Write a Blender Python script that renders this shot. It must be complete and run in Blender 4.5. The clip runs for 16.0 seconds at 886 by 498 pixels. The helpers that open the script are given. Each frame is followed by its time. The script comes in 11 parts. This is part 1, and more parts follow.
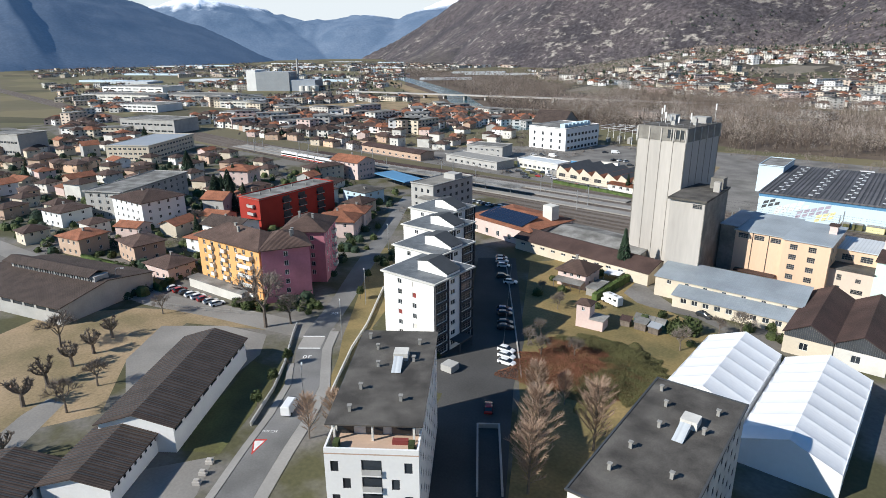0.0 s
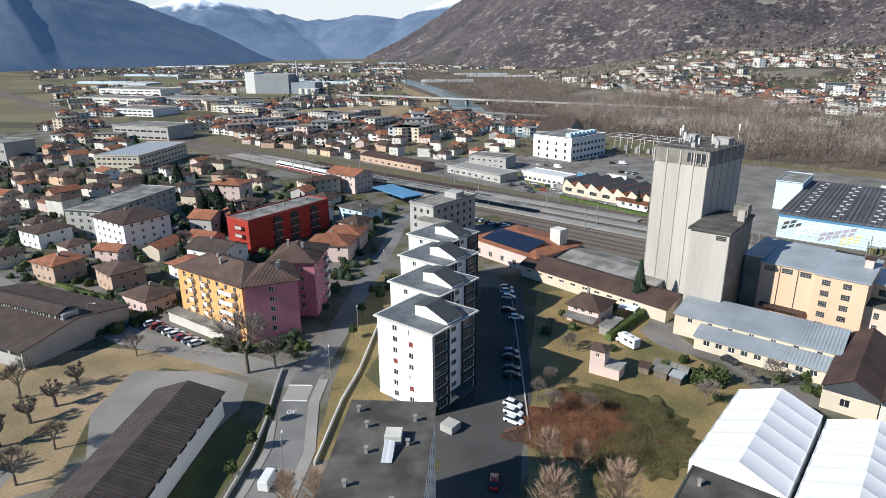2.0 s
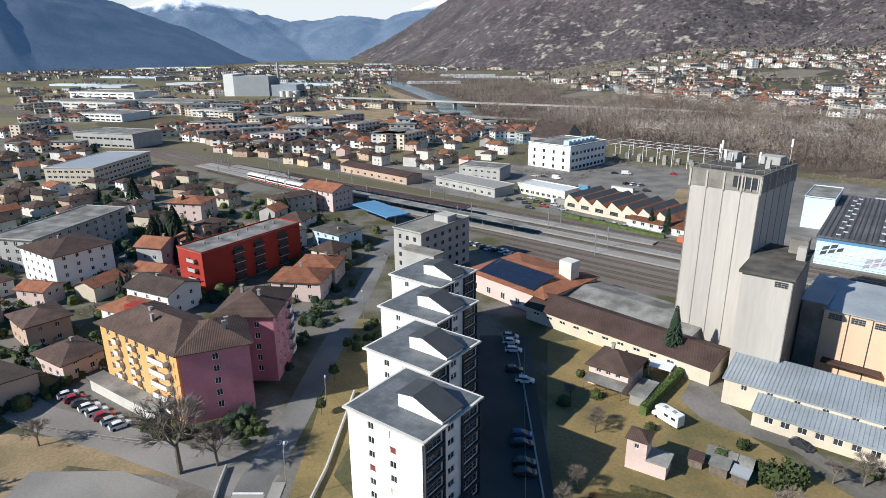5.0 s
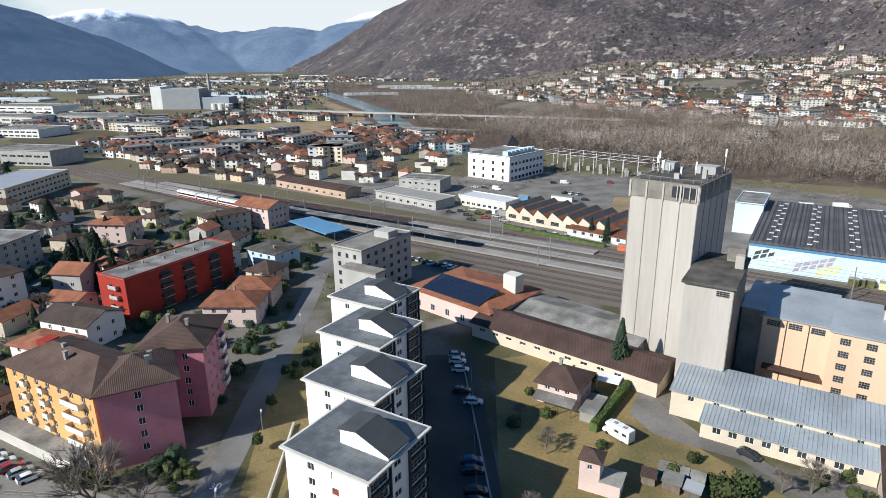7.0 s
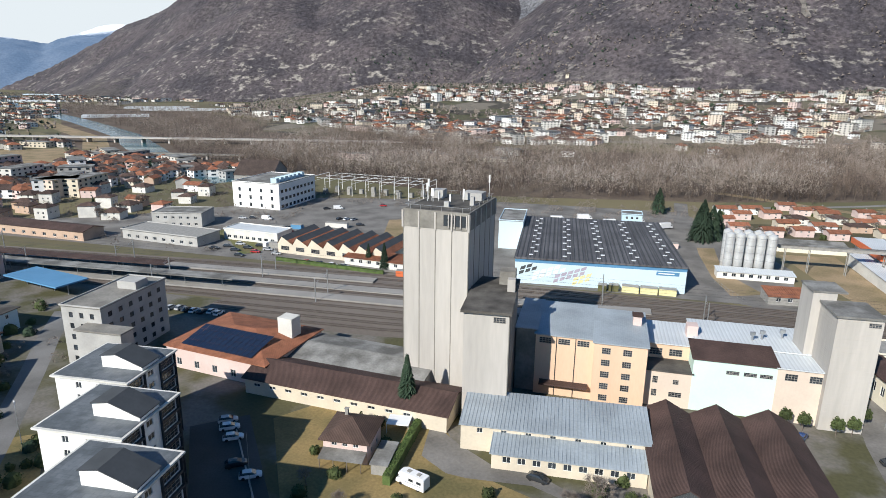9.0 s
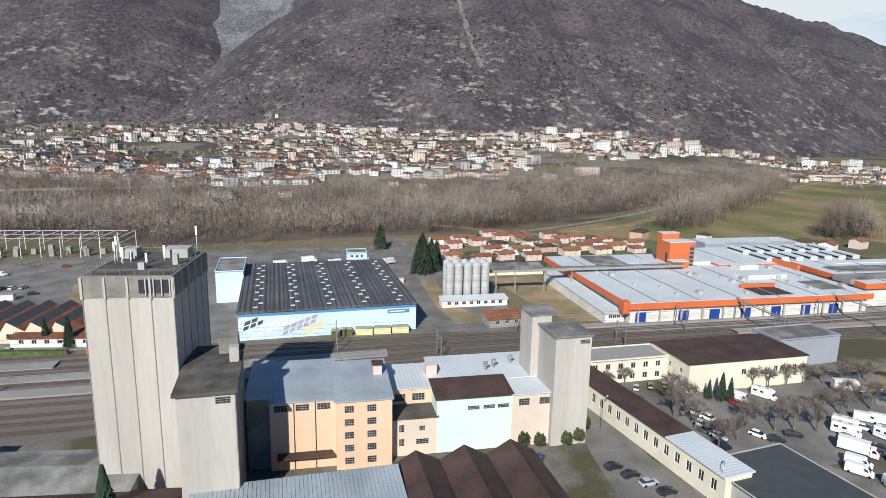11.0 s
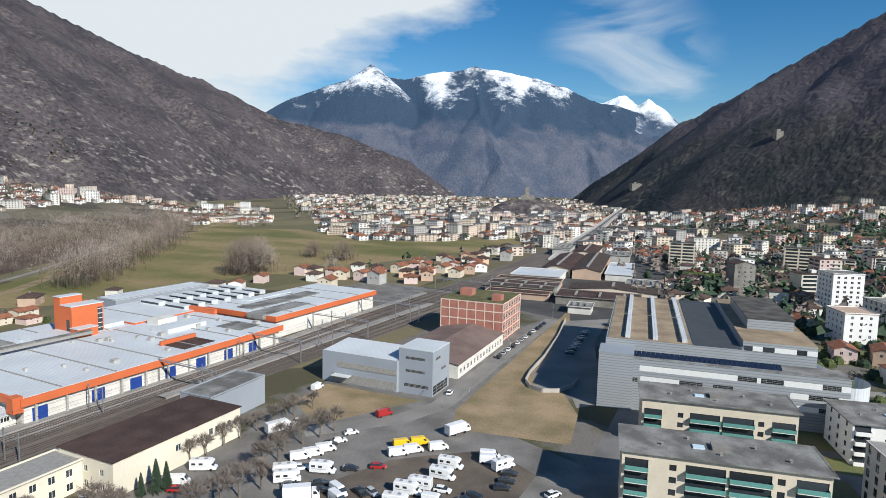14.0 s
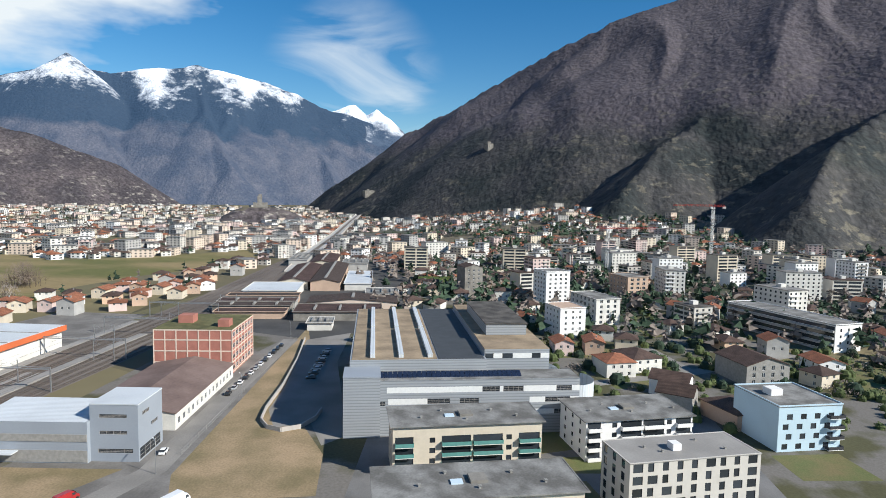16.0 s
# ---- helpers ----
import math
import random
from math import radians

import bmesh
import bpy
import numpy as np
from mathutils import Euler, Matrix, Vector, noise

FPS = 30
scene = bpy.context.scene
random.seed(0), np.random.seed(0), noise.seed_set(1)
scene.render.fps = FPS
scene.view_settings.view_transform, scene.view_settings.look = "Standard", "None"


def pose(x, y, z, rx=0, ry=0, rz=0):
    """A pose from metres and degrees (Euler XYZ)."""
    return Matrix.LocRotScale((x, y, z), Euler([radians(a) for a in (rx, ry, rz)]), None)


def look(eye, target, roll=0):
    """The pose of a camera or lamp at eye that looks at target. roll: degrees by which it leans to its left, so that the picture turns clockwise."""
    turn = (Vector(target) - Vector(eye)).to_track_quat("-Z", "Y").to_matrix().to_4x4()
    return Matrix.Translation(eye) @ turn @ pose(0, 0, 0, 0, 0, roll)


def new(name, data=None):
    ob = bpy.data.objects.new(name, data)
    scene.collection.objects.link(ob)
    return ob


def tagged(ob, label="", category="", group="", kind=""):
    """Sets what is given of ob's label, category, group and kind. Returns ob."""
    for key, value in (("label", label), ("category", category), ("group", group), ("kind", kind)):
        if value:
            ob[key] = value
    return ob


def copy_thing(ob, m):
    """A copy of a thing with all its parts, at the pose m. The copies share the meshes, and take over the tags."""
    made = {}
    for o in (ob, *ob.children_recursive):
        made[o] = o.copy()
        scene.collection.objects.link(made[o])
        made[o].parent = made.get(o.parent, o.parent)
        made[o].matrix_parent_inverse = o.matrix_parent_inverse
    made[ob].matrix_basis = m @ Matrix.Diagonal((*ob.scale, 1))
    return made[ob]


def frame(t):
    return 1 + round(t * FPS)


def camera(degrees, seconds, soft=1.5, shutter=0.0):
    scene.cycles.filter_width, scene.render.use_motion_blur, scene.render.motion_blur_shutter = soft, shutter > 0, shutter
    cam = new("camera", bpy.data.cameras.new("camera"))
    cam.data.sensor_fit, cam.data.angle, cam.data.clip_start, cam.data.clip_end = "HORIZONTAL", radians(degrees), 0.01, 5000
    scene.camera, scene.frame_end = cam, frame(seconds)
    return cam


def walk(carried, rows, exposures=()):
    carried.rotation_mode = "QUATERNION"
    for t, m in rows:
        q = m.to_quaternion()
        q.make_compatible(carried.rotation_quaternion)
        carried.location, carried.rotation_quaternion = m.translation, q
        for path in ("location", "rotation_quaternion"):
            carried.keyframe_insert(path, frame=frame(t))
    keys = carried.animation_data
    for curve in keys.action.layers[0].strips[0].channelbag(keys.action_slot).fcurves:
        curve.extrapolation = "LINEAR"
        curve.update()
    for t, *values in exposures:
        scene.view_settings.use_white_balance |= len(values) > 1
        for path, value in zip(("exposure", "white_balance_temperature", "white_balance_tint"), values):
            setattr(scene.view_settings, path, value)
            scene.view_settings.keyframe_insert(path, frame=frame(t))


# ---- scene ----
cam = camera(71.5, 16.0, 0.55)
PATH = [
    (0, (1.036, 2.033, 69.514), (-0.231, 3.448, 68.889), -0.5),
    (0.5, (-1.106, 4.872, 72.815), (-2.373, 6.288, 72.19), -0.6),
    (1, (-2.959, 7.703, 73.927), (-4.225, 9.119, 73.301), -0.6),
    (1.5, (-5.744, 10.866, 73.913), (-7.012, 12.281, 73.287), -0.5),
    (2, (-9.962, 14.831, 73.757), (-11.232, 16.243, 73.131), -0.4),
    (2.5, (-14.896, 19.716, 73.567), (-16.169, 21.126, 72.941), -0.5),
    (3, (-20.155, 25.319, 73.219), (-21.427, 26.731, 72.594), -0.4),
    (3.5, (-25.513, 31.042, 73.093), (-26.785, 32.455, 72.471), -0.3),
    (6, (-36.061, 42.783, 73.519), (-37.244, 44.272, 72.901), -0.4),
    (6.5, (-36.779, 43.565, 73.447), (-37.927, 45.086, 72.839), -0.3),
    (7, (-37.429, 45.109, 73.556), (-38.527, 46.672, 72.962), -0.5),
    (7.5, (-38.654, 46.573, 73.748), (-39.597, 48.237, 73.166), -0.3),
    (8, (-39.396, 49.579, 74.536), (-40.183, 51.323, 73.956), -0.0),
    (10.5, (-42.531, 67.176, 74.301), (-42.378, 69.123, 73.868), 1.1),
    (11, (-41.797, 70.854, 73.993), (-41.396, 72.773, 73.596), 1.1),
    (11.5, (-41.026, 74.683, 73.817), (-40.385, 76.542, 73.451), 1.3),
    (12, (-39.008, 78.026, 73.888), (-38.114, 79.784, 73.554), 1.3),
    (12.5, (-36.775, 81.528, 73.523), (-35.597, 83.117, 73.229), 1.3),
    (13, (-33.706, 85.333, 73.499), (-32.284, 86.715, 73.237), 1.4),
    (13.5, (-29.63, 88.87, 73.396), (-28.001, 90.006, 73.16), 1.5),
    (14, (-24.761, 91.658, 73.363), (-22.986, 92.554, 73.149), 1.3),
    (14.5, (-19.549, 93.625, 73.651), (-17.651, 94.225, 73.456), 1.1),
    (15, (-13.927, 95.514, 73.599), (-11.983, 95.945, 73.416), 1.2),
    (15.5, (-7.234, 96.572, 73.595), (-5.257, 96.815, 73.417), 1.1),
    (16, (-0.688, 97.503, 73.714), (1.302, 97.594, 73.54), 1.1),
]
walk(cam, [(t, look(eye, target, roll)) for t, eye, target, roll in PATH], [(0, 0.36, 6420, 8), (8, 0.33, 6420, 8), (10.5, 0.26, 6420, 8), (12.5, 0.17, 6420, 8), (14, 0.22, 6420, 8), (16, 0.39, 6420, 8)])

# ---- world, sun and exposure ----
SUN_EL, SUN_ROT = radians(33), radians(205)
world = bpy.data.worlds.new("world")
scene.world = world
world.use_nodes = True
wn, wl = world.node_tree.nodes, world.node_tree.links
wn.clear()
sky = wn.new("ShaderNodeTexSky")
sky.sky_type, sky.sun_disc = "NISHITA", False
sky.sun_elevation, sky.sun_rotation, sky.altitude = SUN_EL, SUN_ROT, 250
sky.air_density, sky.dust_density, sky.ozone_density = 1.0, 0.1, 3.0
w_coord, w_map = wn.new("ShaderNodeTexCoord"), wn.new("ShaderNodeMapping")
w_map.inputs["Scale"].default_value = (1.3, 2.6, 7.0)
w_map.inputs["Rotation"].default_value = (0, 0, radians(-25))
w_noise, w_dot, w_sep = wn.new("ShaderNodeTexNoise"), wn.new("ShaderNodeVectorMath"), wn.new("ShaderNodeSeparateXYZ")
w_noise.inputs["Scale"].default_value, w_noise.inputs["Detail"].default_value = 0.9, 6
w_noise.inputs["Roughness"].default_value = 0.55
w_dot.operation, w_dot.inputs[1].default_value = "DOT_PRODUCT", (-0.15, 0.98, 1.69)
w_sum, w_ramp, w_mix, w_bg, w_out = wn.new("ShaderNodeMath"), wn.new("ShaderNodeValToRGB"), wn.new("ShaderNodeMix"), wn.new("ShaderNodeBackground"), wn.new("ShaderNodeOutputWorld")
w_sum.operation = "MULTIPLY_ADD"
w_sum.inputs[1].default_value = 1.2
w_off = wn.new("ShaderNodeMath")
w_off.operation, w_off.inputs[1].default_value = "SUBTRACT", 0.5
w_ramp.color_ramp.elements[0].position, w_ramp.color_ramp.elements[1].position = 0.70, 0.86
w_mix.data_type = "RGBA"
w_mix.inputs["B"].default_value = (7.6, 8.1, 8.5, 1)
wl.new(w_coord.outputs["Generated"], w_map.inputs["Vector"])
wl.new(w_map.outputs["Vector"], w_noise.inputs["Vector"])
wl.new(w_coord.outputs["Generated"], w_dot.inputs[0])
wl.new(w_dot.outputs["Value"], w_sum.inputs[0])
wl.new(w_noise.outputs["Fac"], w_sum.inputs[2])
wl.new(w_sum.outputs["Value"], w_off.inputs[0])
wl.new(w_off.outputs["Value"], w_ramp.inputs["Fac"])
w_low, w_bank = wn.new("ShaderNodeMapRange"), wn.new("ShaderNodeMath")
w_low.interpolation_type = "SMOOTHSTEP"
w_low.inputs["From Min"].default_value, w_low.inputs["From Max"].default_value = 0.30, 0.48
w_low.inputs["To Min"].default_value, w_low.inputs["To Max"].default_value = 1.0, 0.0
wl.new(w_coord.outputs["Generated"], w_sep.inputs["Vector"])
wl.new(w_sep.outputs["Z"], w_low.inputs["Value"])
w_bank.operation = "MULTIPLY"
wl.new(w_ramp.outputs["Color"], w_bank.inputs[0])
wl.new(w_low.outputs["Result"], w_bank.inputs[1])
# a feathery veil over the eastern peaks
v_dot, v_map, v_noise, v_ramp, v_mul, v_max, v_mask = wn.new("ShaderNodeVectorMath"), wn.new("ShaderNodeMapping"), wn.new("ShaderNodeTexNoise"), wn.new("ShaderNodeValToRGB"), wn.new("ShaderNodeMath"), wn.new("ShaderNodeMath"), wn.new("ShaderNodeMapRange")
v_dot.operation, v_dot.inputs[1].default_value = "DOT_PRODUCT", (0.968, 0.187, 0.168)
v_mask.interpolation_type = "SMOOTHSTEP"
v_mask.inputs["From Min"].default_value, v_mask.inputs["From Max"].default_value = 0.989, 0.999
v_map.inputs["Rotation"].default_value, v_map.inputs["Scale"].default_value = (radians(48), 0, 0), (2, 2.2, 8)
v_noise.inputs["Scale"].default_value, v_noise.inputs["Detail"].default_value, v_noise.inputs["Distortion"].default_value = 1.6, 7, 0.8
v_ramp.color_ramp.elements[0].position, v_ramp.color_ramp.elements[1].position = 0.45, 0.78
v_mul.operation, v_max.operation = "MULTIPLY", "MAXIMUM"
wl.new(w_coord.outputs["Generated"], v_dot.inputs[0])
wl.new(v_dot.outputs["Value"], v_mask.inputs["Value"])
wl.new(w_coord.outputs["Generated"], v_map.inputs["Vector"])
wl.new(v_map.outputs["Vector"], v_noise.inputs["Vector"])
wl.new(v_noise.outputs["Fac"], v_ramp.inputs["Fac"])
wl.new(v_ramp.outputs["Color"], v_mul.inputs[0])
wl.new(v_mask.outputs["Result"], v_mul.inputs[1])
wl.new(v_mul.outputs["Value"], v_max.inputs[0])
wl.new(w_bank.outputs["Value"], v_max.inputs[1])
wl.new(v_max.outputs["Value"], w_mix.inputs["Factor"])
w_hue = wn.new("ShaderNodeHueSaturation")
w_hue.inputs["Saturation"].default_value = 1.38
wl.new(sky.outputs["Color"], w_hue.inputs["Color"])
wl.new(w_hue.outputs["Color"], w_mix.inputs["A"])
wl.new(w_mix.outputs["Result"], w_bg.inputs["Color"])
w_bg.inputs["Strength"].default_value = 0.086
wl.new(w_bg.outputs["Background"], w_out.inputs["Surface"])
sun = new("sun", bpy.data.lights.new("sun", "SUN"))
sun.data.energy, sun.data.angle, sun.data.color = 5.0, radians(0.5), (1.0, 0.955, 0.88)
sun.matrix_world = look((-200, -400, 400), (-200 + 0.42 * math.cos(SUN_EL), -400 + 0.907 * math.cos(SUN_EL), 400 - math.sin(SUN_EL)))


# ---- materials ----
def mat(name, col, var=0.22, scale=0.25, fine=3.0, rough=0.85, bump=0.15, metal=0.0, rand=0.0, col2=None, cut=(0.35, 0.65), coat=0.0, stretch=(1, 1, 1), spec=0.3):
    """A surface with broad stains, fine grain and a little relief; rand varies it from object to object."""
    m = bpy.data.materials.new(name)
    m.use_nodes = True
    n, l = m.node_tree.nodes, m.node_tree.links
    b = n["Principled BSDF"]
    tc, mp = n.new("ShaderNodeTexCoord"), n.new("ShaderNodeMapping")
    mp.inputs["Scale"].default_value = stretch
    l.new(tc.outputs["Object"], mp.inputs["Vector"])
    big, small, ramp, mul = n.new("ShaderNodeTexNoise"), n.new("ShaderNodeTexNoise"), n.new("ShaderNodeValToRGB"), n.new("ShaderNodeMix")
    big.inputs["Scale"].default_value, big.inputs["Detail"].default_value = scale, 5
    small.inputs["Scale"].default_value, small.inputs["Detail"].default_value = fine, 3
    for t in (big, small):
        l.new(mp.outputs["Vector"], t.inputs["Vector"])
    c2 = col2 or tuple(c * (1 - var) for c in col)
    e = ramp.color_ramp.elements
    e[0].position, e[1].position = cut
    e[0].color, e[1].color = (*c2, 1), (*(tuple(min(1, c * (1 + var * 0.4)) for c in col) if not col2 else col), 1)
    l.new(big.outputs["Fac"], ramp.inputs["Fac"])
    mul.data_type, mul.blend_type = "RGBA", "MULTIPLY"
    mul.inputs["Factor"].default_value = 1.0
    rg = n.new("ShaderNodeMapRange")
    rg.inputs["To Min"].default_value, rg.inputs["To Max"].default_value = 1 - var * 0.9, 1 + var * 0.9
    l.new(small.outputs["Fac"], rg.inputs["Value"])
    l.new(ramp.outputs["Color"], mul.inputs["A"])
    l.new(rg.outputs["Result"], mul.inputs["B"])
    last = mul.outputs["Result"]
    if rand:
        oi, hs, mr = n.new("ShaderNodeObjectInfo"), n.new("ShaderNodeHueSaturation"), n.new("ShaderNodeMapRange")
        mr.inputs["To Min"].default_value, mr.inputs["To Max"].default_value = 1 - rand, 1 + rand
        l.new(oi.outputs["Random"], mr.inputs["Value"])
        l.new(mr.outputs["Result"], hs.inputs["Value"])
        l.new(last, hs.inputs["Color"])
        last = hs.outputs["Color"]
    l.new(last, b.inputs["Base Color"])
    b.inputs["Roughness"].default_value, b.inputs["Metallic"].default_value = rough, metal
    b.inputs["Specular IOR Level"].default_value, b.inputs["Coat Weight"].default_value = spec, coat
    if bump:
        bp = n.new("ShaderNodeBump")
        bp.inputs["Strength"].default_value, bp.inputs["Distance"].default_value = bump, 0.1
        l.new(small.outputs["Fac"], bp.inputs["Height"])
        l.new(bp.outputs["Normal"], b.inputs["Normal"])
    return m


def wavy(m, axis="X", period=0.35, depth=0.5, dark=0.5):
    """Ribs or tile courses across a roof or panel wall, as relief and a dark line between them."""
    n, l = m.node_tree.nodes, m.node_tree.links
    b = n["Principled BSDF"]
    tc, wv = n.new("ShaderNodeTexCoord"), n.new("ShaderNodeTexWave")
    wv.bands_direction = axis
    wv.inputs["Scale"].default_value = 0.314 / period
    wv.inputs["Distortion"].default_value = 0.3
    l.new(tc.outputs["Object"], wv.inputs["Vector"])
    bp = n.new("ShaderNodeBump")
    bp.inputs["Strength"].default_value, bp.inputs["Distance"].default_value = depth, 0.08
    l.new(wv.outputs["Fac"], bp.inputs["Height"])
    l.new(bp.outputs["Normal"], b.inputs["Normal"])
    old = b.inputs["Base Color"].links[0].from_socket
    mx, rg = n.new("ShaderNodeMix"), n.new("ShaderNodeMapRange")
    mx.data_type, mx.blend_type = "RGBA", "MULTIPLY"
    mx.inputs["Factor"].default_value = 1
    rg.inputs["From Max"].default_value, rg.inputs["To Min"].default_value = 0.35, dark
    l.new(wv.outputs["Fac"], rg.inputs["Value"])
    l.new(old, mx.inputs["A"])
    l.new(rg.outputs["Result"], mx.inputs["B"])
    l.new(mx.outputs["Result"], b.inputs["Base Color"])
    return m


def slabs(m, size=1.0, dark=0.6):
    """Square paving slabs with darker joints and a small change of tone from slab to slab."""
    n, l = m.node_tree.nodes, m.node_tree.links
    b = n["Principled BSDF"]
    tc, br, mx = n.new("ShaderNodeTexCoord"), n.new("ShaderNodeTexBrick"), n.new("ShaderNodeMix")
    br.offset = 0.0
    br.inputs["Scale"].default_value, br.inputs["Mortar Size"].default_value = 1.0 / size, 0.035
    br.inputs["Brick Width"].default_value, br.inputs["Row Height"].default_value = 1.0, 1.0
    br.inputs["Color1"].default_value, br.inputs["Color2"].default_value, br.inputs["Mortar"].default_value = (1, 1, 1, 1), (0.82, 0.82, 0.82, 1), (dark, dark, dark, 1)
    l.new(tc.outputs["Object"], br.inputs["Vector"])
    mx.data_type, mx.blend_type = "RGBA", "MULTIPLY"
    mx.inputs["Factor"].default_value = 1
    l.new(b.inputs["Base Color"].links[0].from_socket, mx.inputs["A"])
    l.new(br.outputs["Color"], mx.inputs["B"])
    l.new(mx.outputs["Result"], b.inputs["Base Color"])
    return m


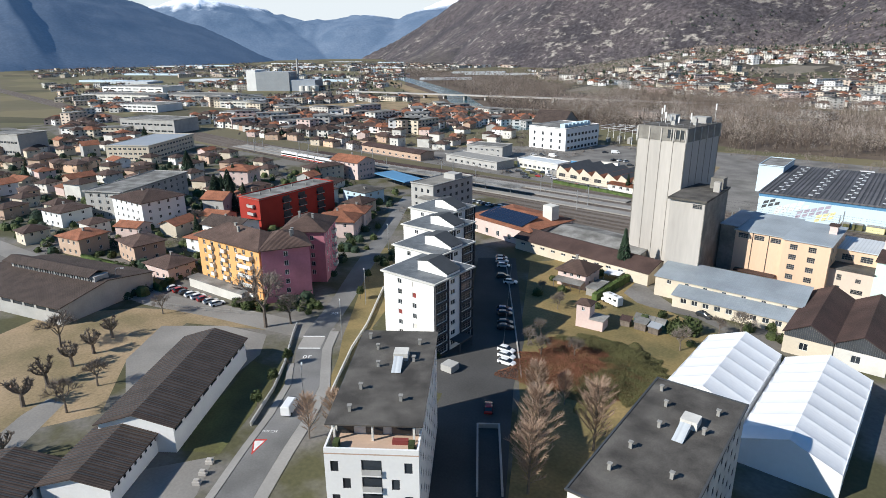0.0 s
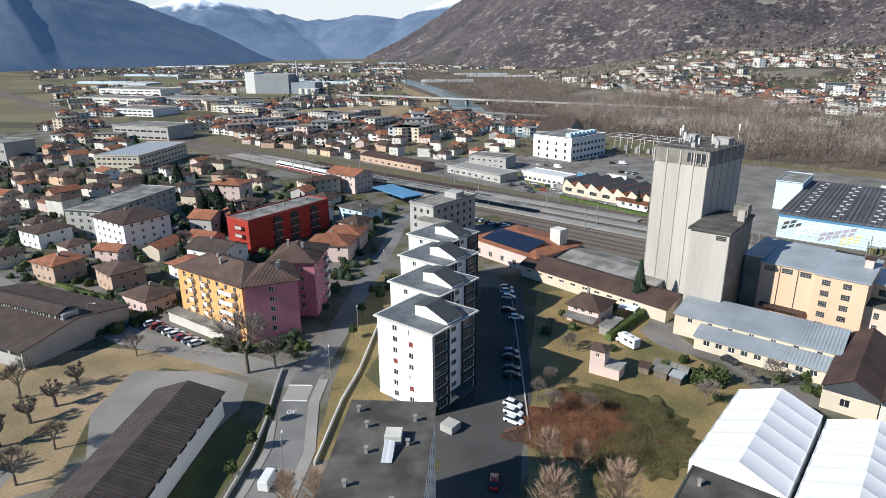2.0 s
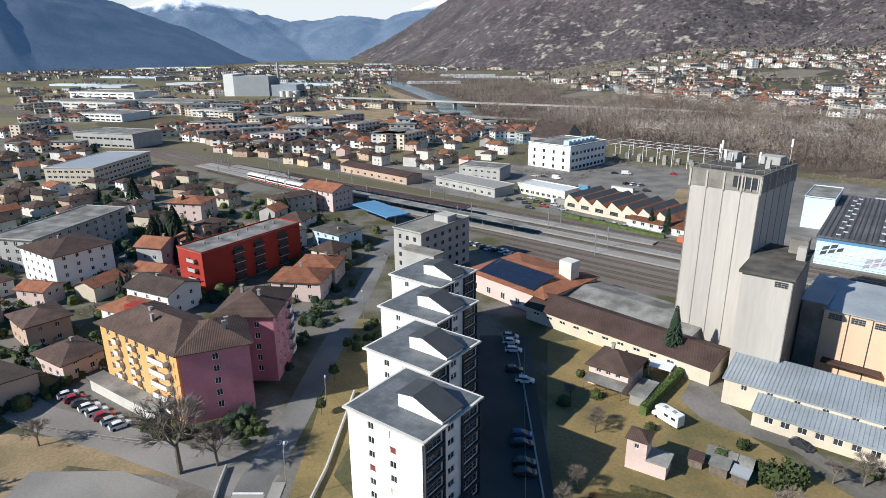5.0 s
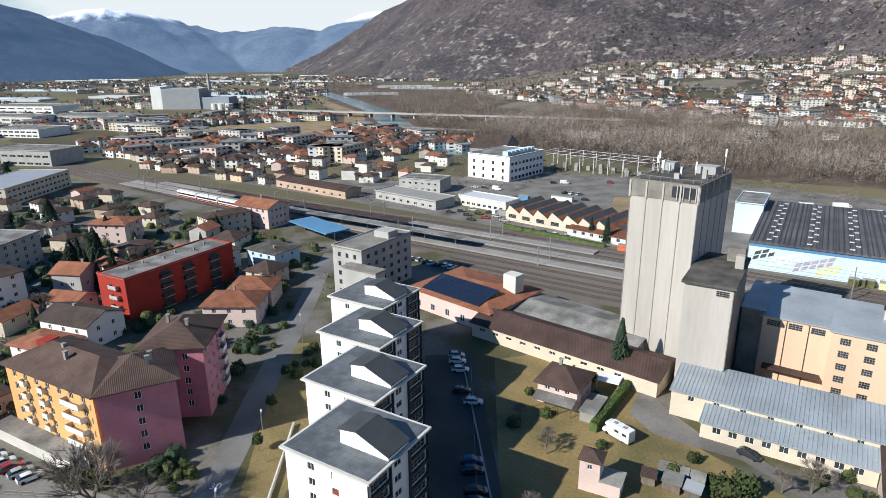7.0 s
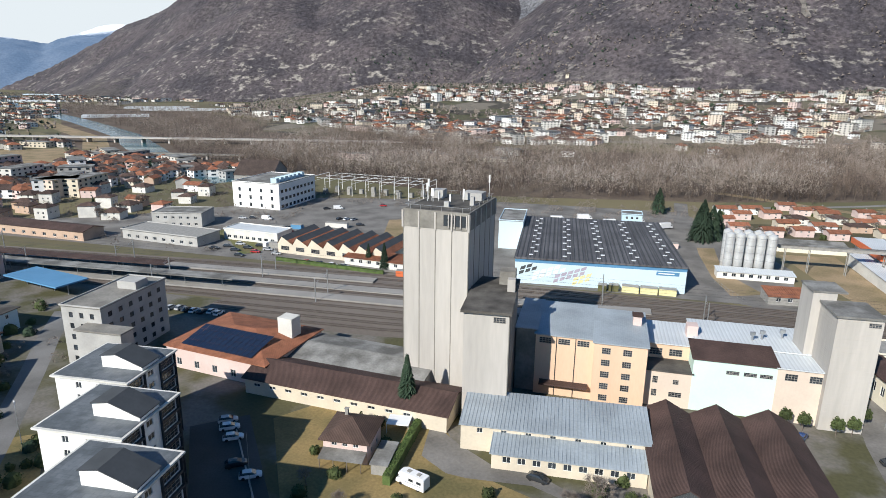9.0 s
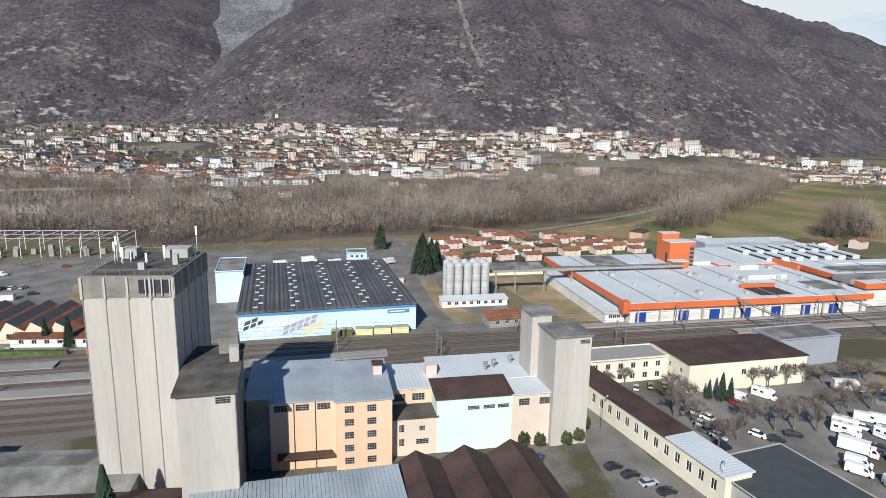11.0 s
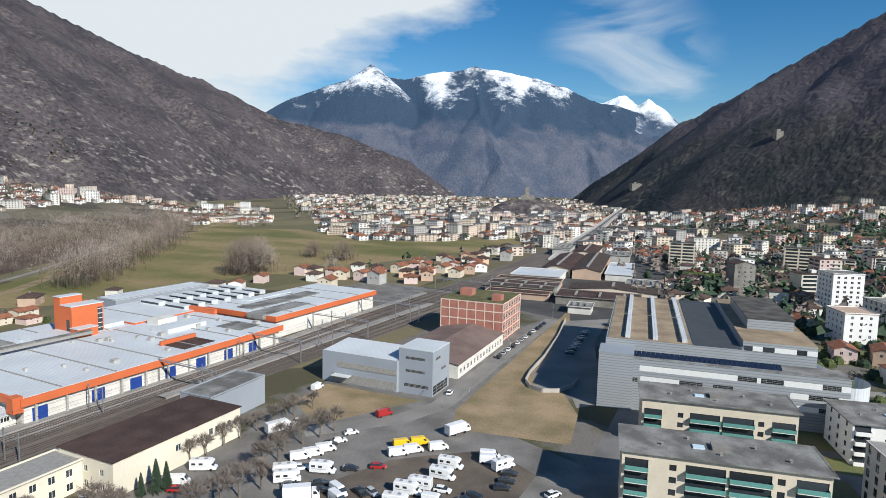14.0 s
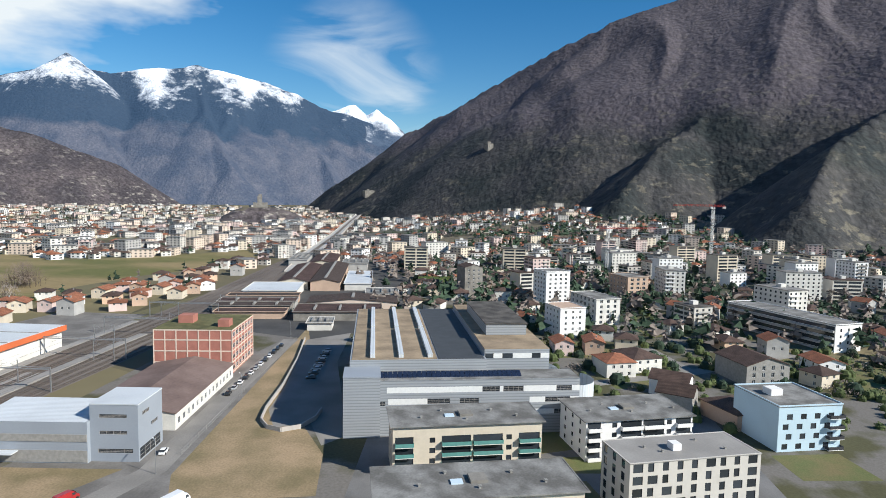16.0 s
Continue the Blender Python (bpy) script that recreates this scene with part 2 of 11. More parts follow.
M = dict(
    white=mat("white_render", (0.80, 0.79, 0.77), 0.06, 0.15, 2),
    offwhite=mat("offwhite_render", (0.66, 0.64, 0.59), 0.12, 0.2, 2, rand=0.08),
    greywall=mat("grey_render", (0.42, 0.41, 0.39), 0.14, 0.2, 2),
    concrete=mat("pale_concrete", (0.455, 0.425, 0.39), 0.14, 0.12, 1.5, stretch=(1, 1, 0.12)),
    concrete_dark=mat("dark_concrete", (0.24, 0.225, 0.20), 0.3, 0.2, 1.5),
    peach=mat("peach_render", (0.70, 0.49, 0.345), 0.08, 0.12, 2, stretch=(1, 1, 0.3)),
    peach_pale=mat("pale_peach_render", (0.66, 0.545, 0.45), 0.08, 0.12, 2),
    cream=mat("cream_render", (0.63, 0.555, 0.44), 0.1, 0.15, 2),
    beige=mat("beige_render", (0.56, 0.53, 0.48), 0.08, 0.15, 2),
    mint=mat("mint_render", (0.60, 0.76, 0.67), 0.06, 0.12, 2),
    orange=mat("orange_render", (0.74, 0.40, 0.16), 0.08, 0.2, 2),
    pink=mat("pink_render", (0.47, 0.19, 0.24), 0.14, 0.2, 2),
    palepink=mat("pale_pink_render", (0.64, 0.50, 0.46), 0.1, 0.2, 2),
    salmon=mat("salmon_render", (0.50, 0.36, 0.27), 0.1, 0.2, 2),
    red=mat("red_render", (0.35, 0.038, 0.026), 0.12, 0.2, 2),
    brick=mat("brick_red_panel", (0.40, 0.17, 0.13), 0.14, 0.3, 2),
    factory=mat("factory_orange", (0.60, 0.15, 0.058), 0.08, 0.1, 2, rough=0.5),
    bluegrey=mat("blue_grey_cladding", (0.30, 0.33, 0.37), 0.06, 0.1, 2, rough=0.5),
    steelgrey=wavy(mat("grey_metal_cladding", (0.33, 0.35, 0.37), 0.06, 0.1, 2, rough=0.45), "Z", 0.9, 0.25, 0.7),
    iceblue=mat("pale_blue_panel", (0.56, 0.68, 0.76), 0.05, 0.05, 1, rough=0.5),
    lightblue=mat("light_blue_render", (0.50, 0.64, 0.72), 0.06, 0.1, 2),
    weathered=mat("weathered_brown_sheet", (0.215, 0.155, 0.135), 0.25, 0.08, 1.2, col2=(0.14, 0.098, 0.085)),
    dockblue=mat("deep_blue_door", (0.018, 0.055, 0.26), 0.15, 0.2, 3, rough=0.5),
    bluestripe=mat("blue_band", (0.10, 0.25, 0.42), 0.1, 0.1, 2),
    yellow=mat("yellow_paint", (0.78, 0.56, 0.05), 0.12, 0.4, 3),
    brownroof=wavy(mat("brown_corrugated_roof", (0.085, 0.062, 0.052), 0.25, 0.3, 3), "X", 0.5, 0.6, 0.45),
    browntile=wavy(mat("brown_tile_roof", (0.105, 0.068, 0.055), 0.3, 0.3, 3, rand=0.25), "X", 0.33, 0.5, 0.6),
    redtile=wavy(mat("orange_tile_roof", (0.31, 0.125, 0.07), 0.3, 0.3, 3, rand=0.2), "X", 0.33, 0.5, 0.65),
    rustroof=wavy(mat("rust_brown_roof", (0.088, 0.054, 0.046), 0.35, 0.15, 2), "Y", 0.3, 0.5, 0.6),
    gravelroof=mat("dark_gravel_roof", (0.15, 0.138, 0.122), 0.5, 0.22, 7.0, col2=(0.055, 0.05, 0.045), cut=(0.36, 0.74)),
    greyroof=mat("grey_membrane_roof", (0.27, 0.265, 0.25), 0.35, 0.16, 2, col2=(0.13, 0.125, 0.115), cut=(0.4, 0.62)),
    blueroof=wavy(mat("blue_grey_sheet_roof", (0.35, 0.39, 0.42), 0.2, 0.12, 2, rough=0.5, metal=0.1), "X", 0.5, 0.12, 0.95),
    palesheet=wavy(mat("pale_sheet_roof", (0.60, 0.63, 0.65), 0.08, 0.08, 2, rough=0.5), "X", 0.9, 0.4, 0.85),
    wetroof=slabs(mat("dark_wet_slab_roof", (0.155, 0.17, 0.185), 0.25, 0.35, 3, rough=0.5, col2=(0.10, 0.112, 0.122), cut=(0.4, 0.6)), 1.0, 0.7),
    slate=mat("dark_grey_roof_panel", (0.065, 0.07, 0.075), 0.15, 0.3, 2, rough=0.65),
    darksheet=wavy(mat("dark_ribbed_roof", (0.12, 0.118, 0.125), 0.3, 0.08, 2, rough=0.6), "X", 2.4, 0.6, 0.65),
    tarpaulin=mat("white_tarpaulin", (0.80, 0.81, 0.82), 0.05, 0.1, 1, rough=0.45),
    dryroof=mat("dry_grass_roof", (0.32, 0.245, 0.165), 0.3, 0.15, 2),
    glass=mat("dark_window_glass", (0.035, 0.042, 0.05), 0.1, 1, 2, rough=0.06, bump=0, rand=0.4, spec=0.6),
    greenglass=mat("green_balcony_glass", (0.12, 0.30, 0.27), 0.1, 1, 2, rough=0.1, bump=0, spec=0.6),
    frame=mat("white_window_frame", (0.74, 0.74, 0.72), 0.05, 1, 2, bump=0),
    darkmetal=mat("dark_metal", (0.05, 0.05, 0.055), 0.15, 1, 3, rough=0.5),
    steel=mat("galvanised_steel", (0.42, 0.43, 0.44), 0.12, 0.5, 3, rough=0.4, metal=0.7),
    silver=mat("brushed_silo_steel", (0.60, 0.60, 0.59), 0.2, 0.3, 3, rough=0.4, metal=0.3),
    panel=mat("solar_panel", (0.018, 0.026, 0.05), 0.15, 0.5, 2, rough=0.12, bump=0, spec=0.6),
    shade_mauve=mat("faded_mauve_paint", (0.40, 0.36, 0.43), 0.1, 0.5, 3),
    pale_yellow=mat("faded_yellow_paint", (0.72, 0.66, 0.36), 0.1, 0.5, 3),
    shutter=mat("dark_red_shutter", (0.22, 0.05, 0.045), 0.1, 0.5, 3),
    # dark asphalt; on car park and drive it also carries their shade
    asphalt=mat("asphalt", (0.078, 0.076, 0.074), 0.3, 0.06, 2.5),
    street=mat("worn_street_asphalt", (0.20, 0.195, 0.19), 0.25, 0.09, 3.0, col2=(0.13, 0.127, 0.122), cut=(0.35, 0.62)),
    greyframe=mat("weathered_grey_frame", (0.30, 0.28, 0.26), 0.15, 1, 2, bump=0),
    redline=mat("red_road_paint", (0.50, 0.05, 0.045), 0.2, 0.6, 3),
    asphalt_pale=mat("worn_asphalt", (0.25, 0.235, 0.215), 0.22, 0.06, 2.0),
    lot=mat("stained_asphalt_lot", (0.215, 0.202, 0.186), 0.3, 0.09, 1.5, col2=(0.135, 0.126, 0.115), cut=(0.36, 0.62)),
    pavement=mat("pale_pavement", (0.30, 0.285, 0.265), 0.15, 0.1, 2),
    lawn=mat("winter_lawn", (0.27, 0.195, 0.085), 0.45, 0.07, 1.6, col2=(0.135, 0.115, 0.05), cut=(0.35, 0.62)),
    dry=mat("dry_grass", (0.35, 0.255, 0.155), 0.45, 0.07, 1.6, col2=(0.195, 0.155, 0.083)),
    meadow=mat("green_meadow", (0.125, 0.125, 0.040), 0.3, 0.016, 0.25, col2=(0.255, 0.195, 0.095), cut=(0.40, 0.62), stretch=(1, 0.5, 1)),
    ballast=mat("railway_ballast", (0.185, 0.158, 0.135), 0.35, 0.05, 3.0, col2=(0.125, 0.104, 0.088), stretch=(0.25, 1, 1)),
    sleeper=mat("weathered_sleeper", (0.16, 0.138, 0.118), 0.25, 0.3, 3),
    rail=mat("rail_steel", (0.16, 0.13, 0.115), 0.2, 0.5, 3, rough=0.45, metal=0.6),
    paint=mat("road_paint", (0.72, 0.72, 0.70), 0.15, 0.6, 3),
    bark=mat("grey_bark", (0.17, 0.14, 0.115), 0.3, 1, 5, rand=0.2),
    twig=mat("winter_twigs", (0.21, 0.175, 0.15), 0.2, 0.3, 3, rand=0.15),
    twig_rust=mat("rusty_twigs", (0.40, 0.285, 0.21), 0.25, 0.3, 3),
    woods=mat("winter_woods", (0.385, 0.33, 0.285), 0.3, 0.014, 0.08, col2=(0.19, 0.145, 0.118), cut=(0.4, 0.62), bump=0),
    poplar=mat("pale_poplar_twigs", (0.44, 0.40, 0.36), 0.3, 0.05, 0.3),
    woods_stem=mat("dark_woods_stems", (0.125, 0.098, 0.078), 0.3, 0.02, 0.2, col2=(0.075, 0.055, 0.043), bump=0),
    hedge=mat("clipped_hedge_green", (0.095, 0.14, 0.042), 0.35, 0.5, 5),
    ivory=mat("ivory_render", (0.72, 0.665, 0.54), 0.1, 0.15, 2),
    forest_floor=mat("forest_floor", (0.15, 0.115, 0.085), 0.4, 0.02, 0.3, col2=(0.085, 0.06, 0.045)),
    fir=mat("conifer_green", (0.035, 0.06, 0.035), 0.3, 0.6, 4, rand=0.25),
    shrub=mat("evergreen_shrub", (0.065, 0.085, 0.03), 0.35, 0.5, 4, rand=0.3),
    bramble=mat("red_bramble", (0.23, 0.105, 0.062), 0.35, 0.25, 4),
    scrub=mat("green_scrub", (0.13, 0.125, 0.055), 0.35, 0.3, 4),
    rubber=mat("black_rubber", (0.02, 0.02, 0.02), 0.1, 1, 3),
    skin=mat("render_pipe", (0.30, 0.29, 0.27), 0.15, 1, 3),
)


# ---- mesh tools ----
class Shape:
    """Vertices and faces gathered into one mesh."""

    def __init__(self):
        self.v, self.f, self.m = [], [], []

    def face(self, pts, mi=0):
        k = len(self.v)
        self.v += [tuple(p) for p in pts]
        self.f.append(tuple(range(k, k + len(pts))))
        self.m.append(mi)

    def box(self, x0, y0, z0, x1, y1, z1, mi=0):
        k = len(self.v)
        self.v += [(x0, y0, z0), (x1, y0, z0), (x1, y1, z0), (x0, y1, z0), (x0, y0, z1), (x1, y0, z1), (x1, y1, z1), (x0, y1, z1)]
        self.f += [tuple(k + i for i in q) for q in ((0, 3, 2, 1), (4, 5, 6, 7), (0, 1, 5, 4), (1, 2, 6, 5), (2, 3, 7, 6), (3, 0, 4, 7))]
        self.m += [mi] * 6

    def obox(self, cx, cy, z0, w, d, h, rot=0.0, mi=0):
        k = len(self.v)
        self.box(-w / 2, -d / 2, z0, w / 2, d / 2, z0 + h, mi)
        c, s = math.cos(radians(rot)), math.sin(radians(rot))
        self.v[k:] = [(cx + x * c - y * s, cy + x * s + y * c, z) for x, y, z in self.v[k:]]

    def tube(self, p, q, r0, r1, n=5, mi=0, cap=False):
        p, q = Vector(p), Vector(q)
        a = (q - p).normalized()
        u = a.cross(Vector((0.31, 0.95, 0.1))).normalized()
        w = a.cross(u)
        k = len(self.v)
        for c, r in ((p, r0), (q, r1)):
            for i in range(n):
                t = 2 * math.pi * i / n
                self.v.append(tuple(c + r * (math.cos(t) * u + math.sin(t) * w)))
        for i in range(n):
            j = (i + 1) % n
            self.f.append((k + i, k + j, k + n + j, k + n + i))
            self.m.append(mi)
        if cap:
            self.f += [tuple(k + n + i for i in range(n)), tuple(k + n - 1 - i for i in range(n))]
            self.m += [mi, mi]

    def path(self, pts, r, n=3, mi=0):
        """A thin rod through the points, in one piece."""
        k = len(self.v)
        for i, p in enumerate(pts):
            a = (Vector(pts[min(i + 1, len(pts) - 1)]) - Vector(pts[max(i - 1, 0)])).normalized()
            u = a.cross(Vector((0, 0.1, 1))).normalized()
            w = a.cross(u)
            self.v += [tuple(Vector(p) + r * (math.cos(6.2832 * j / n) * u + math.sin(6.2832 * j / n) * w)) for j in range(n)]
        for i in range(len(pts) - 1):
            for j in range(n):
                self.f.append((k + i * n + j, k + i * n + (j + 1) % n, k + (i + 1) * n + (j + 1) % n, k + (i + 1) * n + j))
                self.m.append(mi)

    def mesh(self, name, *mats):
        me = bpy.data.meshes.new(name)
        me.from_pydata(self.v, [], self.f)
        for m in mats:
            me.materials.append(m)
        if len(mats) > 1:
            me.polygons.foreach_set("material_index", self.m)
        me.update()
        return me


def thing(name, x, y, z=0.0, rot=0.0, label="", category="", group="", kind=""):
    ob = new(name)
    ob.matrix_basis = pose(x, y, z, 0, 0, rot)
    ob.empty_display_size = 0.5
    return tagged(ob, label, category, group, kind)


def part(name, shape, mats, parent, label="", at=None, kind=""):
    """Links a shape or a ready mesh as one object under its thing or part."""
    mats = mats if isinstance(mats, (list, tuple)) else [mats]
    me = shape.mesh(name, *mats) if isinstance(shape, Shape) else shape
    ob = new(name, me)
    ob.parent = parent
    if at is not None:
        ob.matrix_basis = at
    return tagged(ob, label, kind=kind)


def whole(name, shape, mats, label="", category="", group="", kind="", at=None):
    """A thing that is one mesh."""
    ob = part(name, shape, mats, None)
    if at is not None:
        ob.matrix_basis = at
    return tagged(ob, label, category, group, kind)


# ---- ground and mountains ----
CX, CY = -20.0, 60.0


def polar(az, dist):
    return CX + dist * math.cos(radians(az)), CY + dist * math.sin(radians(az))


GRID = np.random.RandomState(4).rand(256, 256)


def value_noise(x, y):
    xi, yi = np.floor(x).astype(int), np.floor(y).astype(int)
    fx, fy = x - xi, y - yi
    fx, fy = fx * fx * (3 - 2 * fx), fy * fy * (3 - 2 * fy)
    g = lambda i, j: GRID[i % 256, j % 256]
    return (g(xi, yi) * (1 - fx) + g(xi + 1, yi) * fx) * (1 - fy) + (g(xi, yi + 1) * (1 - fx) + g(xi + 1, yi + 1) * fx) * fy


def fbm(x, y, octaves=5):
    out, amp = 0.0, 0.5
    for _ in range(octaves):
        out = out + amp * (1 - np.abs(2 * value_noise(x, y) - 1))
        x, y, amp = x * 2.03 + 17.1, y * 2.03 + 5.7, amp * 0.5
    return out


def ridge_height(x, y, lines, slope, rough):
    """Height and crest value under ridge lines of (azimuth, distance, elevation) nodes seen from the town; gullies run down from the ridges."""
    z, crest = np.full_like(x, -1e4), np.zeros_like(x)
    warp = 260 * (value_noise(x / 700 + 9, y / 700) - 0.5) + 90 * (value_noise(x / 210, y / 210 + 31) - 0.5)
    for k, nodes in enumerate(lines):
        pts = [(*polar(a, d), 73 + d * math.tan(radians(e))) for a, d, e in nodes]
        run = 0.0
        for (x0, y0, z0), (x1, y1, z1) in zip(pts, pts[1:]):
            dx, dy = x1 - x0, y1 - y0
            ln = math.hypot(dx, dy)
            t = np.clip(((x - x0) * dx + (y - y0) * dy) / (ln * ln), 0, 1)
            r = np.hypot(x - x0 - t * dx, y - y0 - t * dy)
            side = np.sign((x - x0) * dy - (y - y0) * dx)
            u = run + t * ln + warp
            spur = 1 - np.abs(2 * value_noise(u / 420 + 40 * k, side * 3.3 + r / 2600) - 1)
            rill = 1 - np.abs(2 * value_noise(u / 130 + 11 * k, side * 7.7 + r / 900) - 1)
            body = z0 + t * (z1 - z0) - slope * r * (1 - 0.12 * np.clip(r / 1500, 0, 1))
            deep = np.clip(body / 260, 0, 1) * np.clip(r / 420, 0, 1)
            h = body + rough * deep * (190 * (spur - 0.55) + 45 * (rill - 0.5))
            higher = h > z
            crest = np.where(higher, 0.6 * spur + 0.4 * rill, crest)
            z = np.maximum(z, h)
            run += ln
    n = fbm(x / 300, y / 300, 7) - 0.62
    return z + rough * np.clip(z / 300, 0, 1) * n * (52 - 10 * np.clip((z - 500) / 300, 0, 1)), crest + 1.2 * n


def fan_height(x, y):
    """The gentle fans at the mountains' feet, on which the villages stand."""
    d, az = np.hypot(x - CX, y - CY), np.degrees(np.arctan2(y - CY, x - CX))
    north = np.clip((d - 800) / 750, 0, 1) * (58 + 10 * np.exp(-((az - 92) / 5) ** 2)) * np.clip((az - 50) / 14, 0, 1) * np.clip((122 - az) / 12, 0, 1)
    east = np.clip((d - 800) / 900, 0, 1) * 70 * np.clip((8 - az) / 14, 0, 1)
    return np.maximum(north, east)


def mountain(name, nodes, slope, rough, az0, az1, d0, d1, material, label, foot=0.0, step=0.16, rings=150):
    na = int((az1 - az0) / step) + 1
    az = np.radians(np.linspace(az0, az1, na))[:, None]
    d = (d0 + (d1 - d0) * np.linspace(0, 1, rings) ** 1.0)[None, :]
    x, y = CX + d * np.cos(az), CY + d * np.sin(az)
    z, crest = ridge_height(x, y, nodes, slope, rough)
    z = np.maximum(z, fan_height(x, y) + 4 * fbm(x / 90, y / 90, 3) - 2.6 if foot else -10 + 0 * x)
    z = np.where(z <= 0.5, -6.0, z)
    v = np.stack([x, y, z], -1).reshape(-1, 3)
    i = (np.arange(na - 1)[:, None] * rings + np.arange(rings - 1)[None, :]).ravel()
    f = np.stack([i, i + rings, i + rings + 1, i + 1], 1)
    keep = v[f, 2].max(1) > 0
    me = bpy.data.meshes.new(name)
    me.from_pydata(v.tolist(), [], f[keep].tolist())
    me.materials.append(material)
    me.polygons.foreach_set("use_smooth", [True] * len(me.polygons))
    me.attributes.new("crest", "FLOAT", "POINT").data.foreach_set("value", crest.ravel().astype(np.float32))
    ob = new(name, me)
    return tagged(ob, label, "mountain", kind="structure")


def hillside(name, low, high, pale, fields=None, belt=None, snow=None, haze_glow=None, snowband=120, relief=9, snownoise=350, snowcrest=450, grain=0.6, terrace=0.6):
    m = mat(name, high, 0.4, 0.0065, 0.09, col2=low, cut=(0.40, 0.60), bump=0.0)
    n, l = m.node_tree.nodes, m.node_tree.links
    b = n["Principled BSDF"]
    old = b.inputs["Base Color"].links[0].from_socket
    tc, clear, r1 = n.new("ShaderNodeTexCoord"), n.new("ShaderNodeTexNoise"), n.new("ShaderNodeValToRGB")
    clear.inputs["Scale"].default_value, clear.inputs["Detail"].default_value, clear.inputs["Roughness"].default_value = 0.006, 8, 0.62
    l.new(tc.outputs["Object"], clear.inputs["Vector"])
    r1.color_ramp.elements[0].position, r1.color_ramp.elements[1].position = 0.57, 0.66
    l.new(clear.outputs["Fac"], r1.inputs["Fac"])
    sp, lowland = n.new("ShaderNodeSeparateXYZ"), n.new("ShaderNodeMapRange")
    l.new(tc.outputs["Object"], sp.inputs["Vector"])
    lowland.inputs["From Min"].default_value, lowland.inputs["From Max"].default_value = 40, 420
    lowland.inputs["To Min"].default_value, lowland.inputs["To Max"].default_value = 0.16, 0.03
    l.new(sp.outputs["Z"], lowland.inputs["Value"])
    mu = n.new("ShaderNodeMath")
    mu.operation = "MULTIPLY"
    l.new(r1.outputs["Color"], mu.inputs[0])
    l.new(lowland.outputs["Result"], mu.inputs[1])
    mx = n.new("ShaderNodeMix")
    mx.data_type = "RGBA"
    mx.inputs["B"].default_value = (*pale, 1)
    l.new(mu.outputs["Value"], mx.inputs["Factor"])
    l.new(old, mx.inputs["A"])
    if belt:
        # another woodland colour takes over above this height, or ends the foot's painted shade
        h_r, h_n, h_a, h_m = n.new("ShaderNodeMapRange"), n.new("ShaderNodeTexNoise"), n.new("ShaderNodeMath"), n.new("ShaderNodeMix")
        h_n.inputs["Scale"].default_value, h_n.inputs["Detail"].default_value = 0.004, 6
        l.new(tc.outputs["Object"], h_n.inputs["Vector"])
        h_a.operation, h_a.inputs[1].default_value = "MULTIPLY_ADD", belt[1]
        l.new(h_n.outputs["Fac"], h_a.inputs[0])
        l.new(sp.outputs["Z"], h_a.inputs[2])
        h_r.inputs["From Min"].default_value, h_r.inputs["From Max"].default_value = belt[0] + 0.5 * belt[1] - 30, belt[0] + 0.5 * belt[1] + 50
        l.new(h_a.outputs["Value"], h_r.inputs["Value"])
        h_m.data_type = "RGBA"
        h_m.inputs["B"].default_value = (*belt[2], 1)
        l.new(h_r.outputs["Result"], h_m.inputs["Factor"])
        l.new(old, h_m.inputs["A"])
        l.new(h_m.outputs["Result"], mx.inputs["A"])
    last = mx.outputs["Result"]
    if snow:
        s_n, s_a, s_r, s_m = n.new("ShaderNodeTexNoise"), n.new("ShaderNodeMath"), n.new("ShaderNodeMapRange"), n.new("ShaderNodeMix")
        s_n.inputs["Scale"].default_value, s_n.inputs["Detail"].default_value, s_n.inputs["Roughness"].default_value = 0.016, 10, 0.82
        l.new(tc.outputs["Object"], s_n.inputs["Vector"])
        s_a.operation, s_a.inputs[1].default_value = "MULTIPLY_ADD", snownoise
        l.new(s_n.outputs["Fac"], s_a.inputs[0])
        l.new(sp.outputs["Z"], s_a.inputs[2])
        s_r.inputs["From Min"].default_value, s_r.inputs["From Max"].default_value = snow + 0.5 * snownoise + 0.5 * snowcrest, snow + 0.5 * snownoise + 0.5 * snowcrest + snowband
        s_c, s_b = n.new("ShaderNodeAttribute"), n.new("ShaderNodeMath")
        s_c.attribute_name = "crest"
        s_b.operation, s_b.inputs[1].default_value = "MULTIPLY_ADD", snowcrest
        l.new(s_c.outputs["Fac"], s_b.inputs[0])
        l.new(s_a.outputs["Value"], s_b.inputs[2])
        l.new(s_b.outputs["Value"], s_r.inputs["Value"])
        s_m.data_type = "RGBA"
        s_m.inputs["B"].default_value = (0.85, 0.87, 0.9, 1)
        l.new(s_r.outputs["Result"], s_m.inputs["Factor"])
        l.new(last, s_m.inputs["A"])
        last = s_m.outputs["Result"]
    l.new(last, b.inputs["Base Color"])
    # speckle of bare crowns and pale terraces along the slope
    gr, g_r, g_m = n.new("ShaderNodeTexNoise"), n.new("ShaderNodeMapRange"), n.new("ShaderNodeMix")
    gr.inputs["Scale"].default_value, gr.inputs["Detail"].default_value, gr.inputs["Roughness"].default_value = 0.085, 6, 0.72
    g_mp = n.new("ShaderNodeMapping")
    g_mp.inputs["Scale"].default_value = (1, 1, 0.7)
    l.new(tc.outputs["Object"], g_mp.inputs["Vector"])
    l.new(g_mp.outputs["Vector"], gr.inputs["Vector"])
    g_r.inputs["From Min"].default_value, g_r.inputs["From Max"].default_value = 0.34, 0.66
    g_r.inputs["To Min"].default_value, g_r.inputs["To Max"].default_value = 1 - grain, 1 + grain
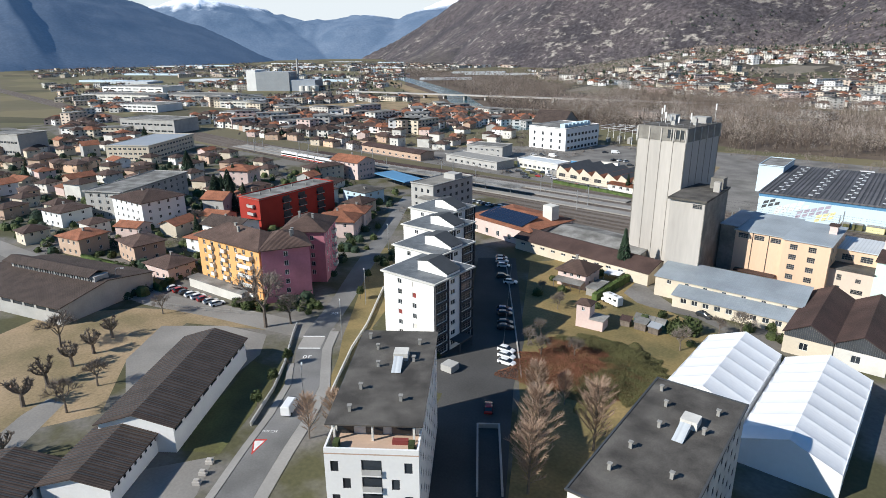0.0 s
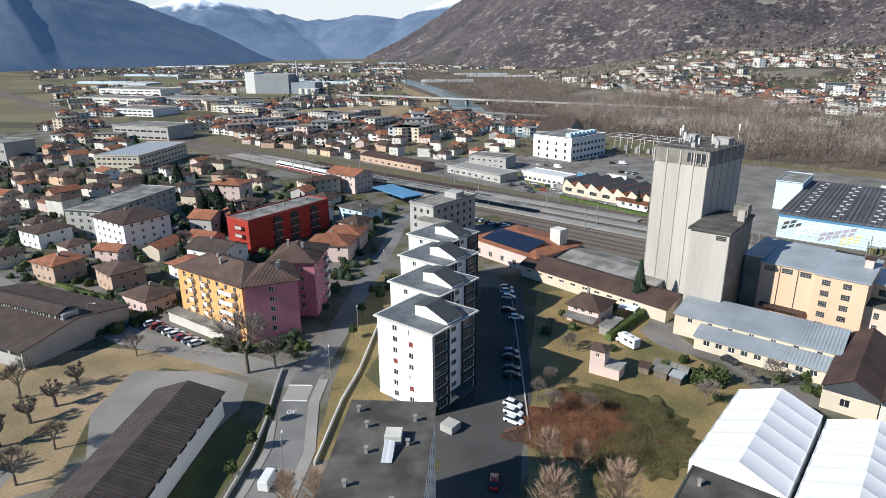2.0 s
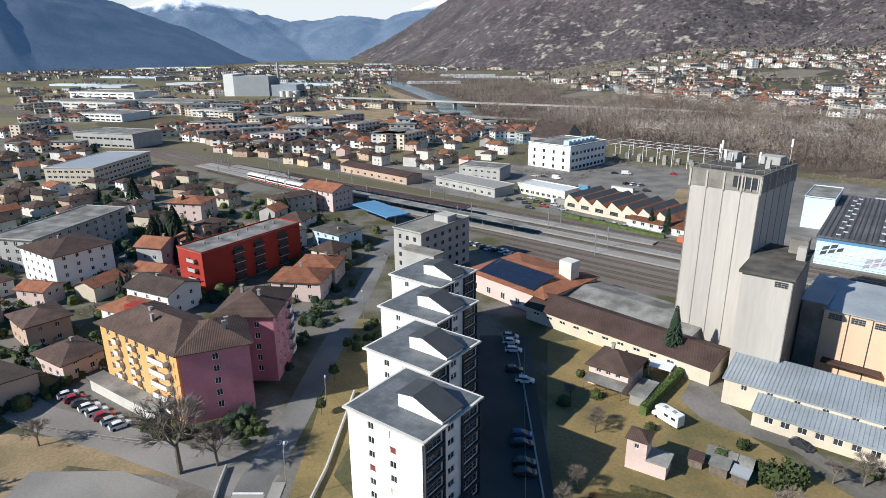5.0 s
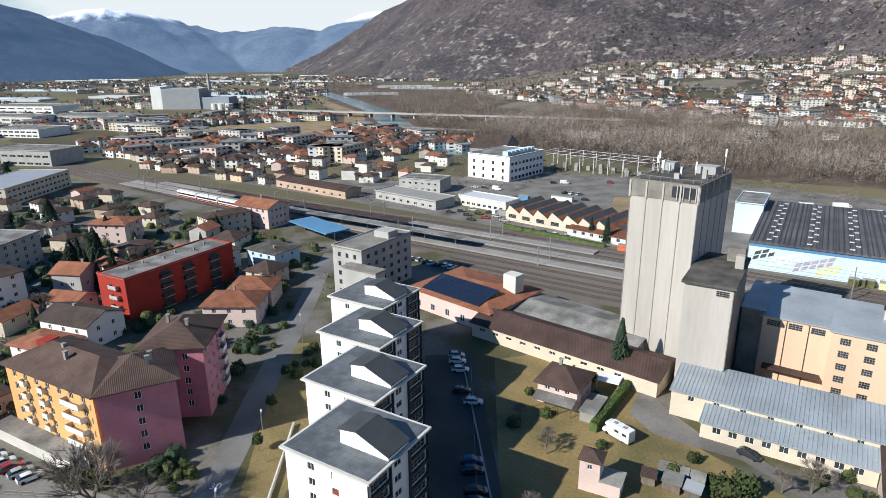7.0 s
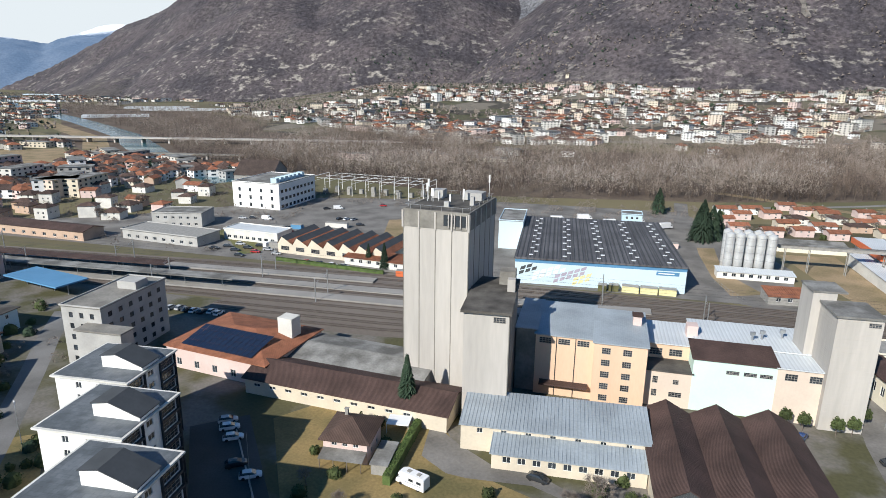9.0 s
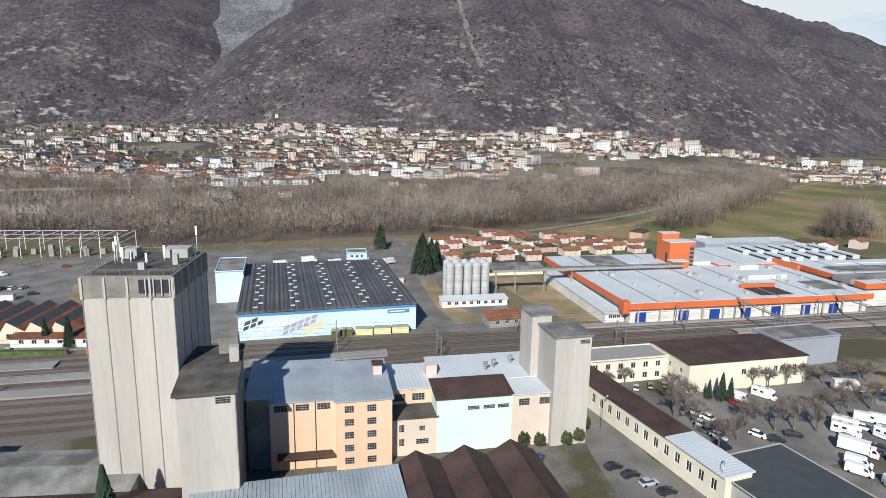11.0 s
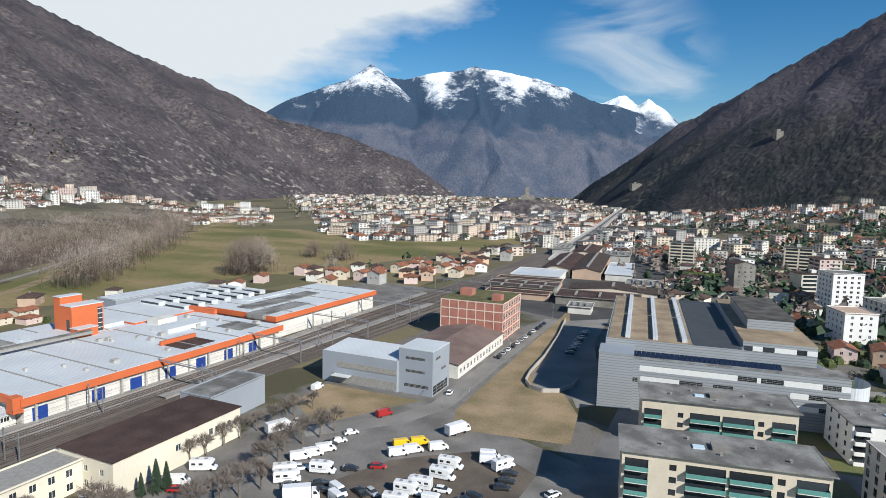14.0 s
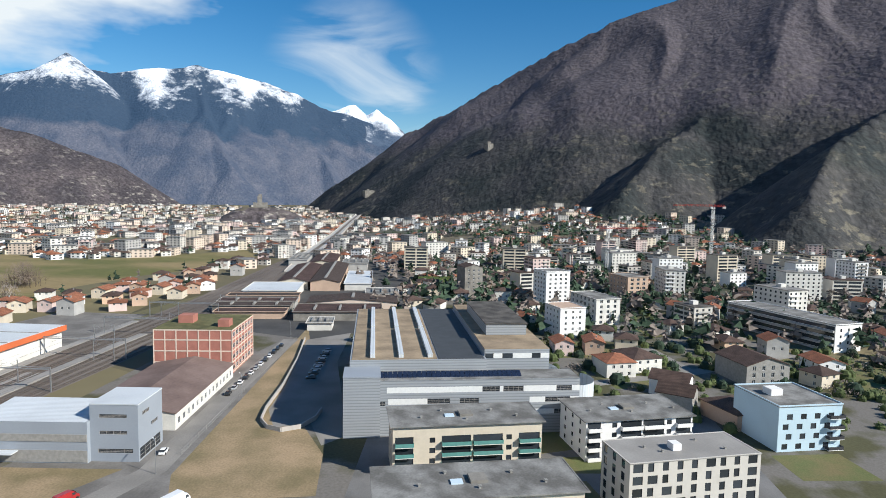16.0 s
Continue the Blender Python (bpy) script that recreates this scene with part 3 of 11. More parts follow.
    l.new(gr.outputs["Fac"], g_r.inputs["Value"])
    g_m.data_type, g_m.blend_type = "RGBA", "MULTIPLY"
    g_m.inputs["Factor"].default_value = 1
    t_mp, t_n, t_r, t_m, t_k = n.new("ShaderNodeMapping"), n.new("ShaderNodeTexNoise"), n.new("ShaderNodeMapRange"), n.new("ShaderNodeMix"), n.new("ShaderNodeMath")
    t_mp.inputs["Scale"].default_value = (0.028, 0.028, 0.05)
    l.new(tc.outputs["Object"], t_mp.inputs["Vector"])
    l.new(t_mp.outputs["Vector"], t_n.inputs["Vector"])
    t_n.inputs["Scale"].default_value, t_n.inputs["Detail"].default_value, t_n.inputs["Roughness"].default_value = 1.0, 9, 0.7
    t_r.inputs["From Min"].default_value, t_r.inputs["From Max"].default_value = 0.545, 0.60
    l.new(t_n.outputs["Fac"], t_r.inputs["Value"])
    t_k.operation = "MULTIPLY"
    l.new(t_r.outputs["Result"], t_k.inputs[0])
    # terraces lie in loose groups on the lower slopes and thin out higher up
    z_r, z_n, z_q, z_m, z_t = n.new("ShaderNodeMapRange"), n.new("ShaderNodeTexNoise"), n.new("ShaderNodeMapRange"), n.new("ShaderNodeMath"), n.new("ShaderNodeMath")
    z_r.inputs["From Min"].default_value, z_r.inputs["From Max"].default_value = 110, 460
    z_r.inputs["To Min"].default_value, z_r.inputs["To Max"].default_value = 1.0, 0.16
    l.new(sp.outputs["Z"], z_r.inputs["Value"])
    z_n.inputs["Scale"].default_value, z_n.inputs["Detail"].default_value = 0.0042, 4
    l.new(tc.outputs["Object"], z_n.inputs["Vector"])
    z_q.inputs["From Min"].default_value, z_q.inputs["From Max"].default_value = 0.38, 0.56
    l.new(z_n.outputs["Fac"], z_q.inputs["Value"])
    z_m.operation, z_t.operation = "MULTIPLY", "MULTIPLY"
    l.new(z_r.outputs["Result"], z_m.inputs[0])
    l.new(z_q.outputs["Result"], z_m.inputs[1])
    l.new(z_m.outputs["Value"], z_t.inputs[0])
    z_t.inputs[1].default_value = terrace
    l.new(z_t.outputs["Value"], t_k.inputs[1])
    t_m.data_type = "RGBA"
    t_m.inputs["B"].default_value = (*pale, 1)
    l.new(t_k.outputs["Value"], t_m.inputs["Factor"])
    l.new(mx.outputs["Result"], t_m.inputs["A"])
    l.new(t_m.outputs["Result"], g_m.inputs["A"])
    l.new(g_r.outputs["Result"], g_m.inputs["B"])
    if snow:
        l.new(g_m.outputs["Result"], s_m.inputs["A"])
    elif fields:
        # grass and tilled plots on the gentle foot
        f_v, f_c, f_r, f_m, f_n, f_a = n.new("ShaderNodeTexVoronoi"), n.new("ShaderNodeValToRGB"), n.new("ShaderNodeMapRange"), n.new("ShaderNodeMix"), n.new("ShaderNodeTexNoise"), n.new("ShaderNodeMath")
        f_v.inputs["Scale"].default_value = 0.016
        l.new(tc.outputs["Object"], f_v.inputs["Vector"])
        l.new(f_v.outputs["Color"], f_c.inputs["Fac"])
        f_c.color_ramp.interpolation = "CONSTANT"
        for pos_, col_ in ((0.0, (0.095, 0.09, 0.052)), (0.3, (0.145, 0.125, 0.085)), (0.5, (0.075, 0.066, 0.052)), (0.7, (0.19, 0.165, 0.13))):
            (f_c.color_ramp.elements.new(pos_) if pos_ else f_c.color_ramp.elements[0]).color = (*col_, 1)
        f_c.color_ramp.elements[-1].color = (0.14, 0.12, 0.08, 1)
        f_n.inputs["Scale"].default_value, f_n.inputs["Detail"].default_value = 0.012, 5
        l.new(tc.outputs["Object"], f_n.inputs["Vector"])
        f_a.operation, f_a.inputs[1].default_value = "MULTIPLY_ADD", 40
        l.new(f_n.outputs["Fac"], f_a.inputs[0])
        l.new(sp.outputs["Z"], f_a.inputs[2])
        f_r.inputs["From Min"].default_value, f_r.inputs["From Max"].default_value = fields + 14, fields + 26
        l.new(f_a.outputs["Value"], f_r.inputs["Value"])
        f_g, f_s, f_t, f_x = n.new("ShaderNodeNewGeometry"), n.new("ShaderNodeSeparateXYZ"), n.new("ShaderNodeMapRange"), n.new("ShaderNodeMath")
        l.new(f_g.outputs["True Normal"], f_s.inputs["Vector"])
        f_t.inputs["From Min"].default_value, f_t.inputs["From Max"].default_value = 0.965, 0.90
        l.new(f_s.outputs["Z"], f_t.inputs["Value"])
        f_x.operation = "MAXIMUM"
        l.new(f_r.outputs["Result"], f_x.inputs[0])
        l.new(f_t.outputs["Result"], f_x.inputs[1])
        f_m.data_type = "RGBA"
        l.new(f_x.outputs["Value"], f_m.inputs["Factor"])
        l.new(f_c.outputs["Color"], f_m.inputs["A"])
        l.new(g_m.outputs["Result"], f_m.inputs["B"])
        l.new(f_m.outputs["Result"], b.inputs["Base Color"])
    else:
        l.new(g_m.outputs["Result"], b.inputs["Base Color"])
    tex, bp = n.new("ShaderNodeTexNoise"), n.new("ShaderNodeBump")
    tex.inputs["Scale"].default_value, tex.inputs["Detail"].default_value = 0.07, 6
    l.new(g_mp.outputs["Vector"], tex.inputs["Vector"])
    bp.inputs["Strength"].default_value, bp.inputs["Distance"].default_value = 1.0, relief
    l.new(tex.outputs["Fac"], bp.inputs["Height"])
    l.new(bp.outputs["Normal"], b.inputs["Normal"])
    # bluish emission stands in for the air's haze before distant slopes
    if haze_glow:
        b.inputs["Emission Color"].default_value, b.inputs["Emission Strength"].default_value = (*haze_glow, 1), 1.0
    return m


NORTH = [[(80, 2750, 17), (70, 2850, 15.2), (63, 3000, 13.3), (53, 3300, 9.7), (48, 3500, 7.9), (42, 3450, 5.2), (36, 3400, 3.8), (31, 3400, 2.2), (27, 3400, -0.5)]]
NORTH_WEST = [[(98, 3000, 10.5), (106, 2900, 12), (115, 2900, 10.5), (122, 3050, 8.2), (128.5, 3400, 5.0), (132, 3700, 2.9), (136, 3900, 0.6), (139, 4000, -0.8)]]
EAST = [[(14, 3100, 0.2), (6.7, 2750, 5.5), (1.9, 2550, 8.0), (-2.6, 2450, 11.2), (-6.8, 2350, 13.0), (-10.8, 2300, 14.9), (-17, 2300, 16.6), (-32, 2300, 19), (-50, 2300, 19)], [(-33, 2250, 17), (-29, 2100, 14.4), (-24, 1800, 11), (-15, 1450, 4.9), (-11.5, 1280, 0.6)], [(-42, 1900, 13), (-33, 1400, 8.6), (-27.5, 1150, 4.8), (-25.5, 1000, 0.6)], [(-2.6, 2450, 11.2), (-2, 2000, 6), (0, 1700, 1.6)]]
NORTH_EAST = [[(46, 4700, 4.5), (43, 4700, 6.0), (39.8, 4700, 7.6), (36, 4700, 9.0), (35, 4700, 9.3), (34, 4700, 10.5), (33, 4700, 9.4), (31, 4700, 9.1), (24.5, 4700, 10.5), (19, 4700, 9.4), (14.4, 4700, 7.8), (9, 4700, 6.2), (4, 4700, 4.6)], [(24.5, 4700, 10), (24, 4150, 6.6), (22, 3700, 2.0)], [(35, 4700, 9.6), (32.5, 4200, 6.0), (30, 3800, 1.5)], [(16, 4700, 8), (15, 4300, 4.6), (13, 3900, 1)]]
WEST = [[(162, 4750, 1.8), (155, 4750, 3.1), (152, 4750, 3.8), (149.5, 4750, 3.3), (144, 4750, 2.1), (138.7, 4750, 2.7), (135, 4750, 2.1), (130, 4750, 3.8), (125, 4750, 4)]]
SOUTH_WEST = [[(153.2, 4200, -0.8), (158, 4200, 2.4), (160.5, 4200, 4.0), (166, 4100, 6.5), (178, 4100, 8.5)]]
FAR_NORTH = [[(78, 3900, 16), (88, 3900, 18.5), (97, 3900, 18), (108, 3900, 15)]]
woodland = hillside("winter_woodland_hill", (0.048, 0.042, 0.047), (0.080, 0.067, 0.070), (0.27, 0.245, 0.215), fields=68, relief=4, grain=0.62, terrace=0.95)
# shade on the eastern mountain's foot is put into its near-black base colours
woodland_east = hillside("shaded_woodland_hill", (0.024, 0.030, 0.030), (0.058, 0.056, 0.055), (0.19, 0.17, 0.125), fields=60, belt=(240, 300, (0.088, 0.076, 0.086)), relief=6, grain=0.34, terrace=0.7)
mountain("mountain_north", NORTH, 0.78, 0.8, 18, 128, 800, 4300, woodland, "wooded brown winter mountainside above the valley town", 1.0)
mountain("mountain_north_west", NORTH_WEST, 0.74, 0.8, 66, 150, 800, 4300, woodland, "grey-brown wooded mountain beyond the river plain")
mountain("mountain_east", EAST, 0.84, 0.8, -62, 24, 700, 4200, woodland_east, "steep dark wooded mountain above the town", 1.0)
# aerial haze is put into these backdrops by blue tints and emission
mountain("backdrop_north_east", NORTH_EAST, 0.95, 1.0, -2, 52, 3200, 4880, hillside("snowy_mountain", (0.045, 0.046, 0.058), (0.085, 0.078, 0.085), (0.13, 0.125, 0.12), belt=(430, 520, (0.016, 0.026, 0.040)), snow=835, haze_glow=(0.020, 0.045, 0.090), snowband=200, relief=10, snownoise=800, snowcrest=420, grain=0.4, terrace=0.3), "distant snow-capped mountain with dark forested flanks")
mountain("backdrop_east", [[(15.5, 4860, 6.6), (12.4, 4860, 7.6), (11.2, 4860, 7.9), (10.2, 4860, 7.2), (9.3, 4860, 7.6), (8.0, 4860, 6.4), (6.0, 4860, 5.0)]], 0.95, 1.0, 4, 18, 4400, 4890, hillside("far_snowy_peak", (0.02, 0.027, 0.042), (0.042, 0.05, 0.066), (0.10, 0.10, 0.10), snow=560, haze_glow=(0.03, 0.06, 0.11), snowband=200, relief=8, snownoise=500, snowcrest=300, grain=0.3, terrace=0.1), "far snowy peaks behind the valley")
mountain("backdrop_west", WEST, 0.42, 1.5, 118, 172, 3300, 4880, hillside("hazy_distant_mountain", (0.06, 0.08, 0.11), (0.09, 0.11, 0.14), (0.13, 0.14, 0.15), snow=345, haze_glow=(0.055, 0.098, 0.175), snowband=60, relief=0.5, snownoise=160, snowcrest=120, grain=0.3, terrace=0.2), "hazy blue distant mountains with snow on top", step=0.22, rings=90)
mountain("backdrop_south_west", SOUTH_WEST, 0.45, 1.0, 140, 192, 1700, 4800, hillside("hazy_shaded_mountain", (0.03, 0.045, 0.07), (0.05, 0.065, 0.09), (0.07, 0.08, 0.1), haze_glow=(0.022, 0.048, 0.1), relief=0.5, grain=0.3, terrace=0.1), "dark blue mountain flank across the plain", step=0.22, rings=90)
mountain("backdrop_north", FAR_NORTH, 0.78, 0.8, 76, 112, 1900, 4200, hillside("high_rocky_mountain", (0.10, 0.10, 0.11), (0.17, 0.168, 0.175), (0.3, 0.3, 0.3), snow=1080, snowband=250, snownoise=640), "high rocky mountain behind the side valley", step=0.22, rings=90)

g_m = mat("valley_fields", (0.17, 0.145, 0.085), 0.25, 0.004, 0.06, col2=(0.115, 0.11, 0.055), bump=0)
gn, gl = g_m.node_tree.nodes, g_m.node_tree.links
g_v, g_h, g_mix, g_tc = gn.new("ShaderNodeTexVoronoi"), gn.new("ShaderNodeValToRGB"), gn.new("ShaderNodeMix"), gn.new("ShaderNodeTexCoord")
g_mp = gn.new("ShaderNodeMapping")
g_mp.inputs["Scale"].default_value, g_mp.inputs["Rotation"].default_value = (1, 2.2, 1), (0, 0, 0.5)
g_v.inputs["Scale"].default_value = 0.0065
gl.new(g_tc.outputs["Object"], g_mp.inputs["Vector"])
gl.new(g_mp.outputs["Vector"], g_v.inputs["Vector"])
gl.new(g_v.outputs["Color"], g_h.inputs["Fac"])
for p, c in ((0.2, (0.125, 0.115, 0.058)), (0.4, (0.21, 0.17, 0.09)), (0.6, (0.12, 0.10, 0.065)), (0.8, (0.15, 0.14, 0.075)), (0.95, (0.27, 0.25, 0.2))):
    g_h.color_ramp.elements.new(p).color = (*c, 1)
g_h.color_ramp.interpolation = "CONSTANT"
g_mix.data_type, g_mix.blend_type = "RGBA", "MIX"
g_mix.inputs["Factor"].default_value = 0.42
g_old = gn["Principled BSDF"].inputs["Base Color"].links[0].from_socket
gl.new(g_old, g_mix.inputs["A"])
gl.new(g_h.outputs["Color"], g_mix.inputs["B"])
gl.new(g_mix.outputs["Result"], gn["Principled BSDF"].inputs["Base Color"])
gs = Shape()
gs.face([(-4900, -3000, 0), (4900, -3000, 0), (4900, 4900, 0), (-4900, 4900, 0)])
whole("ground", gs, g_m, "flat valley floor of winter fields and gardens", "ground", kind="structure")


def sheet(name, pts, z, material, label, category="ground", thick=0.0):
    """A flat piece of ground; with a thickness it stands up as a kerb."""
    s = Shape()
    s.face([(x, y, z) for x, y in pts])
    if thick:
        for (xa, ya), (xb, yb) in zip(pts, pts[1:] + pts[:1]):
            s.face([(xa, ya, z - thick), (xb, yb, z - thick), (xb, yb, z), (xa, ya, z)])
    return whole(name, s, material, label, category, kind="structure")


def ribbon(pts, width):
    """The outline of a strip of that width along a line."""
    l, r = [], []
    for i, p in enumerate(pts):
        a, b = Vector(pts[max(i - 1, 0)]), Vector(pts[min(i + 1, len(pts) - 1)])
        t = (b - a).normalized()
        n = Vector((-t.y, t.x)) * width / 2
        l.append((p[0] + n.x, p[1] + n.y))
        r.append((p[0] - n.x, p[1] - n.y))
    return r + l[::-1]


# town floor: worn asphalt and yards
sheet("yard", [(-700, -60), (420, -60), (560, 235), (-700, 232)], 0.01, mat("town_yard", (0.165, 0.152, 0.135), 0.4, 0.05, 1.2, col2=(0.082, 0.078, 0.038), cut=(0.44, 0.56)), "yards and gardens between the houses")
sheet("ground_east", [(420, -60), (300, -420), (1500, -500), (2300, 500), (900, 330), (560, 235)], 0.01, mat("town_ground_east", (0.105, 0.10, 0.085), 0.4, 0.03, 0.5, col2=(0.05, 0.058, 0.03), cut=(0.42, 0.6)), "gardens and streets between the town blocks")
ROAD = [(-62, 13), (-73, 30), (-79.8, 40.8), (-86.5, 50.6), (-92.6, 60.2), (-99.7, 69.4), (-107.0, 75.4), (-113.2, 80.6), (-119.4, 88.0), (-125.0, 97.0), (-132, 107), (-147, 127), (-162, 148), (-178, 170), (-194, 191), (-207, 210)]
sheet("road", ribbon(ROAD, 6.2), 0.03, M["street"], "worn grey asphalt street running past the white flats", "road")
SIDE = [(-116, 88), (-126, 85), (-150, 78), (-172, 70), (-200, 66), (-240, 58), (-300, 50)]
sheet("road_side", ribbon(SIDE, 8), 0.026, M["asphalt_pale"], "worn asphalt side street", "road")
sheet("pavement", ribbon([(x + 4.4 * 0.82, y + 4.4 * 0.57) for x, y in ROAD[:9]], 2.3), 0.14, M["pavement"], "pale pavement along the street", "pavement", 0.13)
sheet("lawn", [(-104, 82), (-94, 70), (-86, 79), (-84, 92), (-110, 98), (-120, 116), (-136, 132), (-152, 150), (-158, 146), (-140, 122), (-124, 104), (-112, 90)], 0.022, M["lawn"], "sunlit winter lawn beside the white flats", "lawn")
# the flats' shade is put into this darker asphalt
sheet("car_park", [(-86, 92), (-76, 86), (-64, 96), (-76, 118), (-114, 168), (-124, 160), (-100, 126)], 0.028, M["asphalt"], "dark asphalt car park behind the white flats", "car park")
sheet("schoolyard", [(-141.4, 48.7), (-153.4, 62.8), (-140.4, 74), (-127.6, 78), (-119.7, 71), (-112, 55), (-125, 42)], 0.024, M["asphalt_pale"], "worn grey schoolyard")
sheet("dry_lawn", [(-170, 64), (-140, 84), (-126, 82), (-150, 68), (-140, 48), (-122, 36), (-130, 15), (-175, 20), (-185, 45)], 0.02, M["dry"], "dry winter grass round the schoolyard", "lawn")
sheet("pavement_west", ribbon([(x - 3.9 * 0.82, y - 3.9 * 0.57) for x, y in ROAD[:7]], 1.4), 0.13, M["pavement"], "narrow kerbed pavement beside the school lawn", "pavement", 0.12)
sheet("schoolyard_path", [(-136.3, 30.9), (-131.7, 32.4), (-118, 18), (-104, 4), (-110, 2), (-124, 14), (-133.4, 25)], 0.026, M["asphalt_pale"], "worn pale path across the school grass", "path")
# green lawn whose darker tone includes the shade beside the hall
sheet("school_lawn", [(-118, 68), (-110, 70), (-99, 56), (-92, 45), (-98, 41), (-104, 47)], 0.028, mat("shaded_lawn", (0.12, 0.125, 0.045), 0.4, 0.12, 2, col2=(0.08, 0.075, 0.03)), "green lawn beside the school hall", "lawn")
sheet("school_forecourt", [(-92, 44), (-85, 37), (-70, 14), (-84, 14), (-98, 34)], 0.027, M["asphalt_pale"], "paved forecourt of the school", "yard")
sheet("meadow_near", [(-108, 168), (-74, 112), (-62, 96), (-40, 60), (-34, 62), (-34, 150), (-60, 160), (-72, 178), (-100, 178)], 0.018, M["lawn"], "rough winter grass on the open plot", "lawn")
# shade between the blocks is put into the drive's asphalt colour
sheet("drive", [(-76, 88), (-65, 98), (-44, 66), (-20, 20), (-36, 14)], 0.03, M["asphalt"], "shaded asphalt drive between the blocks", "road")
# railway
TR_S = [(-1500, 330), (-700, 252), (-440, 236), (-270, 231), (-185, 234), (-100, 236), (0, 249), (150, 250), (260, 245), (400, 240), (800, 280), (1700, 404)]
TR_N = [(1700, 424), (800, 312), (400, 285), (260, 284), (150, 278), (0, 277), (-100, 279), (-185, 276), (-300, 268), (-440, 262), (-700, 276), (-1500, 352)]
sheet("railway_bed", TR_S + TR_N, 0.04, M["ballast"], "broad brown railway ballast bed", "railway")
sheet("yard_north", [(-420, 285), (-100, 279), (30, 279), (40, 330), (10, 440), (-120, 440), (-210, 420), (-300, 330)], 0.015, M["lot"], "grey industrial yard north of the railway", "yard")
sheet("road_north", ribbon([(12, 470), (9.3, 441.7), (4.3, 388.7), (1.8, 336), (1.5, 300), (5, 285), (16, 281), (32, 281)], 8), 0.03, M["lot"], "worn asphalt road past the warehouse", "road")
sheet("silo_lawn", [(6, 356), (14.6, 357), (12, 318), (22, 292), (9.5, 287), (6.4, 310)], 0.025, M["dry"], "strip of dry grass beside the steel silos", "lawn")
sheet("siding_lawn", [(41.5, 354), (64.9, 356), (67.2, 284), (53.5, 282), (46.4, 311)], 0.025, M["dry"], "dry grass between silos and factory", "lawn")
sheet("car_park_east", [(34, 172), (44, 216), (140, 222), (300, 190), (300, 182), (146, 166), (128, 120), (70, 128)], 0.03, M["lot"], "worn asphalt parking ground", "car park")
sheet("mill_lane", [(23.5, 214), (30.8, 214), (33.0, 168), (20, 160), (17.5, 174), (19.2, 191)], 0.032, M["lot"], "worn asphalt lane between mill and workshop", "road")
sheet("gravel_island", [(70.6, 177.2), (91.7, 179.8), (109.2, 173.3), (128.4, 152.3), (119.8, 136.6), (101.4, 136.6), (84, 152)], 0.034, mat("brown_gravel", (0.15, 0.122, 0.096), 0.4, 0.1, 2.5, col2=(0.095, 0.077, 0.062)), "worn brown gravel island of the car park", "yard")
sheet("access_road", ribbon([(112, 205), (134, 186), (152, 180), (220, 184.5), (300, 187)], 7.5), 0.038, M["asphalt_pale"], "pale asphalt access road past the offices", "road")
sheet("field", [(136, 168), (150, 174), (300, 184), (330, 186), (240, 160), (188, 150), (166, 138), (142, 134)], 0.035, M["dry"], "dry grass strip beside the access road", "lawn")
sheet("court", [(92, 20), (222, 14), (228, 66), (200, 84), (196, 128), (98, 126)], 0.02, M["street"], "worn asphalt courts between the flats", "yard")
GREEN = mat("garden_lawn", (0.12, 0.135, 0.05), 0.4, 0.1, 2, col2=(0.17, 0.14, 0.065), cut=(0.35, 0.6))
for pts_ in ([(100, 60), (128, 66), (132, 34), (104, 30)], [(134, 84), (150, 88), (156, 66), (140, 62)], [(172, 76), (196, 80), (200, 70), (176, 66)], [(204, 20), (216, 22), (222, 50), (208, 52)], [(236, 40), (262, 46), (266, 10), (240, 8)], [(280, 60), (316, 64), (310, 20), (284, 14)], [(250, -30), (300, -22), (296, -52), (256, -60)], [(360, 66), (400, 70), (404, 44), (366, 40)], [(330, 0), (352, 4), (356, -30), (334, -34)], [(161, 8), (177, 9), (180, -12), (163, -14)], [(238, -44), (262, -48), (280, -90), (240, -80)], [(160, 70), (170, 71), (173, 56), (161, 57)]):
    sheet("garden_lawn", pts_, 0.028, GREEN, "patch of green garden lawn between houses", "lawn")
for k_, pts_ in enumerate(([(205, 140), (232, 70), (262, 2), (300, -60), (345, -140)], [(228, 66), (290, 84), (360, 84), (440, 72), (560, 60)], [(262, 2), (330, 14), (420, -4), (540, -40), (700, -60)], [(440, 150), (440, 72), (420, -4), (400, -110)])):
    sheet("street_east", ribbon(pts_, 6.5), 0.03 + 0.004 * k_, M["asphalt_pale"], "pale asphalt street between the eastern houses", "road")
sheet("grass_plot", [(118, 205), (152, 188), (150, 226), (130, 224)], 0.035, M["dry"], "patch of dry grass before the grey building", "lawn")
MEADOW = [(128, 488), (150, 462), (190, 432), (279, 428), (330, 434), (353, 392), (446, 393), (515, 378), (573, 347), (691, 330), (758, 382), (673, 434), (606, 515), (690, 691), (643, 767), (760, 880), (640, 850), (531, 775), (410, 690), (318, 615), (240, 556), (187, 522)]
VIADUCT = ribbon([(560, 262), (700, 283), (969, 314), (1400, 378), (1900, 450)], 26)
sheet("meadow", MEADOW, 0.02, M["meadow"], "wide green meadow by the river", "meadow")
WOODS = [(-640, 640), (-520, 560), (-370, 520), (-250, 500), (-120, 456), (32, 480), (126, 510), (318, 636), (667, 884), (878, 1300), (399, 980), (250, 880), (88, 774), (-146, 750), (-250, 820), (-420, 900), (-560, 1000), (-1000, 1350), (-1500, 1500)]
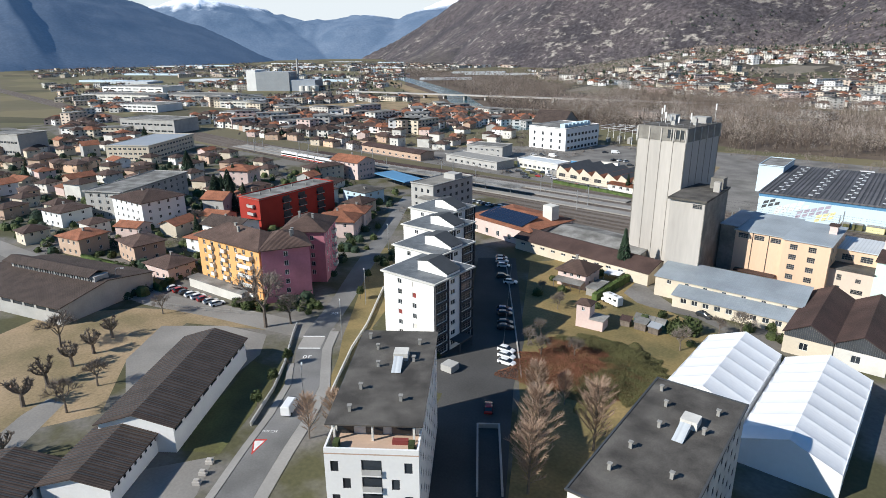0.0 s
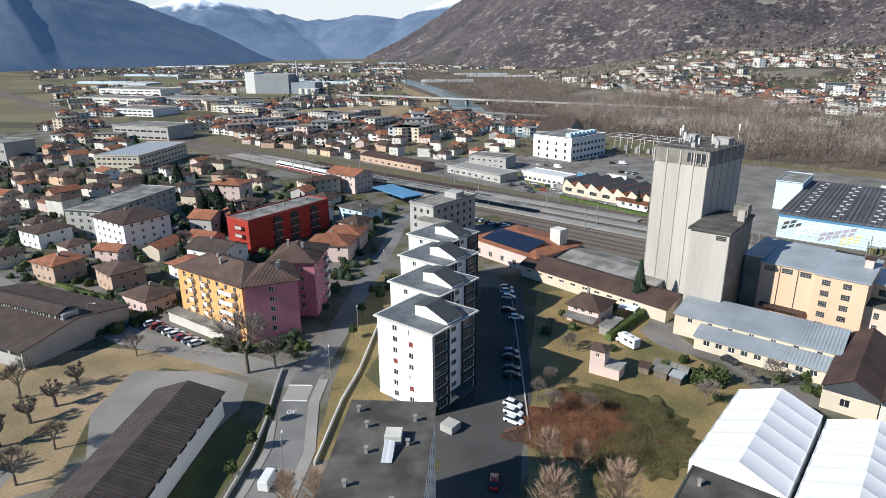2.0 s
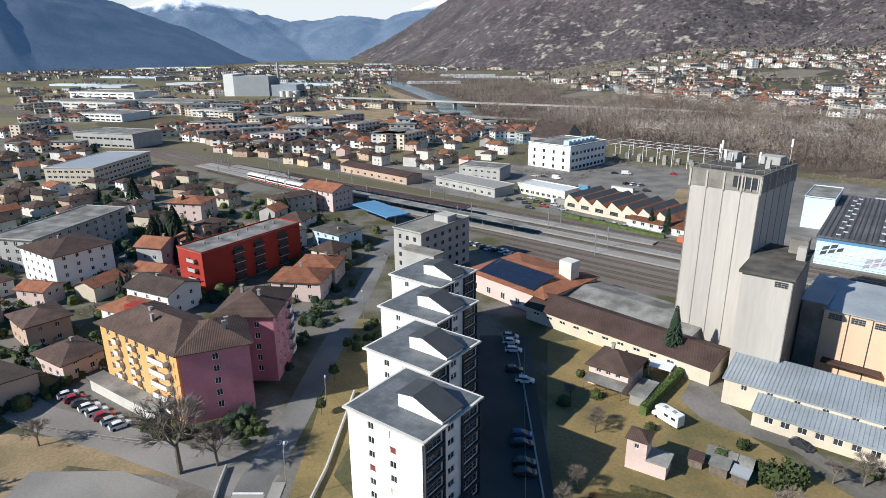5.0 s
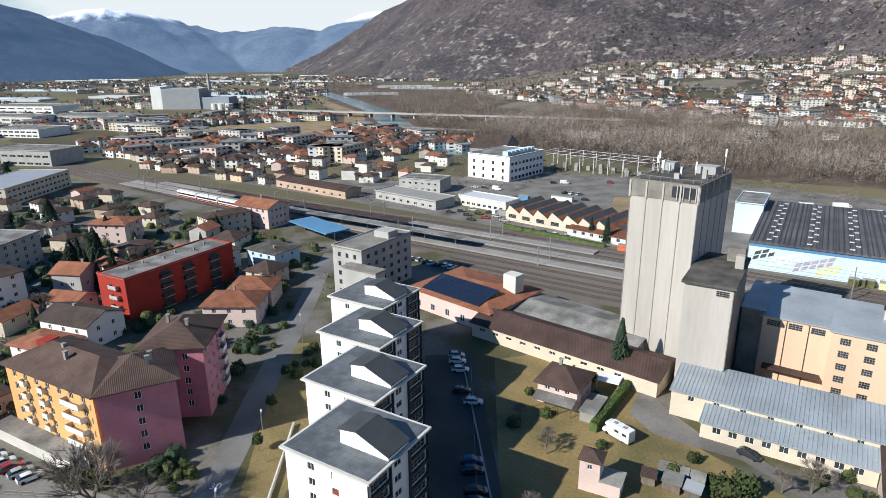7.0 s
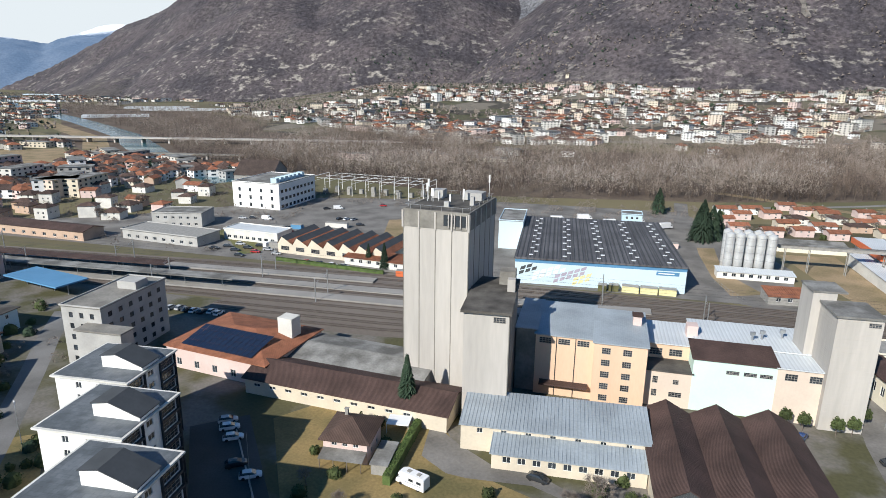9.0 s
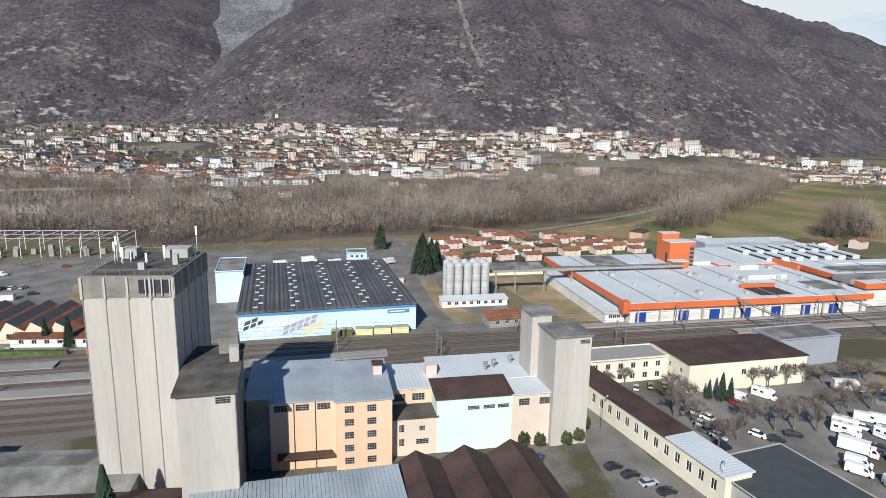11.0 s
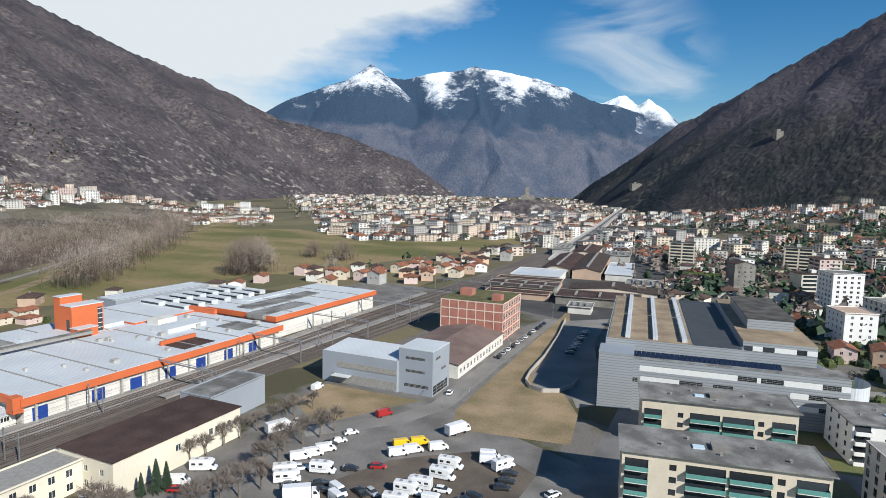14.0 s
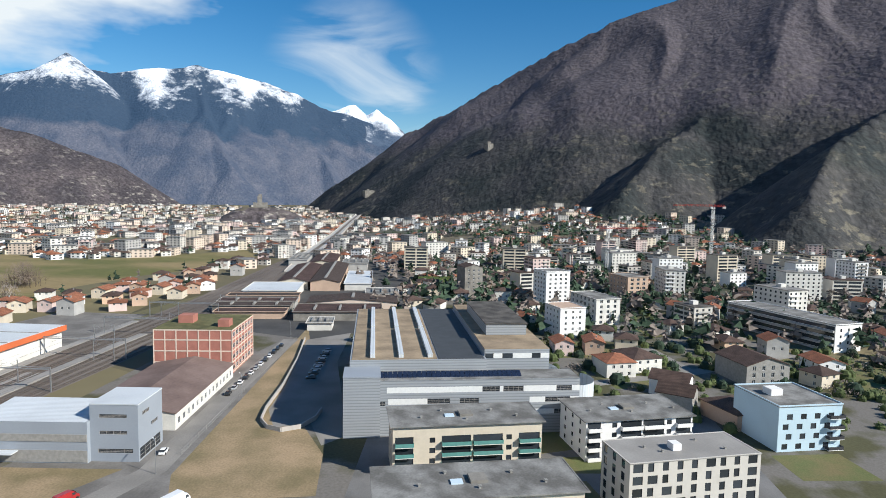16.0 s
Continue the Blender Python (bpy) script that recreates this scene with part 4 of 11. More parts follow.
sheet("levee_road", ribbon([(60, 470), (95, 482), (131, 498), (187, 531), (240, 567), (321, 631), (420, 712), (560, 826)], 5), 0.035, M["asphalt_pale"], "pale track along the river levee", "road")
sheet("factory_yard", [(273, 286), (350, 288), (352, 340), (300, 348), (273, 345)], 0.03, M["lot"], "grey parking ground beside the factory", "yard")
sheet("loading_apron", [(66, 271), (76, 267), (232, 268), (232, 276), (76, 277), (66, 283)], 0.06, M["pavement"], "pale concrete loading apron before the factory", "yard")
sheet("rail_yard_east", [(300, 176), (322, 236), (420, 264), (560, 262), (690, 290), (720, 240), (560, 160), (440, 132), (320, 156)], 0.022, M["asphalt"], "dark asphalt of the railway works yard", "yard")
sheet("forest_floor", WOODS, 0.012, M["forest_floor"], "brown leaf-littered floor of the riverside woods", "woods floor")
RIVER = [(-300, 460), (-435, 546), (-506, 615), (-645, 747), (-869, 915), (-1198, 1146), (-1505, 1363), (-2200, 1850)]
TAN_FIELD = [(-627, 422), (-676, 464), (-650, 543), (-592, 594), (-476, 499), (-508, 444)]
sheet("tan_field", TAN_FIELD, 0.025, M["dry"], "wide tan stubble field by the river", "field")
sheet("river", ribbon(RIVER, 36), 0.03, mat("river_water", (0.06, 0.15, 0.18), 0.1, 0.01, 0.1, rough=0.12, bump=0), "blue-green river between bare woods", "river")


# ---- building kit ----
def grid(L, floors, fh, n, ww, wh, sill=0.95, m=1.2, z0=0.0, skip=()):
    """Openings of a facade: n a floor, evenly spaced."""
    out = []
    for k in range(floors):
        for i in range(n):
            if (i, k) in skip:
                continue
            c = m + (L - 2 * m) * (i + 0.5) / n
            out.append((c - ww / 2, z0 + k * fh + sill, c + ww / 2, z0 + k * fh + sill + wh))
    return out


def facade(s, x, y, ang, L, h, openings, depth=0.16, z0=0.0, mi=0):
    """A wall from (x, y) along ang, outside to its right, with holes and their reveals."""
    c, sn = math.cos(radians(ang)), math.sin(radians(ang))
    P = lambda a, z, d=0.0: (x + c * a - sn * d, y + sn * a + c * d, z)
    xs = sorted({0.0, L, *(round(v, 4) for o in openings for v in (o[0], o[2]))})
    zs = sorted({z0, h, *(round(v, 4) for o in openings for v in (o[1], o[3]))})
    holes = [tuple(round(v, 4) for v in o) for o in openings]
    for i in range(len(zs) - 1):
        zc, run = (zs[i] + zs[i + 1]) / 2, None
        for j in range(len(xs) - 1):
            xc = (xs[j] + xs[j + 1]) / 2
            solid = not any(o[0] < xc < o[2] and o[1] < zc < o[3] for o in holes)
            if solid and run is None:
                run = xs[j]
            if run is not None and (not solid or j == len(xs) - 2):
                end = xs[j + 1] if solid else xs[j]
                s.face([P(run, zs[i]), P(end, zs[i]), P(end, zs[i + 1]), P(run, zs[i + 1])], mi)
                run = None
    for a, b, e, f in holes:
        for p, q in (((a, b), (e, b)), ((e, b), (e, f)), ((e, f), (a, f)), ((a, f), (a, b))):
            s.face([P(*p), P(*q), P(*q, depth), P(*p, depth)], mi)


WINDOWS = {}


def window_mesh(w, h, style="cross"):
    key = (round(w, 2), round(h, 2), style)
    if key not in WINDOWS:
        s = Shape()
        s.face([(-w / 2, 0.02, -h / 2), (w / 2, 0.02, -h / 2), (w / 2, 0.02, h / 2), (-w / 2, 0.02, h / 2)], 0)
        t = 0.07

        def bar(x0, z0, x1, z1):
            s.box(x0, -0.05, z0, x1, 0.02, z1, 1)
        if style != "blind":
            bar(-w / 2, -h / 2, w / 2, -h / 2 + t), bar(-w / 2, h / 2 - t, w / 2, h / 2)
            bar(-w / 2, -h / 2, -w / 2 + t, h / 2), bar(w / 2 - t, -h / 2, w / 2, h / 2)
        if style == "cross":
            bar(-t / 2, -h / 2, t / 2, h / 2)
        if style == "lattice":
            for k in range(1, 4):
                bar(-w / 2 + w * k / 4 - 0.03, -h / 2, -w / 2 + w * k / 4 + 0.03, h / 2)
            for k in range(1, 3):
                bar(-w / 2, -h / 2 + h * k / 3 - 0.03, w / 2, -h / 2 + h * k / 3 + 0.03)
        glass = {"blind": M["offwhite"], "shutter": M["shutter"]}.get(style, M["glass"])
        WINDOWS[key] = s.mesh("window", glass, M["darkmetal"] if style == "dark" else M["greyframe"] if style == "lattice" else M["frame"])
    return WINDOWS[key]


def place_windows(parent, x, y, ang, openings, style="cross", depth=0.12, name="window", mix=None):
    c, sn = math.cos(radians(ang)), math.sin(radians(ang))
    for i, (a, b, e, f) in enumerate(openings):
        k = (a + e) / 2
        st = mix[i % len(mix)] if mix else style
        part(name, window_mesh(e - a, f - b, st), [], parent, at=pose(x + c * k - sn * depth, y + sn * k + c * depth, (b + f) / 2, 0, 0, ang))


def corners(w, d):
    return {"front": (-w / 2, -d / 2, 0, w), "right": (w / 2, -d / 2, 90, d), "back": (w / 2, d / 2, 180, w), "left": (-w / 2, d / 2, 270, d)}


def roof_shape(kind, w, d, h, rise, over, along="x", t=0.22):
    """A hip or gable roof over w x d, its eaves at h."""
    s = Shape()
    if along == "y":
        w, d = d, w
    W, D = w / 2 + over, d / 2 + over
    e = -over * rise / (d / 2)
    inset = D if kind == "hip" else 0.0
    rl = max(W - inset, 0.01)
    for dz, flip in ((t, False), (0.0, True)):
        A, B, C, Dd = (-W, -D, h + e + dz), (W, -D, h + e + dz), (W, D, h + e + dz), (-W, D, h + e + dz)
        R0, R1 = (-rl, 0, h + rise + dz), (rl, 0, h + rise + dz)
        fs = [[A, B, R1, R0], [C, Dd, R0, R1]]
        if kind == "hip":
            fs += [[B, C, R1], [Dd, A, R0]]
        for f in fs:
            s.face(f[::-1] if flip else f)
    for (x0, y0), (x1, y1) in (((-W, -D), (W, -D)), ((W, D), (-W, D))):
        s.face([(x0, y0, h + e), (x1, y1, h + e), (x1, y1, h + e + t), (x0, y0, h + e + t)])
    if kind == "gable":
        for x in (-W, W):
            for y in (-D, D):
                s.face([(x, y, h + e), (x, 0, h + rise), (x, 0, h + rise + t), (x, y, h + e + t)])
    else:
        for x in (-W, W):
            s.face([(x, -D, h + e), (x, D, h + e), (x, D, h + e + t), (x, -D, h + e + t)])
    if along == "y":
        s.v = [(-y, x, z) for x, y, z in s.v]
    return s


FOOT = []
STAND = [(1, 2), (-25, 31), (-38, 46), (-42, 68), (-25, 91), (0, 98)]


def faces_path(cx, cy, rot, x, y, ang, L):
    """Whether a facade looks towards the flight line at all."""
    c, s = math.cos(radians(rot)), math.sin(radians(rot))
    mx, my = x + math.cos(radians(ang)) * L / 2, y + math.sin(radians(ang)) * L / 2
    wx, wy = cx + c * mx - s * my, cy + s * mx + c * my
    n = radians(rot + ang - 90)
    return any((px - wx) * math.cos(n) + (py - wy) * math.sin(n) > 4 for px, py in STAND)



def block(name, label, cat, cx, cy, rot, w, d, h, wall, roof="flat", roofm="greyroof", wins=None, rise=2.0, over=0.5, along="x", style="cross", group="", parapet=0.35, chimneys=0, mixes=None, plinth=None, z0=0.0):
    """A house: an empty with walls that have real openings, a roof, its windows and chimneys."""
    FOOT.append((cx, cy, math.hypot(w, d) / 2))
    e = thing(name, cx, cy, z0, rot, label, cat, group)
    s = Shape()
    wins = wins or {}
    for side, (x, y, ang, L) in corners(w, d).items():
        op = wins.get(side, []) if abs(cx) + abs(cy) < 1 or faces_path(cx, cy, rot, x, y, ang, L) else []
        facade(s, x, y, ang, L, h, op)
        place_windows(e, x, y, ang, op, style, mix=(mixes or {}).get(side))
    if roof == "gable":
        if along == "x":
            for x, sg in ((-w / 2, 1), (w / 2, -1)):
                s.face([(x, sg * d / 2, h), (x, -sg * d / 2, h), (x, 0, h + rise)])
        else:
            for y, sg in ((-d / 2, -1), (d / 2, 1)):
                s.face([(sg * w / 2, y, h), (-sg * w / 2, y, h), (0, y, h + rise)])
    part("wall", s, M[wall], e)
    if roof == "flat":
        r = Shape()
        W, D, p = w / 2 + over, d / 2 + over, 0.3
        r.box(-W, -D, h, W, D, h + 0.2)
        part("roof", r, M[roofm], e)
        if parapet:
            r = Shape()
            for x0, y0, x1, y1 in ((-W, -D, W, -D + p), (-W, D - p, W, D), (-W, -D + p, -W + p, D - p), (W - p, -D + p, W, D - p)):
                r.box(x0, y0, h + 0.2, x1, y1, h + 0.2 + parapet)
            part("parapet", r, M[plinth or wall], e)
    else:
        part("roof", roof_shape(roof, w, d, h, rise, over, along), M[roofm], e)
    rnd = random.Random(int(cx * 7 + cy * 13))
    for _ in range(chimneys):
        r = Shape()
        x, y = rnd.uniform(-w / 4, w / 4), rnd.uniform(-d / 4, d / 4)
        top = h + (rise + 0.6 if roof != "flat" else 1.3)
        r.box(x - 0.35, y - 0.3, h, x + 0.35, y + 0.3, top)
        r.box(x - 0.45, y - 0.4, top, x + 0.45, y + 0.4, top + 0.15)
        part("chimney", r, M["skin"], e)
    return e


def add_box(parent, name, x0, y0, z0, x1, y1, z1, material, label=""):
    s = Shape()
    s.box(x0, y0, z0, x1, y1, z1)
    return part(name, s, M[material], parent, label)


BALC = {}


def balcony(parent, x, y, z, ang, w, dep, material, hgt=1.05, slab="white"):
    key = (w, dep, material, hgt, slab)
    if key not in BALC:
        a, b = Shape(), Shape()
        a.box(-w / 2, -dep, -0.18, w / 2, 0, 0)
        b.box(-w / 2, -dep, 0, w / 2, -dep + 0.06, hgt)
        b.box(-w / 2, -dep + 0.06, 0, -w / 2 + 0.06, 0, hgt)
        b.box(w / 2 - 0.06, -dep + 0.06, 0, w / 2, 0, hgt)
        BALC[key] = (a.mesh("balcony", M[slab]), b.mesh("railing", M[material]))
    o = part("balcony", BALC[key][0], [], parent, at=pose(x, y, z, 0, 0, ang))
    part("railing", BALC[key][1], [], o)


def roof_vents(e, h, spots, tall=0.9):
    for x, y in spots:
        s = Shape()
        s.box(x - 0.22, y - 0.22, h, x + 0.22, y + 0.22, h + tall)
        s.box(x - 0.32, y - 0.32, h + tall, x + 0.32, y + 0.32, h + tall + 0.12)
        part("vent", s, M["skin"], e)


# ---- flats with gravel roofs ----
def gravel_block(cx, cy, rot, w, d, h, label, terrace=False):
    fl = int(h / 2.75)
    wins = {"front": grid(w, fl - 1, 2.75, 2, 0.9, 1.5, m=1.0), "right": grid(d, fl, 2.75, 9, 1.1, 1.4), "left": grid(d, fl, 2.75, 9, 1.1, 1.4), "back": grid(w, fl, 2.75, 2, 1.0, 1.4)}
    if terrace:
        hb = h - 2.75
        wins = {k_: [o for o in v if o[3] < hb] for k_, v in wins.items()}
        wins["front"] = [o for k in range(fl - 1) for o in ((2.4 - 1.6 * (k % 2), 2.75 * k + 0.5, 3.5 - 1.6 * (k % 2), 2.75 * k + 2.2), (9.2 + 1.8 * (k % 2), 2.75 * k + 0.5, 10.3 + 1.8 * (k % 2), 2.75 * k + 2.2), (5.1, 2.75 * k + 0.15, 7.9, 2.75 * k + 2.5))]
        e = block("apartment_block", label, "apartment block", cx, cy, rot, w, d, hb, "white", "flat", "salmon", wins, over=0.0, parapet=0.75, style="dark")
        for k in range(fl - 1):
            add_box(e, "balcony", -1.35, -d / 2 - 0.35, 2.75 * k + 0.05, 1.35, -d / 2 + 0.05, 2.75 * k + 0.25, "white")
            add_box(e, "railing", -1.35, -d / 2 - 0.33, 2.75 * k + 0.25, 1.35, -d / 2 - 0.28, 2.75 * k + 1.15, "greywall")
        add_box(e, "top_storey", -w / 2 + 0.02, -d / 2 + 4.6, hb + 0.2, w / 2 - 0.02, d / 2 - 0.02, h, "offwhite", "set-back top storey with wide glazing")
        for x0, x1 in ((-5.6, -3.2), (-1.5, 1.0), (2.2, 5.6)):
            add_box(e, "terrace_door", x0, -d / 2 + 4.5, hb + 0.3, x1, -d / 2 + 4.6, h - 0.35, "glass")
        add_box(e, "roof_slab", -w / 2 - 0.35, -d / 2 + 2.6, h, w / 2 + 0.35, d / 2 + 0.35, h + 0.2, "gravelroof", "dark gravel roof slab over the top storey")
        for x0 in (-5.8, -0.4, 5.4):
            add_box(e, "terrace_post", x0, -d / 2 + 2.9, hb + 0.2, x0 + 0.3, -d / 2 + 3.2, h, "offwhite")
        add_box(e, "terrace_bench", 2.6, -d / 2 + 2.2, hb + 0.2, 4.8, -d / 2 + 2.9, hb + 0.9, "shutter")
        for x0 in (-5.4, 5.0):
            add_box(e, "planter", x0, -d / 2 + 0.7, hb + 0.2, x0 + 0.8, -d / 2 + 2.0, hb + 1.3, "shrub", "green shrub in a terrace planter")
    else:
        e = block("apartment_block", label, "apartment block", cx, cy, rot, w, d, h, "offwhite", "flat", "gravelroof", wins, over=0.3, parapet=0.1, style="dark", plinth="slate")
    roof_vents(e, h + 0.2, [(-4, -10), (-3.5, -4), (3, -7), (-2, 3), (3.6, 5), (-3, 9), (4, 11), (-5, 13)])
    add_box(e, "stair_hood", 0.2, 5.0, h + 0.2, 2.6, 7.4, h + 1.5, "offwhite", "small rendered stair hood on the roof")
    s = Shape()
    s.face([(0.4, 0.8, h + 0.35), (1.9, 0.8, h + 0.35), (1.9, 4.6, h + 1.3), (0.4, 4.6, h + 1.3)])
    s.face([(0.4, 0.8, h + 0.25), (0.4, 4.6, h + 0.25), (0.4, 4.6, h + 1.3), (0.4, 0.8, h + 0.35)])
    s.face([(1.9, 0.8, h + 0.25), (1.9, 4.6, h + 0.25), (1.9, 4.6, h + 1.3), (1.9, 0.8, h + 0.35)])
    part("skylight", s, M["palesheet"], e, "sloping pale skylight")
    return e


gravel_block(-63.2, 60.4, 38, 13.0, 32.0, 19.8, "white block of flats with a dark gravel roof and roof terrace", True)
gravel_block(-24.3, 76.0, 4.5, 13.4, 33.0, 17.3, "white block of flats with a stained gravel roof")


# ---- stepped row of white flats ----
def white_unit(cx, cy, group):
    w, d, h, rot = 15.4, 14.8, 18.6, 3.5
    fh = 2.62
    front = grid(w, 7, fh, 2, 1.25, 1.3, sill=0.9, m=3.2)
    front = [(a - 0.4, b, c - 0.4, f) for a, b, c, f in front]
    right = []
    for k in range(7):
        right.append((0.5, k * fh + 0.5, 4.6, k * fh + 2.4))
        right.append((6.3, k * fh + 1.0, 8.0, k * fh + 2.2))
        right.append((10.2, k * fh + 0.5, 14.3, k * fh + 2.4))
    e = thing("apartment_block", cx, cy, 0, rot, "bright white seven-storey block of flats with a stepped grey roof", "apartment block", group)
    s = Shape()
    styles = ["cross", "cross", "cross", "shutter", "cross", "blind", "shutter", "cross"]
    for side, (x, y, ang, L) in corners(w, d).items():
        op = {"front": front, "right": right, "left": [], "back": []}[side]
        facade(s, x, y, ang, L, h, op)
        place_windows(e, x, y, ang, op, mix=styles if side == "front" else (["lattice", "cross", "lattice"] if side == "right" else ["dark"]))
    part("wall", s, M["white"], e)
    for x0, x1 in ((0.3, 4.9), (9.9, 14.6)):
        q = Shape()
        for k in range(8):
            q.box(w / 2 + 0.0, -d / 2 + x0, k * fh - 0.05, w / 2 + 0.45, -d / 2 + x1, k * fh + 0.35)
        q.box(w / 2, -d / 2 + x0 - 0.15, 0, w / 2 + 0.5, -d / 2 + x0, h)
        q.box(w / 2, -d / 2 + x1, 0, w / 2 + 0.5, -d / 2 + x1 + 0.15, h)
        part("loggia_frame", q, M["darkmetal"], e, "dark glazed loggia bay")
    r = Shape()
    r.box(-w / 2 - 0.7, -d / 2 - 0.5, h, w / 2 + 0.7, d / 2 + 0.5, h + 0.35)
    part("roof_edge", r, M["offwhite"], e)
    r = Shape()
    r.box(-w / 2 - 0.2, -d / 2, h + 0.35, w / 2 + 0.2, d / 2, h + 0.42)
    part("roof", r, M["wetroof"], e, "wet grey slab roof")
    r = Shape()
    x0, x1, y0, y1 = -1.0, w / 2 + 0.1, -2.6, 2.4
    z0, za, zb = h + 0.42, h + 1.1, h + 3.3
    xm = 2.2
    r.face([(x0, y0, z0), (x1, y0, z0), (x1, y0, za), (xm, y0, zb), (x0, y0, zb - 0.5)])
    r.face([(x1, y1, z0), (x0, y1, z0), (x0, y1, zb - 0.5), (xm, y1, zb), (x1, y1, za)])
    r.face([(x0, y1, z0), (x0, y0, z0), (x0, y0, zb - 0.5), (x0, y1, zb - 0.5)])
    r.face([(x1, y0, z0), (x1, y1, z0), (x1, y1, za), (x1, y0, za)])
    part("stair_head", r, M["white"], e, "white rendered roof house")
    r = Shape()
    for (xa, zza), (xb, zzb) in (((x0 - 0.2, zb - 0.48), (xm, zb + 0.05)), ((xm, zb + 0.05), (x1 + 0.25, za + 0.0))):
        r.face([(xa, y0 - 0.25, zza), (xb, y0 - 0.25, zzb), (xb, y1 + 0.25, zzb), (xa, y1 + 0.25, zza)])
        r.face([(xa, y0 - 0.25, zza), (xa, y0 - 0.25, zza + 0.16), (xb, y0 - 0.25, zzb + 0.16), (xb, y0 - 0.25, zzb)])
        r.face([(xa, y0 - 0.25, zza + 0.16), (xb, y0 - 0.25, zzb + 0.16), (xb, y1 + 0.25, zzb + 0.16), (xa, y1 + 0.25, zza + 0.16)])
    part("stair_roof", r, M["slate"], e, "dark grey sloping panel roof")
    for k in range(7):
        balcony(e, -w / 2, -3.4, k * fh + 0.2, 270, 4.2, 1.7, "white", 1.1)
    q = Shape()
    q.box(w / 2, -1.6, 2.7, w / 2 + 3.2, 3.4, 2.95)
    q.box(w / 2 + 2.9, -1.5, 0, w / 2 + 3.1, -1.3, 2.7)
    q.box(w / 2 + 2.9, 3.1, 0, w / 2 + 3.1, 3.3, 2.7)
    part("entrance_canopy", q, M["slate"], e, "flat canopy over the entrance")
    return e


unit = white_unit(-94.6, 103.4, "stepped row of white flats")
for k in range(1, 4):
    copy_thing(unit, pose(-94.6 - 12.5 * k, 103.4 + 15.75 * k, 0, 0, 0, 3.5))

e = block("office_block", "older grey concrete block with a flat roof", "apartment block", -169.0, 192.0, 2, 12, 26, 16.4, "greywall", "flat", "concrete_dark",
          {"front": grid(12, 5, 3.1, 3, 1.2, 1.5), "right": grid(26, 5, 3.1, 6, 1.5, 1.4), "left": grid(26, 5, 3.1, 6, 1.5, 1.4)}, over=0.3, style="dark")
add_box(e, "annex", 2.0, -17.5, 0, 15.0, -13.0, 12.0, "greywall", "stepped grey concrete annex")
add_box(e, "annex_roof", 1.6, -17.9, 12.0, 15.4, -12.8, 12.4, "concrete_dark")
add_box(e, "lift_house", -1.0, 2, 16.6, 5.0, 7.0, 18.8, "greywall")

# ---- long halls of the school ----
def hall(cx, cy, rot, L, wd, eave, rise, label, wall="white", ribs=True, windows=True):
    op = [(a, eave - 1.5, a + L / 9 - 0.9, eave - 0.4) for a in (0.5 + L / 9 * k for k in range(9))] if windows else []
    e = block("school_hall", label, "hall", cx, cy, rot, L, wd, eave, wall, "gable", "brownroof", {"front": op, "back": op}, rise=rise, over=0.6, style="dark")
    if ribs:
        for sgn in (-1, 1):
            r = Shape()
            k = math.hypot(wd / 2 + 0.6, rise)
            for i in range(int(L / 0.9)):
                x = -L / 2 + 0.3 + i * 0.9
                y1, z1 = sgn * (wd / 2 + 0.58), eave - 0.6 * rise / (wd / 2) + 0.22
                r.box(x, -0.06, 0, x + 0.12, 0.06, 0)
                r.v, r.f, r.m = r.v[:-8], r.f[:-6], r.m[:-6]
                r.face([(x, 0, eave + rise + 0.3), (x + 0.14, 0, eave + rise + 0.3), (x + 0.14, y1, z1 + 0.08), (x, y1, z1 + 0.08)])
                r.face([(x, 0, eave + rise + 0.2), (x, 0, eave + rise + 0.3), (x, y1, z1 + 0.08), (x, y1, z1)])
                r.face([(x + 0.14, 0, eave + rise + 0.2), (x + 0.14, 0, eave + rise + 0.3), (x + 0.14, y1, z1 + 0.08), (x + 0.14, y1, z1)])
            part("roof_rib", r, M["slate"], e, "raised ribs of the corrugated roof", kind="stuff")
    return e


hall(-114.3, 49.4, 308, 34.5, 14.0, 5.6, 2.2, "long white hall under a brown corrugated roof")
hall(-101.2, 29.0, 308, 15.0, 11.5, 4.0, 1.6, "low hall with a brown corrugated roof and vents")
hall(-106.0, 12.0, 308, 18.0, 15.0, 4.0, 1.8, "low brown-roofed school wing")
e = hall(-199.0, 53.0, 18, 44, 30, 5.0, 2.6, "large grey hall with dark roofs", "greywall", False)
add_box(e, "clerestory", -16, -2.2, 5.5, 20, 2.2, 9.0, "greywall", "raised clerestory strip")
part("clerestory_roof", roof_shape("gable", 37, 5.5, 9.0, 1.0, 0.4), M["brownroof"], e)
place_windows(e, -16, -2.25, 0, [(1 + 2.3 * k, 7.3, 2.9 + 2.3 * k, 8.6) for k in range(15)], "cross", 0.0)

# ---- orange and pink flats ----
def hipped_flats(label, cx, cy, rot, w, d, h, wall, wins, rise=3.0):
    return block("apartment_house", label, "apartment block", cx, cy, rot, w, d, h, wall, "hip", "browntile", wins, rise=rise, over=0.9, chimneys=2)


fh = 2.75
o = hipped_flats("orange five-storey flats with balconies under a brown tiled roof", -160.3, 93.6, 7, 28, 13, 16.3, "orange",
                 {"front": grid(28, 5, fh, 7, 1.2, 1.5, z0=1.6), "left": grid(13, 5, fh, 2, 1.2, 1.4, z0=1.6)})
